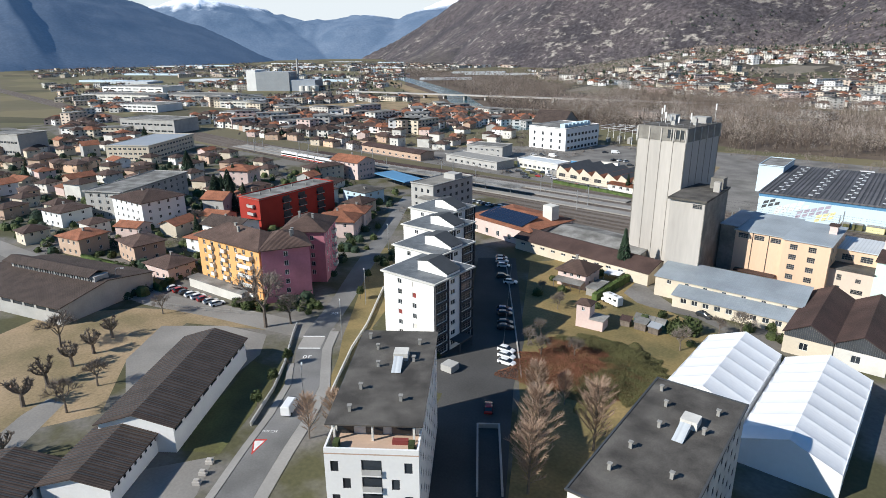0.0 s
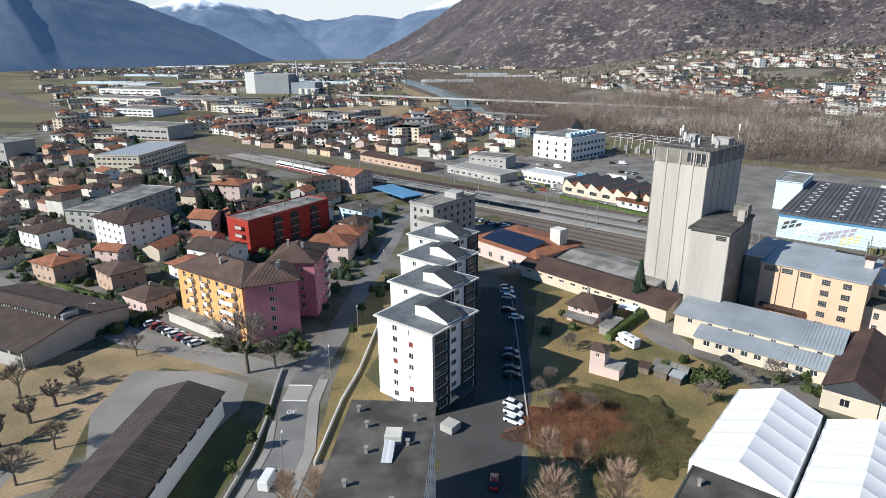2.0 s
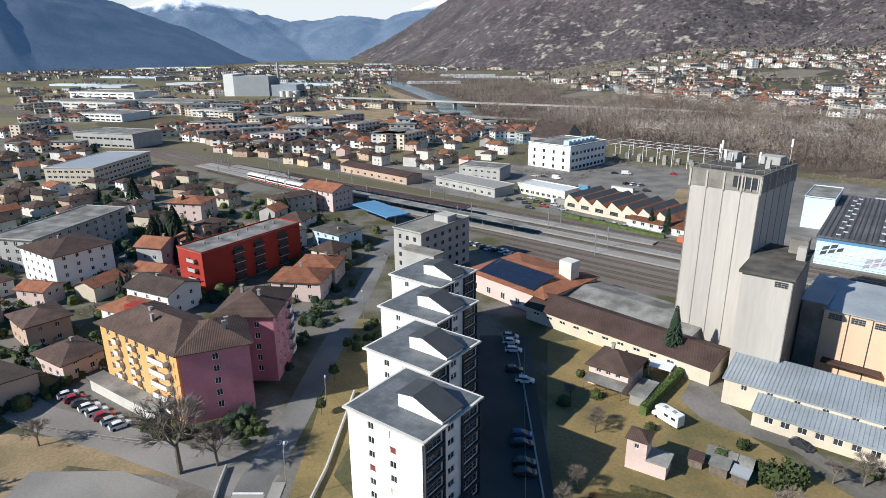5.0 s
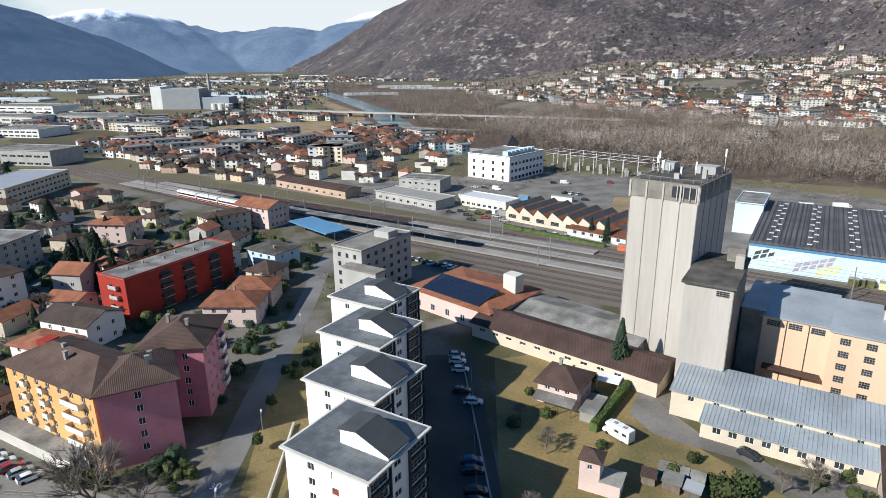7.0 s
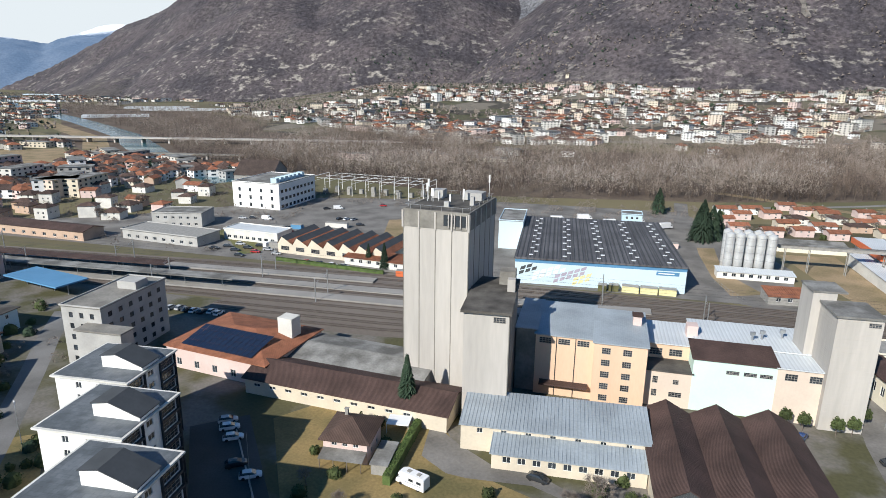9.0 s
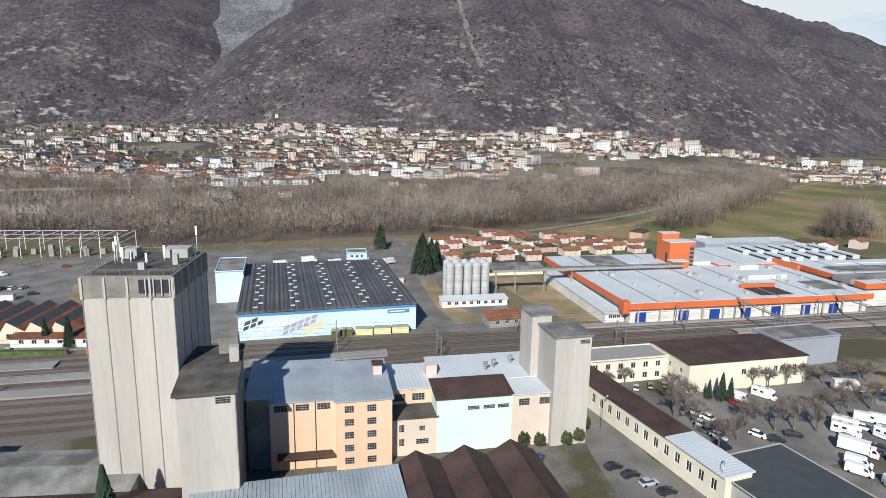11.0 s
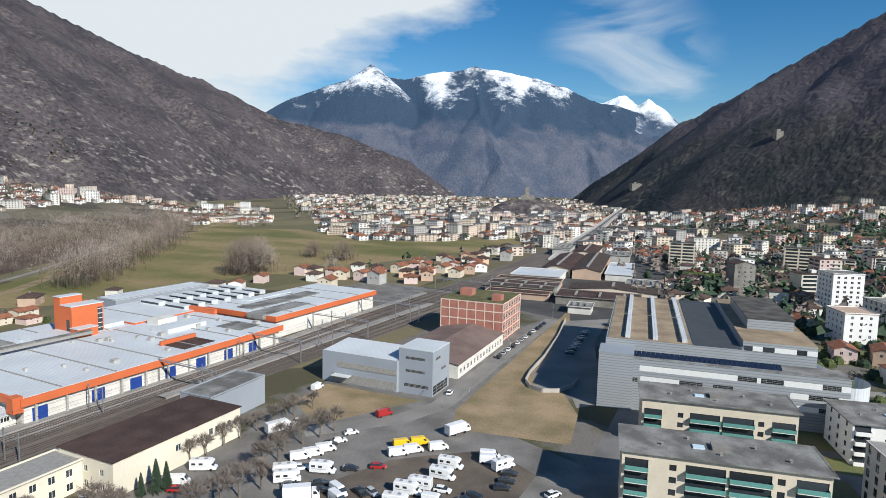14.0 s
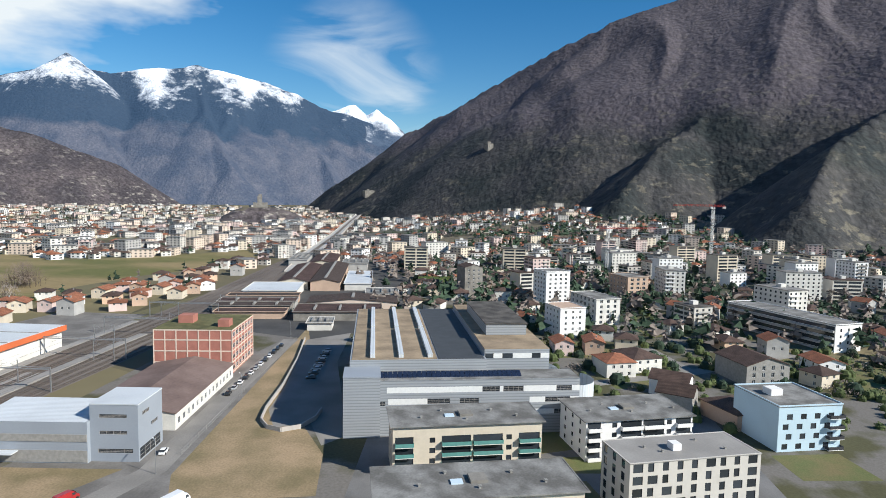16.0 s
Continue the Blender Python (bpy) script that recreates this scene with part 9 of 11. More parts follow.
# ---- houses over the wider town ----
HOUSE_WALLS = ["offwhite", "palepink", "cream", "salmon", "white", "peach", "offwhite", "greywall"]
PROTO = []
for k in range(12):
    r = random.Random(100 + k)
    w, d, h = r.uniform(9, 14), r.uniform(8, 12), r.choice((5.4, 5.8, 6.2, 8.2))
    red = k in (1, 4, 7, 9, 10, 11)
    wins = {"front": grid(w, 2, 2.8, 2, 1.2, 1.4, skip=((0, 0),)), "right": grid(d, 1, 2.8, 2, 1.2, 1.4, z0=2.8)}
    o_ = block("town_house", "%s house with a %s roof" % (("pale rendered", "pale pink", "cream", "salmon", "bright white", "peach", "whitewashed", "grey")[k % 8], "brick-orange tiled" if red else "dark brown tiled"),
               "house", 0, 0, 0, w, d, h, HOUSE_WALLS[k % 8], r.choice(("hip", "gable", "hip")), "redtile" if red else "browntile", wins, rise=r.uniform(1.6, 2.4), over=0.7, chimneys=k % 2, group="town houses")
    rows = {}
    for c_ in [c_ for c_ in o_.children if c_.name.startswith("window")]:
        rows.setdefault(round(c_.matrix_basis.to_euler().z, 2), []).append(c_)
    for cs in rows.values():
        q, mats_ = Shape(), []
        for c_ in cs:
            base, idx = len(q.v), []
            for m_ in c_.data.materials:
                if m_ not in mats_:
                    mats_.append(m_)
                idx.append(mats_.index(m_))
            q.v += [tuple(c_.matrix_basis @ v_.co) for v_ in c_.data.vertices]
            q.f += [tuple(base + i for i in p_.vertices) for p_ in c_.data.polygons]
            q.m += [idx[p_.material_index] for p_ in c_.data.polygons]
            bpy.data.objects.remove(c_)
        part("glazing", q, mats_, o_, "small windows in pale frames", kind="stuff")
    PROTO.append((o_, red))
FLATS = []
for k in range(8):
    r = random.Random(200 + k)
    w, d, fl_ = r.uniform(16, 30), r.uniform(12, 16), r.choice((4, 5, 6, 7, 8))
    h = fl_ * 2.9 + 0.5
    o_ = thing("apartment_block", 0, 0, 0, 0, ("white", "grey-beige", "pale grey", "pale pink", "bright white", "cream", "off-white", "beige")[k] + " flats with rows of windows and balconies", "apartment block", "town flats")
    s = Shape()
    s.box(-w / 2, -d / 2, 0, w / 2, d / 2, h)
    part("wall", s, M[("white", "beige", "offwhite", "palepink", "white", "cream", "offwhite", "beige")[k]], o_)
    s = Shape()
    s.box(-w / 2 - 0.4, -d / 2 - 0.4, h, w / 2 + 0.4, d / 2 + 0.4, h + 0.4)
    part("roof", s, M[("greyroof", "gravelroof", "greyroof", "browntile")[k % 4]], o_)
    for side, (x, y, ang, L) in corners(w, d).items():
        if side in ("right", "front"):
            continue
        q = Shape()
        n_ = max(int(L / 3.4), 2)
        for z in range(fl_):
            if k % 2 and side == "back":
                q.box(L * 0.05, -0.05, z * 2.9 + 0.9, L * 0.47, 0.0, z * 2.9 + 2.6)
                q.box(L * 0.53, -0.05, z * 2.9 + 0.9, L * 0.95, 0.0, z * 2.9 + 2.6)
                continue
            for i in range(n_):
                q.box(L * (i + 0.3) / n_, -0.05, z * 2.9 + 1.0, L * (i + 0.64) / n_, 0.0, z * 2.9 + 2.3)
        part("glazing", q, M["glass"], o_, "rows of small dark windows", at=pose(x, y, 0, 0, 0, ang), kind="stuff")
    for z in range(1, fl_):
        q = Shape()
        y0, y1 = ((-d / 2 + 0.4, -0.6), (-d / 3, d / 3), (0.6, d / 2 - 0.4))[k % 3]
        q.box(-w / 2 - 1.3, y0, z * 2.9 + 0.1, -w / 2, y1, z * 2.9 + 0.3)
        q.box(-w / 2 - 1.3, y0, z * 2.9 + 0.3, -w / 2 - 1.2, y1, z * 2.9 + 1.15)
        part("balcony", q, M[("offwhite", "greywall", "white", "beige", "concrete_dark")[k % 5]], o_)
    s = Shape()
    s.box(-2, -2, h + 0.4, 1.5, 1.8, h + 2.6)
    part("lift_house", s, M["offwhite"], o_)
    FLATS.append(o_)
used_p, used_f = set(), set()
FOOT = [f for f in FOOT if abs(f[0]) + abs(f[1]) > 1]
FOOT += [(205 + 30 * k_, 140 - 72 * k_, 6) for k_ in range(4)] + [(228 + 24 * k_, 72 + 1.5 * k_, 6) for k_ in range(13)] + [(262 + 26 * k_, 4 - k_, 6) for k_ in range(11)]
FOOT += [(x, y, 9) for x, y in ROAD] + [(x, y, 8) for x, y in SIDE]
FOOT += [((a[0] + b_[0]) / 2, (a[1] + b_[1]) / 2, 9) for a, b_ in zip(ROAD, ROAD[1:])]


def put(protos, used, x, y, rot, z=0.0, pick=None, rnd=None, size=1.0):
    o_ = rnd.choice(pick or protos)
    o_ = o_[0] if isinstance(o_, tuple) else o_
    if o_ not in used:
        used.add(o_)
        o_.matrix_basis = pose(x, y, z, 0, 0, rot)
        return o_
    c_ = copy_thing(o_, pose(x, y, z, 0, 0, rot))
    c_.scale = (size, size, size)
    return c_


def scatter(poly, spacing, n, seed, protos, used, red=None, rot0=0.0, green=0.0, jitter=18, rots=(0,), size=1.0):
    r = random.Random(seed)
    x0, x1 = min(p[0] for p in poly), max(p[0] for p in poly)
    y0, y1 = min(p[1] for p in poly), max(p[1] for p in poly)
    inside = lambda x, y: sum(((a[1] > y) != (b_[1] > y)) and x < (b_[0] - a[0]) * (y - a[1]) / (b_[1] - a[1]) + a[0] for a, b_ in zip(poly, poly[1:] + poly[:1])) % 2
    made, tries = 0, 0
    while made < n and tries < n * 60:
        tries += 1
        x, y = r.uniform(x0, x1), r.uniform(y0, y1)
        if not inside(x, y) or any((x - a) ** 2 + (y - b_) ** 2 < (c + spacing / 2) ** 2 for a, b_, c in FOOT):
            continue
        FOOT.append((x, y, spacing / 2))
        pick = None
        if red is not None:
            pick = [p for p in protos if p[1] == (r.random() < red)]
        put(protos, used, x, y, rot0 + r.choice(rots) + r.uniform(-jitter, jitter), 0, pick, r, size)
        made += 1
        if r.random() < green:
            a = r.uniform(0, 6.28)
            k = r.random()
            m_ = BARE[made % 4] if k < 0.4 else FIRS[made % 3] if k < 0.65 else (STEM, SHRUBS[made % 3])
            tree(m_, x + spacing * 0.55 * math.cos(a), y + spacing * 0.55 * math.sin(a), r.uniform(0.5, 0.8) * (1.8 if k >= 0.65 else 1), ("leafless garden tree" if k < 0.4 else "dark garden conifer" if k < 0.65 else "evergreen garden shrub") + " between town houses", a * 57, "garden trees of the town", name="tree" if k < 0.65 else "shrub")
    return made


scatter([(-560, 60), (-230, 60), (-225, 190), (-290, 212), (-560, 212)], 14.5, 88, 5, PROTO, used_p, 0.3, 10, 0.6, 18, (0, 90), 0.84)
scatter([(-235, 195), (-280, 160), (-225, 110), (-195, 110), (-200, 205)], 15, 10, 15, PROTO, used_p, 0.3, 10, 0.5)
scatter([(-360, 280), (-285, 300), (-275, 400), (-320, 430), (-470, 430), (-560, 390), (-560, 300), (-460, 272)], 13, 88, 6, PROTO, used_p, 0.3, 12, 0.4, 18, (0, 90), 0.8)
r = random.Random(7)
light = {M[k].name for k in ("white", "offwhite", "cream", "palepink")}
reds = [p for p in PROTO if p[1] and any(c_.data.materials[0].name in light for c_ in p[0].children if c_.name.startswith("wall"))] or [p for p in PROTO if p[1]]
greys = [p for p in PROTO if not p[1]]
for k, (x, y) in enumerate(((49, 451), (57, 439), (40, 432), (32, 398), (47, 392), (62, 397), (77, 394), (68, 429), (72, 468), (90, 463), (76, 412), (59, 414), (90, 435), (89, 448), (94, 416), (104, 404), (113, 441), (118, 418), (111, 457), (141, 437), (139, 416), (149, 407), (125, 406), (77, 454), (101, 428), (128, 426), (34, 446), (28, 415), (156, 424), (126, 447))):
    o_ = put(PROTO, used_p, x, y, 8 + r.uniform(-5, 5), 0, greys if k in (7, 14, 12) else reds, r, 0.72)
    o_.scale = (0.8, 0.8, 0.62)
    FOOT.append((x, y, 6))
    for _ in range(1):
        a, q = r.uniform(0, 6.28), r.random()
        tree(BARE[k % 4] if q < 0.4 else (STEM, SHRUBS[k % 3]), x + 7.5 * math.cos(a), y + 7.5 * math.sin(a), 0.45 if q < 0.4 else r.uniform(0.7, 1.2), "leafless garden tree on the housing estate" if q < 0.4 else "evergreen shrub on the housing estate", a * 57, "garden trees of the town", name="tree" if q < 0.4 else "shrub")
scatter([(340, 400), (412, 372), (630, 325), (540, 285), (390, 290), (310, 350)], 15, 36, 8, PROTO, used_p, 0.4, 15, 0.2, 18, (180,))
scatter([(240, 90), (520, 175), (600, 60), (440, -180), (230, -80)], 15, 66, 9, PROTO, used_p, 0.3, 20, 0.6, 18, (180, 150))
scatter([(330, 40), (520, 170), (760, 150), (780, -120), (560, -260), (380, -130)], 27, 50, 10, FLATS, used_f, None, 15, 0.9, 15, (0, 90))
put(PROTO, used_p, 304, 402, 20, 0, [PROTO[1]], random.Random(1), 0.85)
put(PROTO, used_p, 349, 402, 12, 0, [PROTO[1]], random.Random(1))
put(PROTO, used_p, 277, 398, 30, 0, [PROTO[4]], random.Random(1), 0.75)
put(PROTO, used_p, 216, 438, 30, 0, [PROTO[0]], random.Random(1), 0.75)
put(PROTO, used_p, 175, 451, 40, 0, [PROTO[3]], random.Random(1), 0.9)
put(PROTO, used_p, 262, 402, 24, 0, [PROTO[0]], random.Random(1))

# ---- far villages and towns ----
def slope_z(x, y):
    x, y = np.asarray(x, float), np.asarray(y, float)
    z = np.maximum(ridge_height(x, y, NORTH, 0.78, 0.8)[0], ridge_height(x, y, NORTH_WEST, 0.74, 0.8)[0])
    return np.maximum(np.maximum(z, ridge_height(x, y, EAST, 0.84, 0.9)[0]), np.maximum(fan_height(x, y), 0.0))


def heights(spots):
    return [(x, y, z) for (x, y), z in zip(spots, slope_z([p[0] for p in spots], [p[1] for p in spots]).tolist())]


STUFF_MATS = ["white", "offwhite", "cream", "palepink", "peach_pale", "beige", "greywall", "redtile", "browntile", "greyroof", "glass"]


def far_houses(name, label, spots, seed, flats=0.15, red=0.45, tall=(3, 7), big=1.0, high=100, steep=0):
    """Many distant houses in one mesh: walls, roofs and rows of windows."""
    r = random.Random(seed)
    s = Shape()
    for x, y, z in heights(spots):
        if z > high or (steep == 0 and z > float(fan_height(np.array(x), np.array(y))) + 3):
            continue
        c, sn = (lambda a: (math.cos(a), math.sin(a)))(r.uniform(0, 6.28))
        flat = r.random() < flats
        w, d = (r.uniform(14, 30) * big, r.uniform(11, 15)) if flat else (r.uniform(8, 14), r.uniform(8, 11))
        n = r.randint(*tall) if flat else 2
        h = n * 2.9
        wall = r.choice((0, 0, 0, 0, 1, 1, 1, 2, 3, 5, 6)) if not flat else r.choice((0, 1, 1, 2, 2, 3, 4, 4, 5, 6))
        T = lambda px, py, pz: (x + c * px - sn * py, y + sn * px + c * py, z + pz)
        A = [(-w / 2, -d / 2), (w / 2, -d / 2), (w / 2, d / 2), (-w / 2, d / 2)]
        for i in range(4):
            (xa, ya), (xb, yb) = A[i], A[(i + 1) % 4]
            s.face([T(xa, ya, -12), T(xb, yb, -12), T(xb, yb, h), T(xa, ya, h)], wall)
            L = math.hypot(xb - xa, yb - ya)
            ux, uy = (xb - xa) / L, (yb - ya) / L
            m = max(int(L / 4.5), 1)
            for f in range(n):
                for k in range(m):
                    a0, a1 = L * (k + 0.3) / m, L * (k + 0.7) / m
                    q = [(xa + ux * t + uy * 0.08, ya + uy * t - ux * 0.08) for t in (a0, a1)]
                    s.face([T(*q[0], f * 2.9 + 1), T(*q[1], f * 2.9 + 1), T(*q[1], f * 2.9 + 2.3), T(*q[0], f * 2.9 + 2.3)], 10)
        o_ = 0.6
        W, D = w / 2 + o_, d / 2 + o_
        if flat:
            s.face([T(-W, -D, h + 0.3), T(W, -D, h + 0.3), T(W, D, h + 0.3), T(-W, D, h + 0.3)], 9)
        else:
            rm = 7 if r.random() < red else 8
            ri = r.uniform(1.8, 2.8)
            k = max(W - D, 0.3)
            E_ = [(-W, -D), (W, -D), (W, D), (-W, D)]
            P = [T(px, py, h - 0.2) for px, py in E_]
            R0, R1 = T(-k, 0, h + ri), T(k, 0, h + ri)
            s.face([P[0], P[1], R1, R0], rm)
            s.face([P[1], P[2], R1], rm)
            s.face([P[2], P[3], R0, R1], rm)
            s.face([P[3], P[0], R0], rm)
    whole(name, s, [M[k] for k in STUFF_MATS], label, "houses", kind="stuff")


def in_poly(x, y, poly):
    return sum(((a[1] > y) != (b_[1] > y)) and x < (b_[0] - a[0]) * (y - a[1]) / (b_[1] - a[1]) + a[0] for a, b_ in zip(poly, poly[1:] + poly[:1])) % 2


def spots_in(az0, az1, d0, d1, n, seed, clump=0.0):
    r = np.random.RandomState(seed)
    out = []
    while len(out) < n:
        az, d = r.uniform(az0, az1), math.sqrt(r.uniform(d0 * d0, d1 * d1))
        x, y = polar(az, d)
        if in_poly(x, y, MEADOW) or in_poly(x, y, WOODS) or in_poly(x, y, VIADUCT) or in_poly(x, y, TAN_FIELD) or in_poly(x, y, TR_S + TR_N):
            continue
        if clump and float(value_noise(np.array(x / 120.0), np.array(y / 120.0))) < clump:
            continue
        out.append((x, y))
    return out


far_houses("village_houses", "white and pink village houses at the mountain foot", spots_in(68, 108, 815, 1460, 1150, 1, 0.36), 1, 0.10, 0.2, (3, 5), 0.8)
far_houses("wood_sheds", "low pale sheds among the riverside woods", WOOD_SHEDS, 50, 0.7, 0.2, (1, 2), 1.5)
far_houses("village_blocks", "long white blocks at the edge of the village", [(137, 936), (166, 940), (190, 934), (335, 888)], 51, 1.0, 0.0, (4, 5), 1.5)
far_houses("river_works", "pale works and greenhouses beside the meadow", [(722, 888), (745, 876), (812, 905), (838, 890)], 52, 1.0, 0.0, (2, 3), 1.8)
far_houses("village_houses", "nearest village houses behind the woods", spots_in(72, 114, 760, 880, 190, 53, 0.2), 53, 0.2, 0.3, (2, 4))
far_houses("village_houses", "scattered village houses on the lower slope", spots_in(56, 114, 1400, 1720, 150, 2, 0.5), 2, 0.0, 0.25, high=92, steep=1)
far_houses("village_houses", "village houses beyond the woods", spots_in(44, 70, 1050, 1600, 420, 21, 0.35), 21, 0.1, 0.25)
far_houses("village_houses", "pale sheds and houses beyond the woods", spots_in(96, 122, 860, 1300, 230, 3, 0.4), 3, 0.25, 0.3, (2, 3), 1.6)
far_houses("valley_houses", "pale apartment blocks beyond the meadow", spots_in(14, 37, 690, 1500, 420, 41, 0.25), 41, 0.45, 0.4, (3, 6), 0.85)
far_houses("valley_houses", "low town houses beyond the meadow", spots_in(12, 40, 640, 1500, 900, 42, 0.2), 42, 0.12, 0.4, (3, 4))
far_houses("valley_houses", "dense pale town houses and flats across the valley", spots_in(10, 41, 1450, 3000, 1500, 4, 0.3), 4, 0.3, 0.4, (3, 5))
far_houses("valley_houses", "town houses and flats below the eastern mountain", spots_in(-38, 12, 900, 1650, 1150, 5, 0.25), 5, 0.13, 0.45, (3, 5), 0.8, high=95)
far_houses("valley_houses", "small houses along the valley road", spots_in(-34, 12, 600, 950, 420, 6, 0.22), 6, 0.16, 0.45, (3, 6), 0.8)
far_houses("plain_houses", "low farmhouses and sheds on the wide plain", spots_in(122, 166, 750, 2600, 900, 7, 0.45), 7, 0.2, 0.25, (2, 3), 1.5)
far_houses("plain_houses", "dense low houses beyond the railway", spots_in(140, 166, 560, 850, 260, 8, 0.3), 8, 0.12, 0.3, (2, 4))
far_houses("plain_houses", "dense mixed houses beside the railway", [p for p in spots_in(136, 168, 470, 700, 330, 61, 0.15) if p[1] > 300 or p[0] < -570], 61, 0.15, 0.25, (2, 4))
far_houses("plain_houses", "rows of small red-roofed houses near the river", spots_in(124, 139, 500, 680, 130, 9, 0.2), 9, 0.05, 0.3, (2, 3))


def far_trees(name, label, spots, seed, material, h0=6, h1=13):
    r = random.Random(seed)
    s = Shape()
    for x, y, z in heights(spots):
        if z > float(fan_height(np.array(x), np.array(y))) + 4:
            continue
        h = r.uniform(h0, h1)
        for _ in range(9):
            a, k = r.uniform(0, 6.28), r.random()
            p = Vector((x, y, z + h * (0.2 + 0.75 * k)))
            R = h * 0.32 * (1.1 - k)
            o_ = Vector((math.cos(a), math.sin(a), r.uniform(-0.2, 0.5))) * R * 1.5
            t = Vector((-math.sin(a), math.cos(a), 0)) * R * 0.6
            s.face([p - t, p + o_, p + t, p + Vector((0, 0, R))])
    whole(name, s, M[material], label, "trees", kind="stuff")


hx, hy = polar(20.3, 1500)
far_trees("town_trees", "dark evergreen trees between town houses", spots_in(-36, 42, 480, 2600, 2300, 11, 0.3), 11, "fir", 7, 14)
far_trees("town_trees", "leafless trees between town houses", spots_in(-36, 42, 480, 2900, 3600, 12, 0.2), 12, "twig", 7, 14)
far_trees("town_trees", "dark evergreens and cedars among the town flats", spots_in(-34, 10, 330, 1250, 1300, 81, 0.2), 81, "fir", 8, 17)
far_trees("town_trees", "leafless trees in the town gardens", spots_in(-30, 14, 330, 900, 700, 82, 0.2), 82, "twig", 8, 14)
far_trees("plain_trees", "dark hedges and trees on the plain", spots_in(120, 166, 480, 3200, 4200, 13, 0.35), 13, "twig", 5, 10)
far_trees("plain_trees", "evergreen clumps on the plain", spots_in(120, 166, 400, 2600, 900, 14, 0.45), 14, "fir", 5, 11)
far_trees("hill_trees", "dark trees on the castle hill", [(hx + 130 * math.cos(k * 2.4) * math.sqrt(k / 260), hy + 130 * math.sin(k * 2.4) * math.sqrt(k / 260)) for k in range(60, 260)], 19, "twig", 7, 12)
far_trees("village_trees", "leafless trees round the village", spots_in(44, 125, 850, 1700, 4200, 15, 0.2), 15, "twig", 6, 12)
far_trees("village_trees", "dark conifers round the village", spots_in(46, 120, 900, 1600, 420, 16, 0.45), 16, "fir", 8, 15)

def slope_trees(name, label, spots, seed, material, h0, h1, low, high):
    """Crowns standing out on the wooded slopes."""
    r = random.Random(seed)
    s = Shape()
    for x, y, z in heights(spots):
        if not low < z < high:
            continue
        h = r.uniform(h0, h1)
        for _ in range(5):
            a, k = r.uniform(0, 6.28), r.random()
            p = Vector((x, y, z + h * (0.1 + 0.8 * k)))
            R = h * 0.34 * (1.15 - k)
            o_ = Vector((math.cos(a), math.sin(a), r.uniform(-0.1, 0.6))) * R * 1.5
            t = Vector((-math.sin(a), math.cos(a), 0)) * R * 0.7
            s.face([p - t, p + o_, p + t, p + Vector((0, 0, R))])
    whole(name, s, M[material], label, "trees", kind="stuff")


slope_trees("slope_trees", "leafless crowns above the village", spots_in(46, 122, 1250, 2000, 2600, 73, 0.3), 73, "twig", 7, 12, 50, 330)
slope_trees("slope_trees", "dark conifers above the village", spots_in(50, 122, 1250, 2100, 700, 74, 0.5), 74, "fir", 8, 14, 50, 420)

# cleared strip down the wooded slope
def slope_at(az, el):
    d = 900.0
    while d < 3400:
        x, y = polar(az, d)
        z = float(slope_z([x], [y])[0])
        if z >= 73 + d * math.tan(radians(el)):
            break
        d += 8
    return x, y, z


cut_line = [slope_at(75.7 + 2.45 * (k / 22) ** 0.8 + 0.06 * math.sin(k * 1.3), 4.9 + 6.4 * k / 22) for k in range(23)]
q = Shape()
for k, ((xa, ya, za), (xb, yb, zb)) in enumerate(zip(cut_line, cut_line[1:])):
    wa, wb = 7 + 2.5 * math.sin(k * 1.7), 7 + 2.5 * math.sin(k * 1.7 + 1.7)
    q.face([(xa - wa, ya, za + 3), (xa + wa, ya, za + 3), (xb + wb, yb, zb + 3), (xb - wb, yb, zb + 3)])
whole("forest_cutting", q, mat("cleared_slope", (0.20, 0.18, 0.155), 0.4, 0.05, 0.2, col2=(0.09, 0.08, 0.075)), "pale cleared strip through the mountain woods", "clearing", kind="structure")

# castles over the valley town
def seat(az, el):
    d = 900.0
    while d < 3000:
        x, y = polar(az, d)
        if float(slope_z([x], [y])[0]) >= 73 + d * math.tan(radians(el)):
            break
        d += 10
    return x, y, float(slope_z([x], [y])[0])


def castle(x, y, z, size, towers, label):
    e = thing("castle", x, y, z, 20, label, "castle", "castles")
    for x0, y0, x1, y1 in ((-1, -0.6, 1, -0.52), (-1, 0.52, 1, 0.6), (-1, -0.52, -0.92, 0.52), (0.92, -0.52, 1, 0.52)):
        q = Shape()
        q.box(x0 * size, y0 * size, -14, x1 * size, y1 * size, 9)
        n = int(max(x1 - x0, y1 - y0) * size / 4)
        for i in range(n):
            t = (i + 0.25) / n
            q.box((x0 + (x1 - x0) * t if x1 - x0 > y1 - y0 else x0) * size, (y0 + (y1 - y0) * t if y1 - y0 > x1 - x0 else y0) * size, 9, (x0 + (x1 - x0) * (t + 0.5 / n) if x1 - x0 > y1 - y0 else x1) * size, (y0 + (y1 - y0) * (t + 0.5 / n) if y1 - y0 > x1 - x0 else y1) * size, 10.5)
        part("curtain_wall", q, M["concrete_dark"], e)
    for tx, ty, w, h in towers:
        q = Shape()
        q.box(tx * size - w / 2, ty * size - w / 2, -14, tx * size + w / 2, ty * size + w / 2, h)
        for k in range(4):
            q.box(tx * size - w / 2 + k * w / 3.4, ty * size - w / 2, h, tx * size - w / 2 + (k + 0.5) * w / 3.4, ty * size + w / 2, h + 1.8)
        part("tower", q, M["concrete_dark"], e)


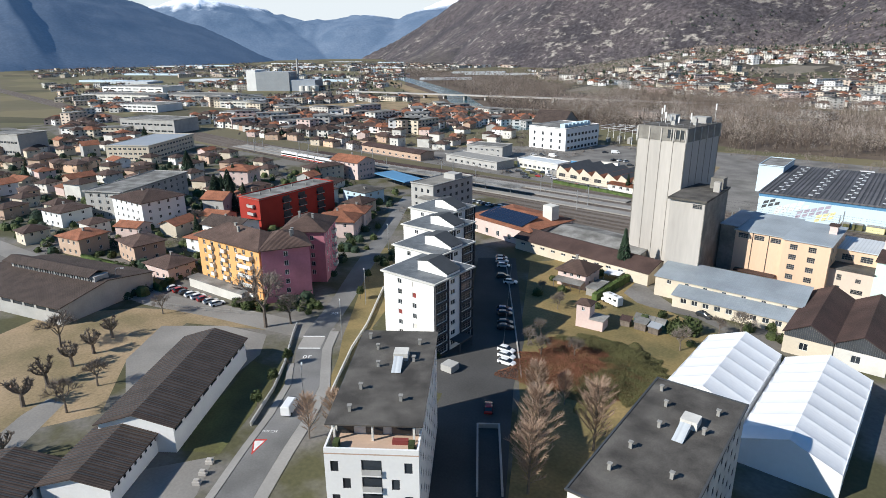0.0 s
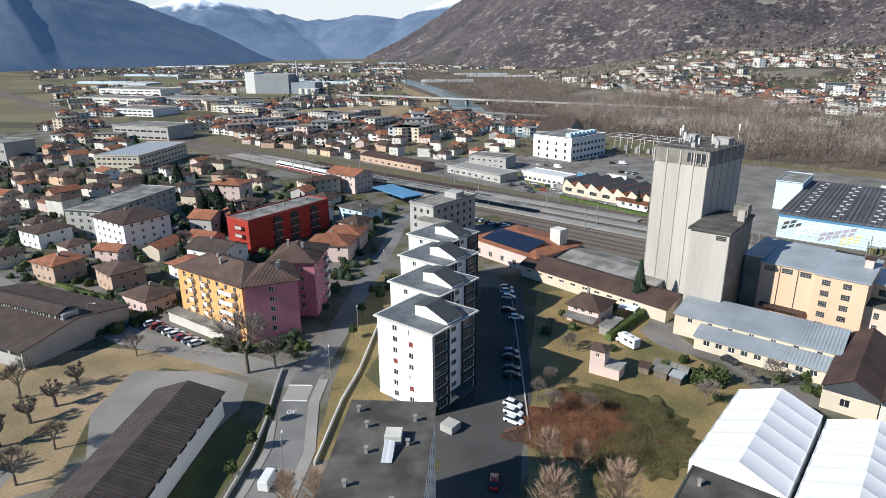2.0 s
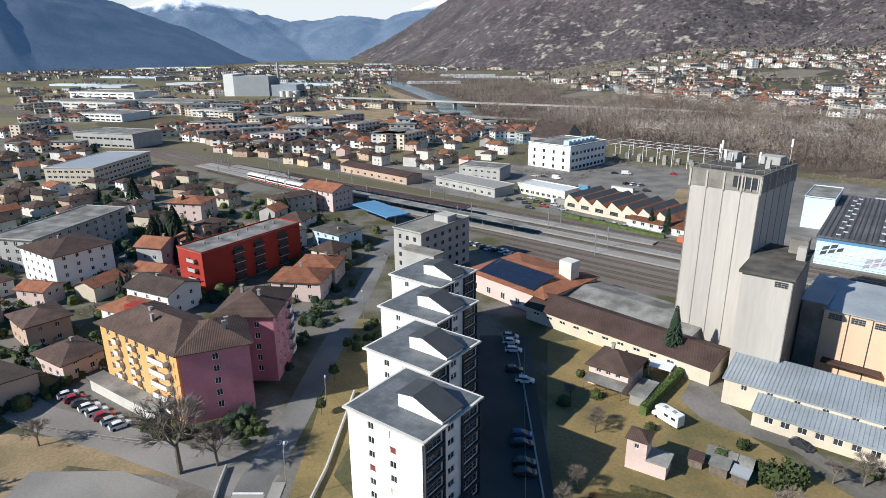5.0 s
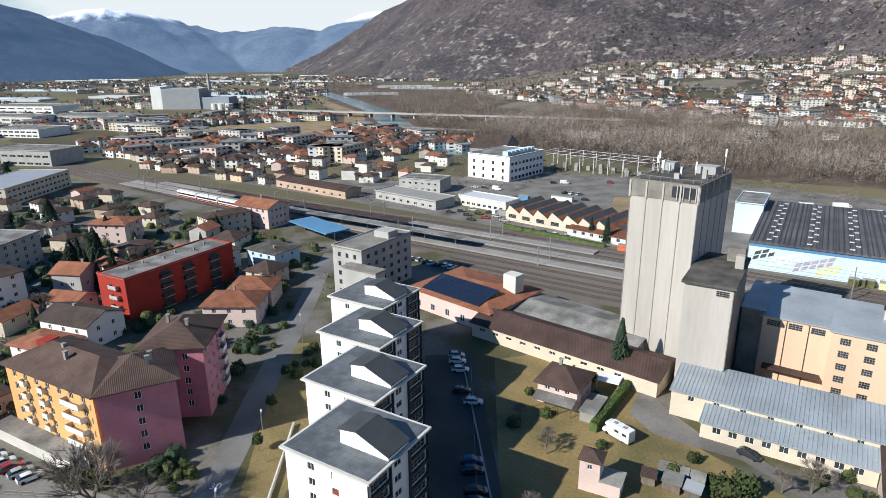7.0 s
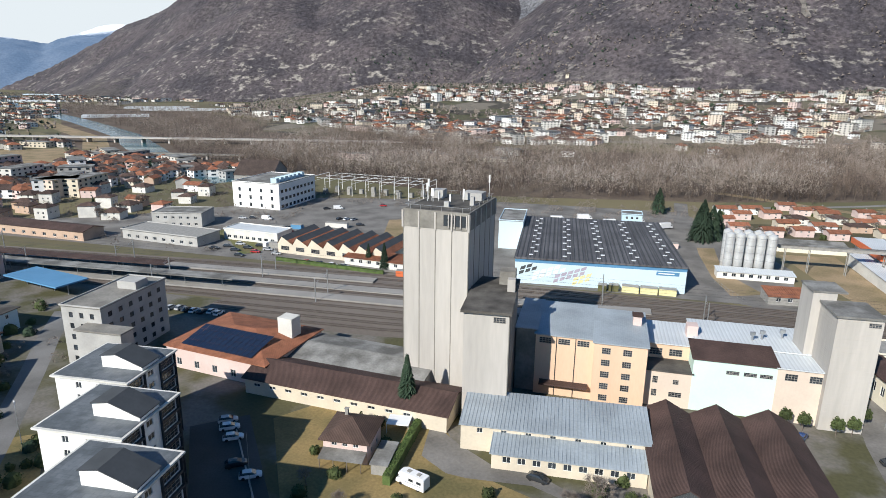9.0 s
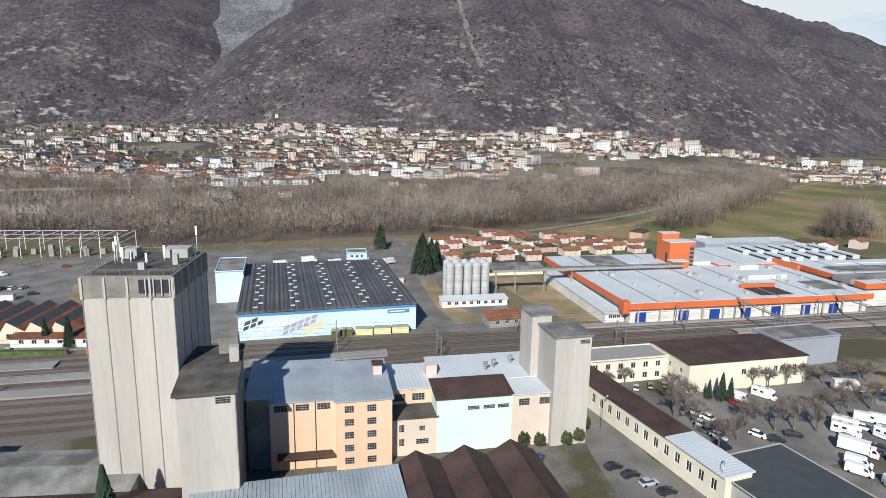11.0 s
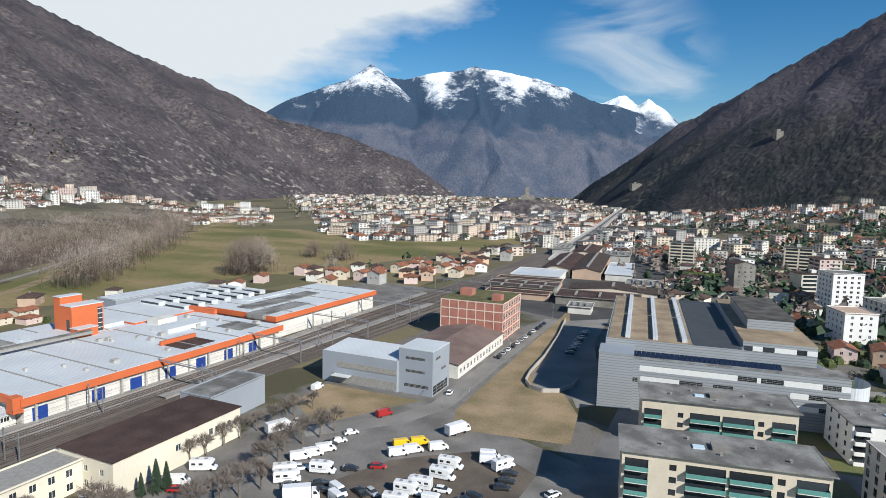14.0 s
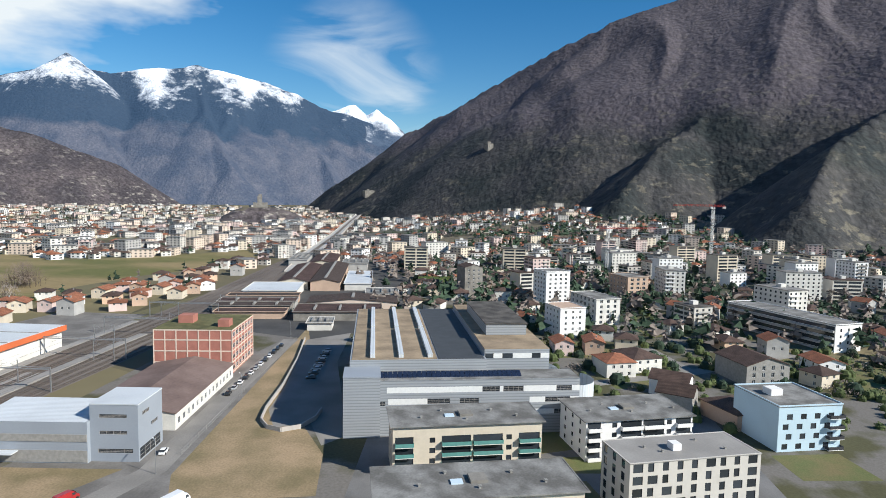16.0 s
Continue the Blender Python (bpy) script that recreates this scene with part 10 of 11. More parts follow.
ms = Shape()
rings_ = [(120, 0), (98, 9), (78, 20), (58, 31), (40, 38), (0.5, 40)]
for (ra, za), (rb, zb) in zip(rings_, rings_[1:]):
    for i in range(28):
        A = [6.2832 * i / 28, 6.2832 * (i + 1) / 28]
        W = [1 + 0.16 * math.sin(3 * t) + 0.08 * math.sin(7 * t + 1) for t in A]
        ms.face([(hx + ra * W[0] * math.cos(A[0]), hy + ra * W[0] * math.sin(A[0]), za), (hx + ra * W[1] * math.cos(A[1]), hy + ra * W[1] * math.sin(A[1]), za), (hx + rb * W[1] * math.cos(A[1]), hy + rb * W[1] * math.sin(A[1]), zb), (hx + rb * W[0] * math.cos(A[0]), hy + rb * W[0] * math.sin(A[0]), zb)])
whole("castle_hill", ms, woodland, "steep green castle hill above the town", "hill", kind="structure")
castle(hx, hy, 39, 26, ((-0.5, 0, 8, 27), (0.35, 0.1, 7, 23)), "grey stone castle with two tall square towers")
castle(*seat(10.5, 0.0), 26, ((0.3, 0, 7, 14), (-0.6, -0.3, 6, 11)), "grey stone castle on the mountain foot")
castle(*seat(-0.2, 4.4), 14, ((0, 0, 9, 14), (0.8, 0.4, 5, 10)), "small square stone castle on the wooded slope")
# railway viaduct into the town
e = thing("viaduct", 0, 0, 0, 0, "long grey concrete railway viaduct crossing the town", "viaduct")
VLINE = [(560, 262, 0.6), (700, 283, 4), (969, 314, 7.5), (1400, 378, 8), (1900, 450, 8)]
for (xa, ya, za), (xb, yb, zb) in zip(VLINE, VLINE[1:]):
    L, ang = math.hypot(xb - xa, yb - ya), math.atan2(yb - ya, xb - xa)
    nx, ny = -math.sin(ang), math.cos(ang)
    for name_, o0, o1, dz, th, m_ in (("deck", -8, 8, 0, 1.4, "greywall"), ("side_wall", -8.4, -8, 1.2, 2.6, "concrete"), ("side_wall", 8, 8.4, 1.2, 2.6, "concrete"), ("trackbed", -2.5, 2.5, 0.15, 0.15, "ballast")):
        q = Shape()
        P8 = [(x + nx * o, y + ny * o, z + dz - t) for t in (th, 0) for x, y, z, o in ((xa, ya, za, o0), (xb, yb, zb, o0), (xb, yb, zb, o1), (xa, ya, za, o1))]
        for f in ((0, 1, 2, 3), (4, 5, 6, 7), (0, 1, 5, 4), (1, 2, 6, 5), (2, 3, 7, 6), (3, 0, 4, 7)):
            q.face([P8[i] for i in f])
        part(name_, q, M[m_], e)
    for k in range(max(int(L / 45), 1)):
        t = (k + 0.5) / max(int(L / 45), 1)
        q = Shape()
        q.obox(xa + (xb - xa) * t, ya + (yb - ya) * t, 0, 2, 11, max(za + (zb - za) * t - 1.4, 0.2), math.degrees(ang))
        part("pier", q, M["concrete"], e)

# greenhouses and plant on the plain
r = random.Random(77)
for k in range(26):
    x, y = polar(r.uniform(126, 165), r.uniform(1300, 3200))
    e = thing("greenhouse", x, y, 0, r.uniform(20, 40), "long pale greenhouse on the far plain", "greenhouse", "greenhouses")
    s = Shape()
    w, d = r.uniform(80, 220), r.uniform(25, 60)
    s.box(-w / 2, -d / 2, 0, w / 2, d / 2, 4)
    part("glazing", s, M["palesheet" if k % 3 else "iceblue"], e)
for k, (x, y, w, d, h) in enumerate(((-925, 370, 120, 40, 10), (-850, 440, 110, 45, 9), (-760, 330, 60, 40, 8), (-700, 420, 50, 30, 8), (-560, 250, 60, 30, 11), (-1100, 470, 130, 50, 10), (-620, 120, 40, 26, 12), (-520, 130, 30, 22, 14))):
    block("industrial_shed", "long flat industrial shed with dark windows", "shed", x, y, 22, w, d, h, ("offwhite", "greywall", "white")[k % 3], "flat", "greyroof", {"front": grid(w, 2, h / 2 - 0.2, 8, w / 11, 1.6)}, over=0.3, group="industrial sheds")
e = thing("incineration_plant", -930, 640, 0, 32, "large grey and white waste plant with a stack", "plant")
add_box(e, "main_hall", -45, -20, 0, 15, 20, 31, "steelgrey")
add_box(e, "white_hall", -62, -20, 0, -45, 20, 34, "white")
add_box(e, "low_hall", 15, -18, 0, 60, 18, 18, "bluegrey")
s = Shape()
s.tube((20, 8, 0), (20, 8, 52), 2.2, 1.8, 12, cap=True)
part("stack", s, M["greywall"], e)
for x in (40, 50, 62):
    s = Shape()
    s.tube((x, -24, 0), (x, -24, 9), 6, 6, 14, cap=True)
    part("tank", s, M["offwhite"], e)
# motorway bridge over the river
e = thing("bridge", -430, 697, 0, 12, "long pale concrete motorway bridge over the river", "bridge")
add_box(e, "deck", -330, -6, 5.0, 240, 6, 6.4, "concrete")
for k in range(18):
    add_box(e, "pier", -320 + k * 32, -4, 0, -318 + k * 32, 4, 5.0, "concrete")
e = thing("bridge", -420, 560, 0, 8, "lower railway bridge across the river", "bridge")
add_box(e, "deck", -110, -3, 4.0, 60, 3, 5.2, "concrete_dark")
for k in range(6):
    add_box(e, "pier", -105 + k * 32, -2, 0, -103 + k * 32, 2, 4.0, "concrete")
sheet("levee", ribbon([(-470, 520), (-545, 590), (-640, 690), (-840, 830), (-1202, 1092), (-1500, 1300)], 26), 0.03, M["dry"], "tan grassy river bank", "bank")
sheet("river_road", ribbon([(40, 520), (110, 470), (190, 500), (330, 610), (700, 860)], 9), 0.035, M["dry"], "pale dirt track beside the woods", "track")

# ---- vehicles ----
def paint_mat(name, col):
    return mat(name, col, 0.04, 1, 3, rough=0.25, bump=0, coat=0.6, spec=0.5)


PAINTS = {"white": paint_mat("white_car_paint", (0.78, 0.78, 0.78)), "dark": paint_mat("black_car_paint", (0.025, 0.027, 0.03)), "silver": paint_mat("silver_car_paint", (0.42, 0.43, 0.44)),
          "red": paint_mat("red_car_paint", (0.35, 0.02, 0.02)), "blue": paint_mat("blue_car_paint", (0.03, 0.07, 0.2)), "yellow": paint_mat("yellow_van_paint", (0.8, 0.5, 0.02))}


wheel = Shape()
wheel.tube((0, -0.11, 0), (0, 0.11, 0), 0.33, 0.33, 10, cap=True)
WHEEL = wheel.mesh("wheel", M["rubber"])


def make_car(colour):
    e = thing("car", 0, 0, 0, 0, {"white": "white", "dark": "black", "silver": "silver", "red": "red", "blue": "dark blue"}[colour] + " parked car with dark windows", "car", "parked cars")
    def loft(rows):
        q = Shape()
        rings = [[(x, -w, z0), (x, -w * 0.99, (z0 + z1) / 2), (x, -w * k, z1), (x, w * k, z1), (x, w * 0.99, (z0 + z1) / 2), (x, w, z0)] for x, w, z0, z1, k in rows]
        for ra, rb in zip(rings, rings[1:]):
            for i in range(6):
                q.face([ra[i], rb[i], rb[(i + 1) % 6], ra[(i + 1) % 6]])
        q.face(rings[0])
        q.face(rings[-1][::-1])
        return q

    s = loft([(-2.18, 0.70, 0.38, 0.72, 0.9), (-2.08, 0.82, 0.28, 0.94, 0.88), (-1.2, 0.89, 0.25, 0.99, 0.9), (0.9, 0.89, 0.25, 0.95, 0.9), (1.75, 0.85, 0.25, 0.80, 0.86), (2.12, 0.74, 0.30, 0.66, 0.86), (2.2, 0.60, 0.38, 0.56, 0.9)])
    top_ = loft([(-1.42, 0.60, 1.40, 1.47, 0.9), (-0.9, 0.64, 1.43, 1.53, 0.88), (0.0, 0.64, 1.42, 1.52, 0.88), (0.34, 0.60, 1.37, 1.43, 0.9)])
    k_ = len(s.v)
    s.v += top_.v
    s.f += [tuple(i + k_ for i in f_) for f_ in top_.f]
    s.m += top_.m
    part("body", s, PAINTS[colour], e)
    part("glazing", loft([(-2.0, 0.74, 0.95, 0.99, 0.98), (-1.45, 0.76, 0.97, 1.43, 0.82), (0.32, 0.77, 0.93, 1.40, 0.82), (1.15, 0.74, 0.90, 0.94, 0.96)]), M["glass"], e)
    for x in (-1.35, 1.35):
        for y in (-0.82, 0.82):
            part("wheel", WHEEL, [], e, at=pose(x, y, 0.33))
    return e


def make_van(kind, colour):
    """Vans, campers and lorries: a tapering shell with glass, wheels, bumpers and fittings."""
    label = {"camper": "white camper van with a raised cab bed", "van": "%s parked delivery van" % colour, "lorry": "%s parked box lorry" % colour}[kind]
    e = thing("camper_van" if kind == "camper" else "van" if kind == "van" else "lorry", 0, 0, 0, 0, label, kind if kind != "camper" else "camper van", "parked vans")

    def shell(q, rows):
        rings = [[(x, -w, z0), (x, -w, z0 + (z1 - z0) * 0.55), (x, -w * k, z1 - 0.12), (x, -w * k + 0.14, z1), (x, w * k - 0.14, z1), (x, w * k, z1 - 0.12), (x, w, z0 + (z1 - z0) * 0.55), (x, w, z0)] for x, w, z0, z1, k in rows]
        for ra, rb in zip(rings, rings[1:]):
            for i in range(8):
                q.face([ra[i], rb[i], rb[(i + 1) % 8], ra[(i + 1) % 8]])
        q.face(rings[0])
        q.face(rings[-1][::-1])

    s = Shape()
    if kind == "camper":
        shell(s, [(-3.3, 1.05, 0.45, 2.75, 0.97), (-3.2, 1.12, 0.38, 2.9, 0.97), (1.2, 1.12, 0.38, 2.95, 0.97), (1.7, 1.12, 1.75, 2.9, 0.95), (2.5, 1.0, 2.1, 2.65, 0.9), (2.6, 0.9, 2.2, 2.5, 0.9)])
        shell(s, [(1.3, 1.0, 0.35, 2.0, 0.9), (1.9, 1.0, 0.35, 1.95, 0.86), (2.6, 0.98, 0.35, 1.2, 0.9), (3.2, 0.9, 0.35, 1.0, 0.9), (3.32, 0.8, 0.4, 0.85, 0.9)])
    elif kind == "van":
        shell(s, [(-2.8, 0.9, 0.42, 2.2, 0.92), (-2.7, 0.98, 0.33, 2.36, 0.92), (1.0, 0.98, 0.33, 2.38, 0.92), (1.45, 0.98, 0.33, 2.15, 0.9), (2.05, 0.97, 0.33, 1.3, 0.92), (2.65, 0.92, 0.33, 1.08, 0.9), (2.8, 0.8, 0.4, 0.9, 0.9)])
    else:
        shell(s, [(-4.2, 1.18, 0.8, 3.5, 1.0), (2.2, 1.18, 0.8, 3.5, 1.0)])
        shell(s, [(2.3, 1.1, 0.5, 2.55, 0.95), (3.3, 1.1, 0.5, 2.6, 0.95), (4.0, 1.08, 0.5, 1.7, 0.97), (4.15, 1.0, 0.5, 1.3, 0.95)])
    part("body", s, PAINTS[colour], e)
    s = Shape()
    if kind == "lorry":
        s.face([(3.36, -0.98, 2.5), (3.36, 0.98, 2.5), (4.0, 1.0, 1.78), (4.0, -1.0, 1.78)])
    elif kind == "camper":
        s.face([(1.98, -0.84, 1.92), (1.98, 0.84, 1.92), (2.58, 0.9, 1.27), (2.58, -0.9, 1.27)])
    else:
        s.face([(1.5, -0.82, 2.12), (1.5, 0.82, 2.12), (2.06, 0.88, 1.36), (2.06, -0.88, 1.36)])
    s.v = [(x + 0.05, y, z + 0.05) for x, y, z in s.v]
    part("windscreen", s, M["glass"], e)
    for y in (-1, 1):
        s = Shape()
        if kind == "camper":
            for x0, x1, z0, z1 in ((-2.7, -1.7, 1.65, 2.2), (-0.9, 0.1, 1.65, 2.2)):
                s.face([(x0, y * 1.135, z0), (x1, y * 1.135, z0), (x1, y * 1.135, z1), (x0, y * 1.135, z1)])
        elif kind == "van":
            s.face([(0.75, y * 0.985, 1.35), (1.75, y * 0.985, 1.35), (1.4, y * 0.94, 1.95), (0.75, y * 0.94, 1.95)])
        else:
            s.face([(2.7, y * 1.11, 1.6), (3.7, y * 1.11, 1.6), (3.3, y * 1.08, 2.3), (2.7, y * 1.08, 2.3)])
        part("side_window", s, M["glass"], e)
    s = Shape()
    x_ = {"camper": 3.3, "van": 2.8, "lorry": 4.15}[kind]
    s.box(x_ - 0.1, -0.85, 0.32, x_ + 0.05, 0.85, 0.55)
    part("bumper", s, M["darkmetal"], e)
    if kind == "camper":
        for x0 in (-2.0, 0.2):
            s = Shape()
            s.box(x0, -0.4, 2.9, x0 + 0.8, 0.4, 3.05)
            part("roof_hatch", s, M["skin"], e)
        s = Shape()
        s.face([(-2.6, -1.13, 1.2), (1.1, -1.13, 1.2), (1.1, -1.13, 1.32), (-2.6, -1.13, 1.32)])
        s.face([(-2.6, 1.13, 1.2), (1.1, 1.13, 1.2), (1.1, 1.13, 1.32), (-2.6, 1.13, 1.32)])
        part("stripe", s, M["bluegrey"], e)
    for x in (-1.9, 2.0):
        for y in (-0.92, 0.92):
            part("wheel", WHEEL, [], e, at=pose(x, y, 0.35))
    return e


CARS = {}


def vehicle(key, x, y, rot):
    if key not in CARS:
        CARS[key] = make_car(key) if isinstance(key, str) else make_van(*key)
        CARS[key].matrix_basis = pose(x, y, 0.04, 0, 0, rot)
    else:
        copy_thing(CARS[key], pose(x, y, 0.04, 0, 0, rot))


r = random.Random(5)
for k, c in enumerate(("white", "white", "white", "dark", "dark", "dark", "blue", "dark")):
    d = (-8.4, -5.2, -2.0, 11, 14.0, 20, 23, 50)[k]
    vehicle(c, -77.2 - d * 0.58, 112.0 + d * 0.76, 8 if d < 0 else 37)
vehicle("white", -101.5, 147.5, 30)
vehicle("white", -112.0, 158.2, 32)
vehicle("white", -115.0, 161.5, 32)
vehicle("silver", -117.0, 164, 32)
vehicle("dark", -47.6, 161.0, 345)
vehicle(("camper", "white"), -70.6, 153.2, 162)
vehicle(("van", "white"), -94.2, 61.8, 124)
vehicle("red", -64, 88, 125)
for k, c in enumerate(("white", "red", "dark", "white", "white", "red", "silver", "white")):
    vehicle(c, -176 + k * 3.0, 78.2 - k * 0.35 * -1 - 1.0, 82)
vehicle("dark", -181, 71, 12)
for k in range(14):
    vehicle(r.choice(("white", "silver", "dark", "dark")), -196 + k * 3.0, 221.0 + r.uniform(-0.5, 0.5), 88)
for k in range(12):
    vehicle(r.choice(("white", "dark", "silver", "red")), -205 + k * 3.4, 290 + (k % 3) * 5, 10 + r.uniform(-8, 8))
for k in range(10):
    vehicle(r.choice(("white", "dark", "silver", "blue")), -240 + (k % 5) * 3.2, 300 + (k // 5) * 7, 85)
for k in range(4):
    vehicle(("dark", "dark", "silver", "dark")[k], 21.5 + k * 2.2, 184.5 - k * 3.6, 8)
vehicle("blue", 6.5, 190.5, 60)
# camper and van park
C_, V_, L_ = ("camper", "white"), ("van", "white"), ("lorry", "white")
for key, x, y, rot in (
        (C_, 94.6, 184.4, -71), (C_, 95.9, 160.5, -78), (C_, 99.5, 159.5, 100), (C_, 106.6, 156.6, -84), (C_, 112.8, 157.4, -80), (C_, 89.8, 159.8, -75),
        (C_, 84.4, 154.8, -81), (C_, 119.2, 145.3, -30), (V_, 112.4, 173.0, -46), (V_, 116.0, 170.4, -46), (V_, 120.9, 165.2, -46), (V_, 122.9, 150.6, -70),
        (V_, 120.4, 149.6, -70), (V_, 94.8, 153.0, -80), (V_, 84.6, 172.5, -112), (V_, 87.6, 174.4, -112), (V_, 74.4, 173.0, -52), (V_, 77.2, 176.0, -52),
        (V_, 76.1, 166.4, -112), (L_, 81.5, 180.4, -52), (L_, 74.2, 158.4, -110), (C_, 81.0, 211.2, -60), (V_, 72.9, 210.6, -58), (L_, 108.6, 211.0, -20),
        (C_, 89.2, 191.6, -52), (C_, 86.6, 189.0, -52), (V_, 100.8, 192.6, -40), (V_, 104.8, 191.4, -40), (V_, 97.6, 194.2, -40), (V_, 143.6, 225.0, 5)):
    vehicle(key, x, y, rot)
for c_, x, y, rot in (
        ("red", 103.4, 173.6, -60), ("dark", 98.9, 179.0, -60), ("dark", 112.3, 141.8, -66), ("dark", 108.6, 141.6, -66), ("dark", 98.7, 146.6, -72), ("dark", 101.6, 146.0, -72),
        ("dark", 97.2, 142.1, -72), ("dark", 90.0, 170.0, -112), ("dark", 86.4, 178.6, -52), ("dark", 89.0, 180.6, -52), ("silver", 91.4, 167.6, -112), ("white", 100.6, 153.6, -80),
        ("white", 111.5, 129.8, -30), ("white", 111.4, 191.7, -40), ("white", 117.7, 192.1, -40), ("dark", 108.2, 192.6, -40), ("white", 63.7, 191.8, -60), ("dark", 66.5, 189.0, -25),
        ("dark", 72.6, 190.4, -25), ("white", 55.4, 205.0, -70), ("silver", 52.9, 199.0, -70), ("dark", 55.2, 196.0, -70), ("white", 53.4, 192.6, -70), ("dark", 51.6, 188.6, -70),
        ("white", 57.0, 201.6, -70), ("silver", 47.7, 222.4, 60), ("dark", 52.4, 222.6, 60), ("silver", 57.0, 222.8, 60), ("red", 70.2, 208.0, -58), ("white", 117.0, 210.6, -20),
        ("white", 93.2, 190.4, -52), ("dark", 84.6, 186.4, -52), ("dark", 116.4, 142.6, -66)):
    vehicle(c_, x, y, rot)
for k in range(2):
    vehicle(("van", "yellow"), 117.6 + k * 3.6, 174.6 - k * 3.4, -46)
vehicle(L_, 133.4, 165.2, -24)
vehicle(("van", "red"), 134.4, 191.4, -22)
vehicle("white", 163, 182.5, 8)
for k in range(12):
    vehicle(r.choice(("dark", "dark", "silver", "white")), 214 + k * 6.5, 184.5 + k * 0.25, 6)
for k in range(8):
    vehicle(r.choice(("dark", "silver", "dark")), 236 + k * 6, 160 + k * 0.5, 100)

for k in range(34):
    vehicle(r.choice(("white", "dark", "silver", "dark", "red", "blue")) if k % 6 else ("van", "white"), -205 + (k % 17) * 4.6 + r.uniform(-1, 1), 312 + (k // 17) * 16 + r.uniform(-2, 2), 80 + r.uniform(-10, 10))
for k, (x, y, rot) in enumerate(((-221.4, 299.1, 80), (-218.4, 299.4, 80), (-227.2, 348.8, 10), (-222, 351, 12), (-213.2, 350.3, 8), (-195.7, 334.2, 70), (-192, 335, 70), (-190.8, 307.4, 70), (-187, 308, 72), (-188.4, 283.1, 0), (-184.4, 300.8, 80),
                                    (-155.6, 281.7, -6), (-149.6, 281.4, -6), (-143.8, 281.0, -6), (-138.6, 280.6, -6), (-194.1, 385.5, 30), (-188, 388, 30), (-165.4, 403.8, 12), (-176, 362, 70), (-172, 362.6, 70), (-168, 363, 70), (-160, 352, 20), (-116, 330, 75), (-112, 331, 75), (-108, 345, 75))):
    vehicle(("dark", "white", "silver", "dark", ("van", "white"), "red")[k % 6], x, y, rot)
sheet("yard_lawn", [(-226, 322), (-212, 330), (-196, 318), (-182, 290), (-190, 286), (-206, 304), (-222, 312)], 0.022, GREEN, "rough green strip between yard tracks", "lawn")
sheet("yard_lawn", [(-140, 330), (-112, 352), (-118, 384), (-150, 370)], 0.022, M["dry"], "dry grass patch in the industrial yard", "lawn")
for k in range(5):
    vehicle(("lorry", "white"), -60 + k * 14, 392 + (k % 2) * 9, 10 + k * 7)

# garden plot by the workshops
sheet("workshop_yard", [(-73, 176), (-64.6, 168.6), (-56.2, 163), (-47.8, 162.8), (-41.2, 158.8), (-40.4, 155.5), (-48.5, 159.0), (-61.2, 158.1), (-65.4, 158.6), (-71.6, 163)], 0.03, M["lot"], "worn asphalt yard before the workshops", "yard")
e = thing("polytunnel", -56.6, 147.8, 0, 4, "old glazed garden greenhouse with a silver roof", "greenhouse")
add_box(e, "base", -4.0, -1.6, 0, 4.0, 1.6, 1.2, "greenglass")
q = Shape()
for xa, xb in ((-4.1, -1.4), (-1.3, 1.3), (1.4, 4.1)):
    for y0, y1, z0, z1 in ((-1.7, 0, 1.2, 2.3), (1.7, 0, 1.2, 2.3)):
        q.face([(xa, y0, z0), (xb, y0, z0), (xb, y1, z1), (xa, y1, z1)])
part("roof", q, M["greyroof"], e)
for x_ in (-4.05, 4.05):
    q = Shape()
    q.face([(x_, -1.6, 1.2), (x_, 1.6, 1.2), (x_, 0, 2.25)])
    part("gable_pane", q, M["greenglass"], e)
for x, y, w, d, h, rot, roof in ((-57.2, 143.4, 3.0, 2.6, 2.0, 4, "greyroof"), (-61.2, 142.8, 2.4, 2.0, 1.7, 10, "rustroof"), (-53.6, 143.2, 2.6, 2.2, 1.8, 0, "steelgrey")):
    e = thing("garden_shed", x, y, 0, rot, "small weathered garden shed with a lean-to roof", "shed", "garden sheds")
    add_box(e, "body", -w / 2, -d / 2, 0, w / 2, d / 2, h, "bark")
    q = Shape()
    W, D = w / 2 + 0.25, d / 2 + 0.25
    P8 = [(-W, -D, h), (W, -D, h), (W, D, h + 0.5), (-W, D, h + 0.5)]
    q.face(P8)
    q.face([(a_, b_, c_ + 0.1) for a_, b_, c_ in P8])
    for i in range(4):
        a_, b_ = P8[i], P8[(i + 1) % 4]
        q.face([a_, b_, (b_[0], b_[1], b_[2] + 0.1), (a_[0], a_[1], a_[2] + 0.1)])
    part("roof", q, M[roof], e)
e = thing("cottage_porch", -85.7, 155.4, 0, 3, "lean-to porch with a pale sheet roof on posts", "porch")
q = Shape()
q.face([(-4.6, -1.8, 2.3), (4.6, -1.8, 2.3), (4.6, 1.4, 2.9), (-4.6, 1.4, 2.9)])
q.face([(-4.6, -1.8, 2.4), (4.6, -1.8, 2.4), (4.6, 1.4, 3.0), (-4.6, 1.4, 3.0)])
part("roof", q, M["greyroof"], e)
for x_ in (-4.3, -1.4, 1.4, 4.3):
    add_box(e, "post", x_ - 0.07, -1.7, 0, x_ + 0.07, -1.56, 2.3, "bark")
e = thing("garden_shed", -78.0, 158.5, 0, 3, "long grey garden shed beside the hedge", "shed", "garden sheds")
add_box(e, "body", -1.6, -4, 0, 1.6, 4, 2.3, "skin")
add_box(e, "roof", -1.9, -4.3, 2.3, 1.9, 4.3, 2.45, "greyroof")
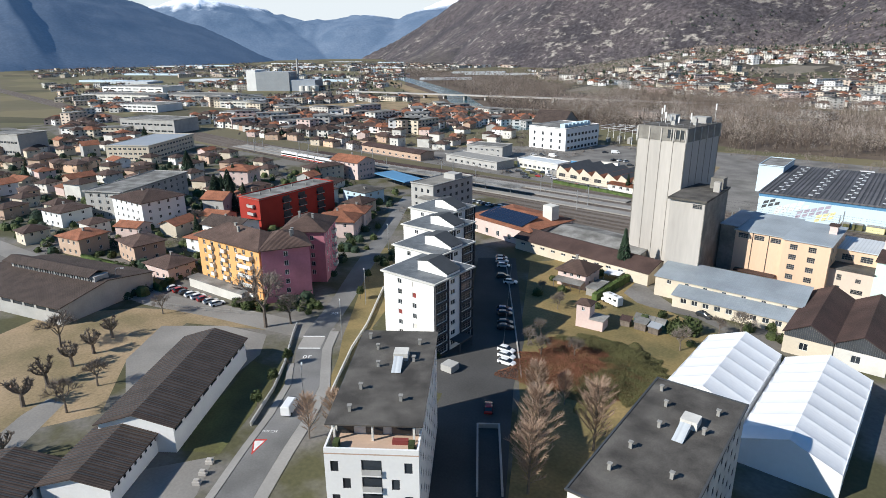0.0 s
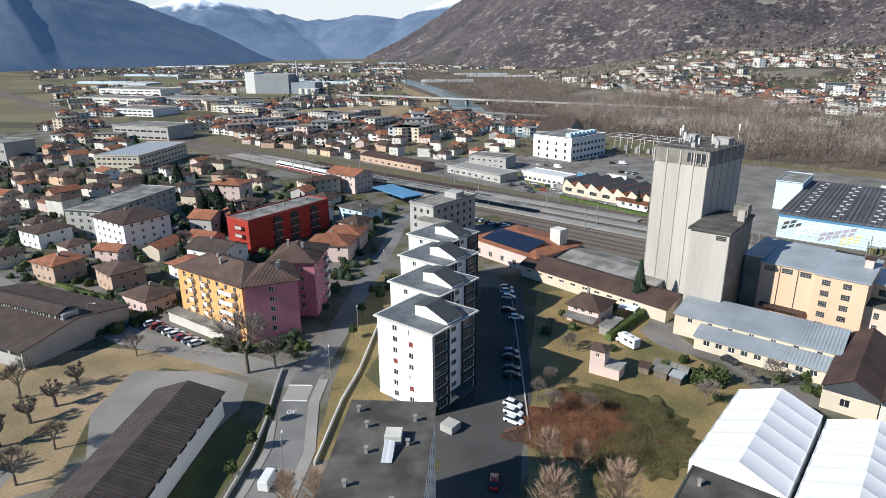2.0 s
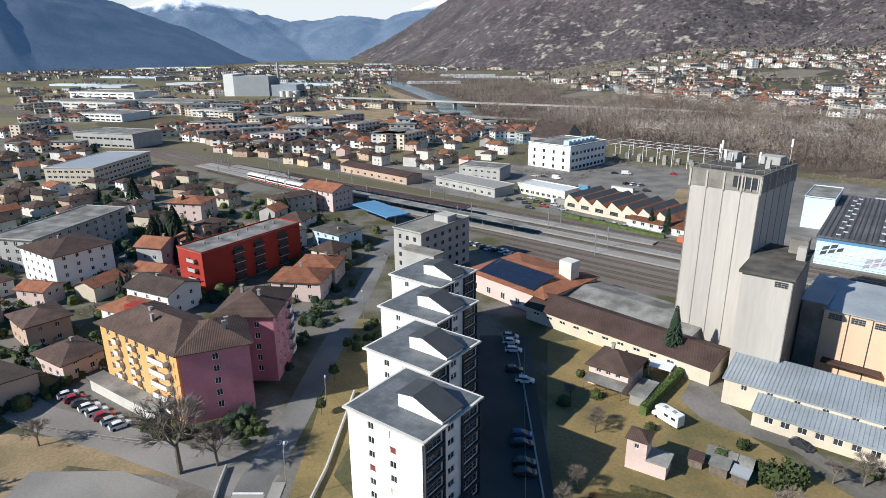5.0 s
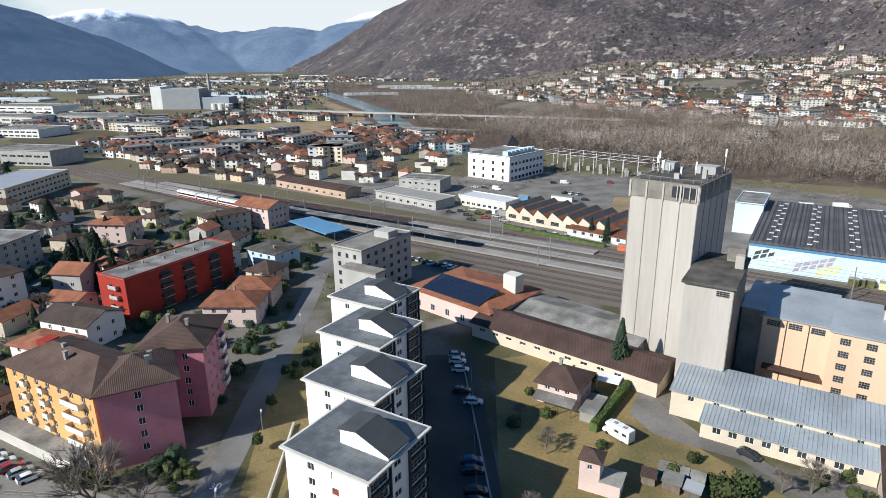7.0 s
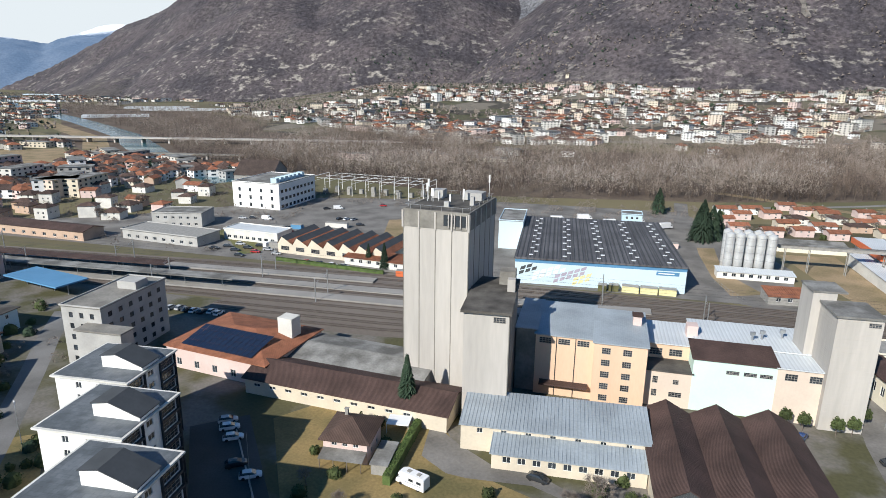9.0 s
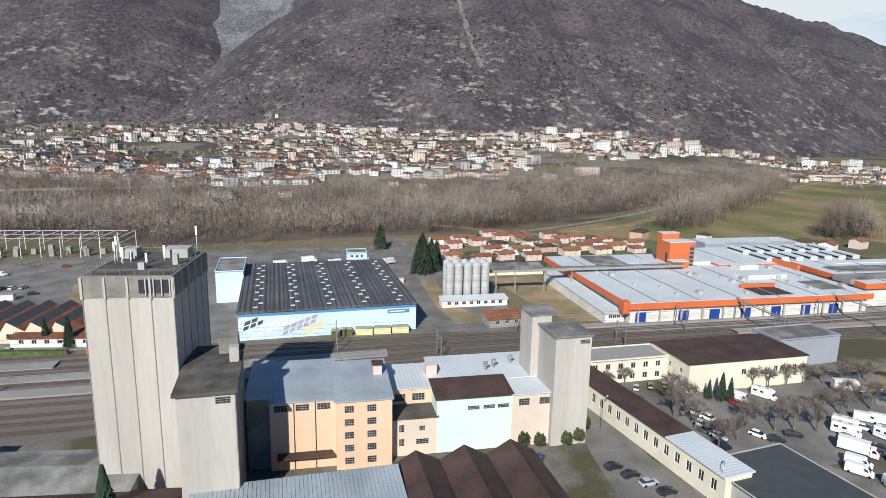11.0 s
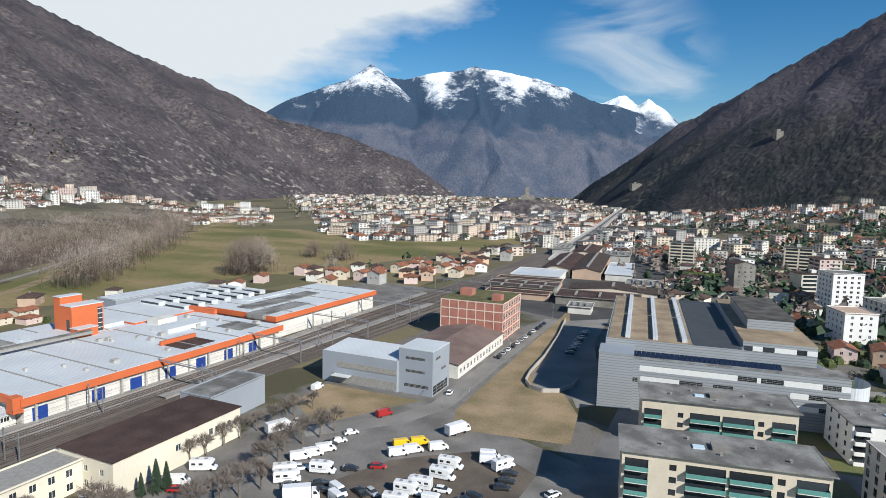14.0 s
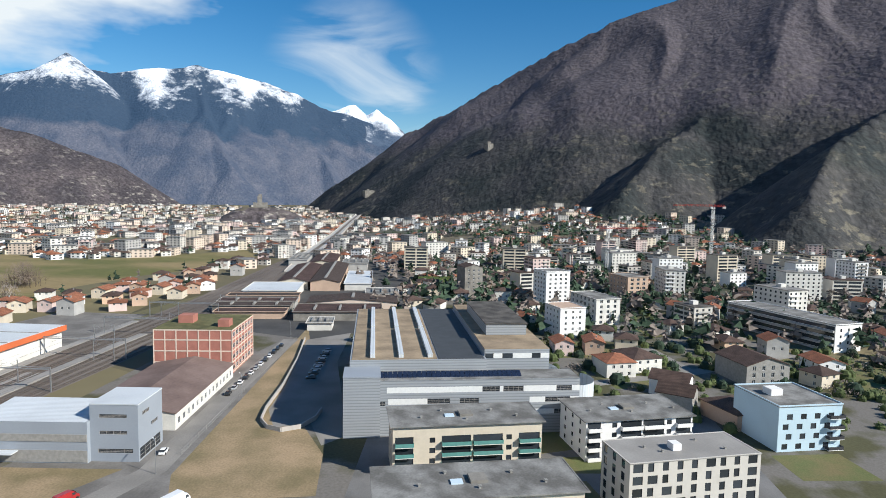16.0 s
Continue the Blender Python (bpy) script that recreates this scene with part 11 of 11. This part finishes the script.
e = thing("garden_tent", -79, 171, 0, 5, "white and blue garden party tent", "tent")
add_box(e, "canopy", -2.5, -2, 2.3, 2.5, 2, 2.5, "tarpaulin")
for x_, y_ in ((-2.4, -1.9), (2.4, -1.9), (-2.4, 1.9), (2.4, 1.9)):
    add_box(e, "post", x_ - 0.05, y_ - 0.05, 0, x_ + 0.05, y_ + 0.05, 2.3, "frame")

# ---- street furniture ----
def street_lamp(x, y, rot, h=10):
    e = thing("street_lamp", x, y, 0, rot, "tall curved-arm grey street lamp", "street lamp", "street lamps")
    s = Shape()
    pts = [(0, 0, 0), (0, 0, h - 1.0), (0.25, 0, h - 0.3), (0.9, 0, h), (2.0, 0, h)]
    for p_, q_ in zip(pts, pts[1:]):
        s.tube(p_, q_, 0.09, 0.07, 6)
    part("pole", s, M["steel"], e)
    s = Shape()
    s.box(1.7, -0.14, h - 0.1, 2.6, 0.14, h + 0.06)
    part("lamp_head", s, M["frame"], e)
    return e


for x, y in ((-123, 107.5), (-110.8, 88.8), (-151.5, 143.5), (-91, 63)):
    street_lamp(x, y, 142)
for x, y in ((26, 200), (36, 168), (150, 178), (-183, 64), (300, 187), (210, 178)):
    street_lamp(x, y, 40, 9)


def fence(pts, h, label, gap=2.5, name="fence"):
    e = thing(name, 0, 0, 0, 0, label, "fence")
    for (xa, ya), (xb, yb) in zip(pts, pts[1:]):
        L = math.hypot(xb - xa, yb - ya)
        n = max(int(L / gap), 1)
        q = Shape()
        for z in (h * 0.35, h * 0.9):
            q.tube((xa, ya, z), (xb, yb, z), 0.04, 0.04, 4)
        part("rail", q, M["skin"], e)
        for i in range(n):
            q = Shape()
            x, y = xa + (xb - xa) * i / n, ya + (yb - ya) * i / n
            q.tube((x, y, 0), (x, y, h), 0.05, 0.05, 4)
            part("post", q, M["skin"], e)


fence([(-186, 62), (-172, 66), (-156, 74), (-140, 83)], 1.2, "brown rail fence along the side street")
fence([(162, 177), (230, 180.5), (300, 184)], 1.6, "long grey mesh fence beside the access road", 6)
fence([(-78, 112), (-110, 160)], 1.1, "low fence along the car park edge", 4)
w_ = Shape()
for (xa, ya), (xb, yb) in zip([(-92, 70), (-105, 87), (-112, 98)], [(-105, 87), (-112, 98), (-128, 119)]):
    w_.obox((xa + xb) / 2, (ya + yb) / 2, 0, math.hypot(xb - xa, yb - ya), 0.3, 0.9, math.degrees(math.atan2(yb - ya, xb - xa)))
whole("garden_wall", w_, M["offwhite"], "low pale garden wall along the street", "wall", kind="structure")
# road markings
q = Shape()
q.obox(-115.4, 83.0, 0.034, 6.0, 5.6, 0.05, 130)
whole("road_table", q, M["pavement"], "pale raised paving table in the street", "road", kind="structure")


for xc, yc in ((-117.6, 85.3), (-113.2, 80.6)):
    q = Shape()
    q.obox(xc, yc, 0.086, 0.5, 5.4, 0.006, 130)
    whole("stop_bar", q, M["paint"], "white bar across the paved street table", "road marking", kind="structure")
fence([(6.3, 302.2), (9, 290), (13.2, 279)], 1.8, "painted board fence beside the silo yard", 2.5)


def painted_word(text, size, x, y, rot):
    cu = bpy.data.curves.new("road_lettering", "FONT")
    cu.body, cu.size, cu.align_x = text, size, "CENTER"
    cu.materials.append(M["paint"])
    ob = new("road_lettering", cu)
    ob.matrix_basis = pose(x, y, 0.042, 0, 0, rot)
    tagged(ob, "white lettering painted on the asphalt street", "road marking", kind="structure")


painted_word("30", 2.2, -110.6, 78.2, 222)
painted_word("30", 2.2, -124.6, 97.2, 38)
painted_word("SCUOLA", 1.0, -91.6, 54.9, 218)


# garage ramp between the flats
e = thing("garage_ramp", 0, 0, 0, 0, "sunken garage ramp between low concrete walls", "ramp")
for xa, ya, xb, yb in ((-50, 66.8, -61.9, 81.8), (-46.9, 69.5, -58.8, 84.5)):
    q = Shape()
    q.obox((xa + xb) / 2, (ya + yb) / 2, 0, math.hypot(xb - xa, yb - ya), 0.35, 1.0, math.degrees(math.atan2(yb - ya, xb - xa)))
    part("ramp_wall", q, M["concrete"], e)
q = Shape()
q.obox(-60.3, 83.1, 0, 0.35, 4.2, 1.0, 128.4)
part("end_wall", q, M["concrete"], e)
q = Shape()
q.obox(-80.6, 95.2, 0, 3.0, 3.0, 1.6, 3.5)
whole("planter", q, M["greywall"], "grey rendered planter wall beside the drive", "planter")
q = Shape()
for (xa, ya), (xb, yb) in zip([(-66.3, 102.8), (-81.6, 122)], [(-81.6, 122), (-116.8, 165.8)]):
    q.obox((xa + xb) / 2, (ya + yb) / 2, 0, math.hypot(xb - xa, yb - ya), 0.3, 0.35, math.degrees(math.atan2(yb - ya, xb - xa)))
whole("kerb_wall", q, M["concrete"], "pale low kerb wall beside the car park", "wall", kind="structure")
q = Shape()
cw = [(-126.5, 86.5), (-123.0, 83.0), (-117.6, 78.0), (-110.8, 71.8), (-103.4, 64.0), (-95.4, 53.5)]
for (xa, ya), (xb, yb) in zip(cw, cw[1:]):
    q.obox((xa + xb) / 2, (ya + yb) / 2, 0, math.hypot(xb - xa, yb - ya) + 0.2, 0.3, 0.9, math.degrees(math.atan2(yb - ya, xb - xa)))
whole("school_wall", q, M["greywall"], "low grey wall between lawn and street", "wall", kind="structure")
for x, y in ((-87.4, 38.3), (-88.9, 40.2), (-90.9, 42.5)):
    q = Shape()
    q.obox(x, y, 0, 1.3, 0.9, 0.6, 38)
    q.obox(x, y, 0.6, 0.9, 0.5, 0.4, 38)
    whole("stone_planter", q, M["concrete"], "small concrete planter on the forecourt", "planter")
for name_, k_, z_, m_, lab in (("warning_triangle", 1.0, 0.042, "redline", "red edge of the triangle painted on the street"), ("warning_triangle_field", 0.68, 0.048, "paint", "white field of the triangle painted on the street")):
    q = Shape()
    tc_ = [(-91.2, 51.4), (-89.2, 53.2), (-87.4, 48.6)]
    mx_, my_ = sum(a_[0] for a_ in tc_) / 3, sum(a_[1] for a_ in tc_) / 3
    q.face([(mx_ + (a_[0] - mx_) * k_, my_ + (a_[1] - my_) * k_, z_) for a_ in tc_][::-1])
    whole(name_, q, M[m_], lab, "road marking", kind="structure")


# ---- garden greenery ----
def greenery(name, label, spots, seed, material, leaf=0.22, n=90, size=(1.2, 2.6)):
    r = random.Random(seed)
    s = Shape()
    for x, y in spots:
        if any((x - a) ** 2 + (y - b_) ** 2 < (c * 0.72) ** 2 for a, b_, c in FOOT):
            continue
        R = r.uniform(*size)
        rim = [[(x + R * c_ * math.cos(0.785 * i + R) * r.uniform(0.85, 1.1), y + R * c_ * math.sin(0.785 * i + R) * r.uniform(0.85, 1.1), R * z_) for i in range(8)] for c_, z_ in ((0.8, 0), (0.78, 0.6), (0.45, 1.05))]
        for lo_, hi_ in zip(rim, rim[1:]) if material != "twig" else ():
            for i in range(8):
                s.face([lo_[i], lo_[(i + 1) % 8], hi_[(i + 1) % 8], hi_[i]])
        if material != "twig":
            s.face(rim[2])
        for _ in range(n):
            a, b_ = r.uniform(0, 6.28), r.uniform(0, 1)
            k = R * r.uniform(0.7, 1.05)
            p = Vector((x + k * math.cos(a) * math.sqrt(1 - b_ * b_), y + k * math.sin(a) * math.sqrt(1 - b_ * b_), 0.2 + k * 1.25 * b_))
            u = Vector((r.uniform(-1, 1), r.uniform(-1, 1), r.uniform(-1, 1))) * leaf
            v = Vector((r.uniform(-1, 1), r.uniform(-1, 1), r.uniform(-1, 1))) * leaf
            s.face([p - u, p - v, p + u, p + v])
    whole(name, s, M[material], label, "shrubs", kind="stuff")


def inside_box(x0, x1, y0, y1, n, seed):
    r = random.Random(seed)
    return [(r.uniform(x0, x1), r.uniform(y0, y1)) for _ in range(n)]


STREET_GREEN = [(-141 - 0.62 * k + (k % 3) * 1.6, 113 + 0.83 * k - (k % 2) * 2.0) for k in range(0, 62, 2)] + [(-150 + (k % 4) * 2.2, 122 + k * 1.7) for k in range(12)] + [(-172 - k * 1.5, 132 + (k % 3) * 2) for k in range(10)] + [(-137 + k * 1.1, 93 + (k % 3) * 2.4) for k in range(8)]
greenery("garden_shrubs", "clipped evergreen bushes along the street gardens", STREET_GREEN, 31, "shrub", 0.17, 170, (1.0, 2.1))
greenery("garden_shrubs", "dark evergreens between street and pink flats", [(x - 4 - (k % 4) * 2.5, y + 3 - (k % 3) * 3) for k, (x, y) in enumerate(STREET_GREEN[::2])], 32, "fir", 0.2, 150, (1.2, 2.6))
greenery("garden_shrubs", "evergreen shrubs in the gardens", inside_box(-330, -178, 62, 212, 420, 1), 1, "shrub")
greenery("garden_shrubs", "brown winter shrubs in the gardens", inside_box(-330, -178, 62, 212, 260, 2), 2, "twig", 0.2, 80)
greenery("garden_shrubs", "evergreen shrubs between eastern houses", inside_box(190, 430, -110, 90, 520, 3), 3, "shrub", 0.28, 50, (1.4, 3.2))
greenery("garden_shrubs", "dark conifer clumps between eastern houses", inside_box(230, 520, -150, 150, 300, 4), 4, "fir", 0.38, 60, (2.0, 4.0))
greenery("garden_shrubs", "bushes and brambles along the railway yard", inside_box(-420, -200, 284, 440, 360, 5), 5, "twig", 0.22, 60, (1.2, 3.0))
greenery("garden_shrubs", "dark bushes and small trees at the yard edge", inside_box(-300, 20, 405, 455, 220, 6), 6, "twig", 0.22, 60, (1.5, 3.2))
greenery("garden_shrubs", "evergreen bushes in the garden plot", [(-52, 149), (-49.5, 147), (-47.5, 151), (-44, 142), (-36, 160), (-30.3, 158.8), (-58, 147), (-86, 152), (-90, 145), (-80, 165), (-72, 148), (-95, 165)], 7, "shrub", 0.16, 240, (1.0, 2.2))
greenery("garden_shrubs", "tall dark evergreens between the eastern flats", inside_box(300, 900, -260, 160, 420, 8), 8, "fir", 0.6, 60, (2.4, 5.0))
greenery("garden_shrubs", "bare brown tree crowns between eastern houses", inside_box(230, 800, -240, 160, 420, 9), 9, "twig", 0.35, 60, (2.0, 4.2))
greenery("garden_shrubs", "dark conifers in the western gardens", inside_box(-560, -180, 60, 214, 300, 10), 10, "fir", 0.32, 80, (1.6, 3.4))
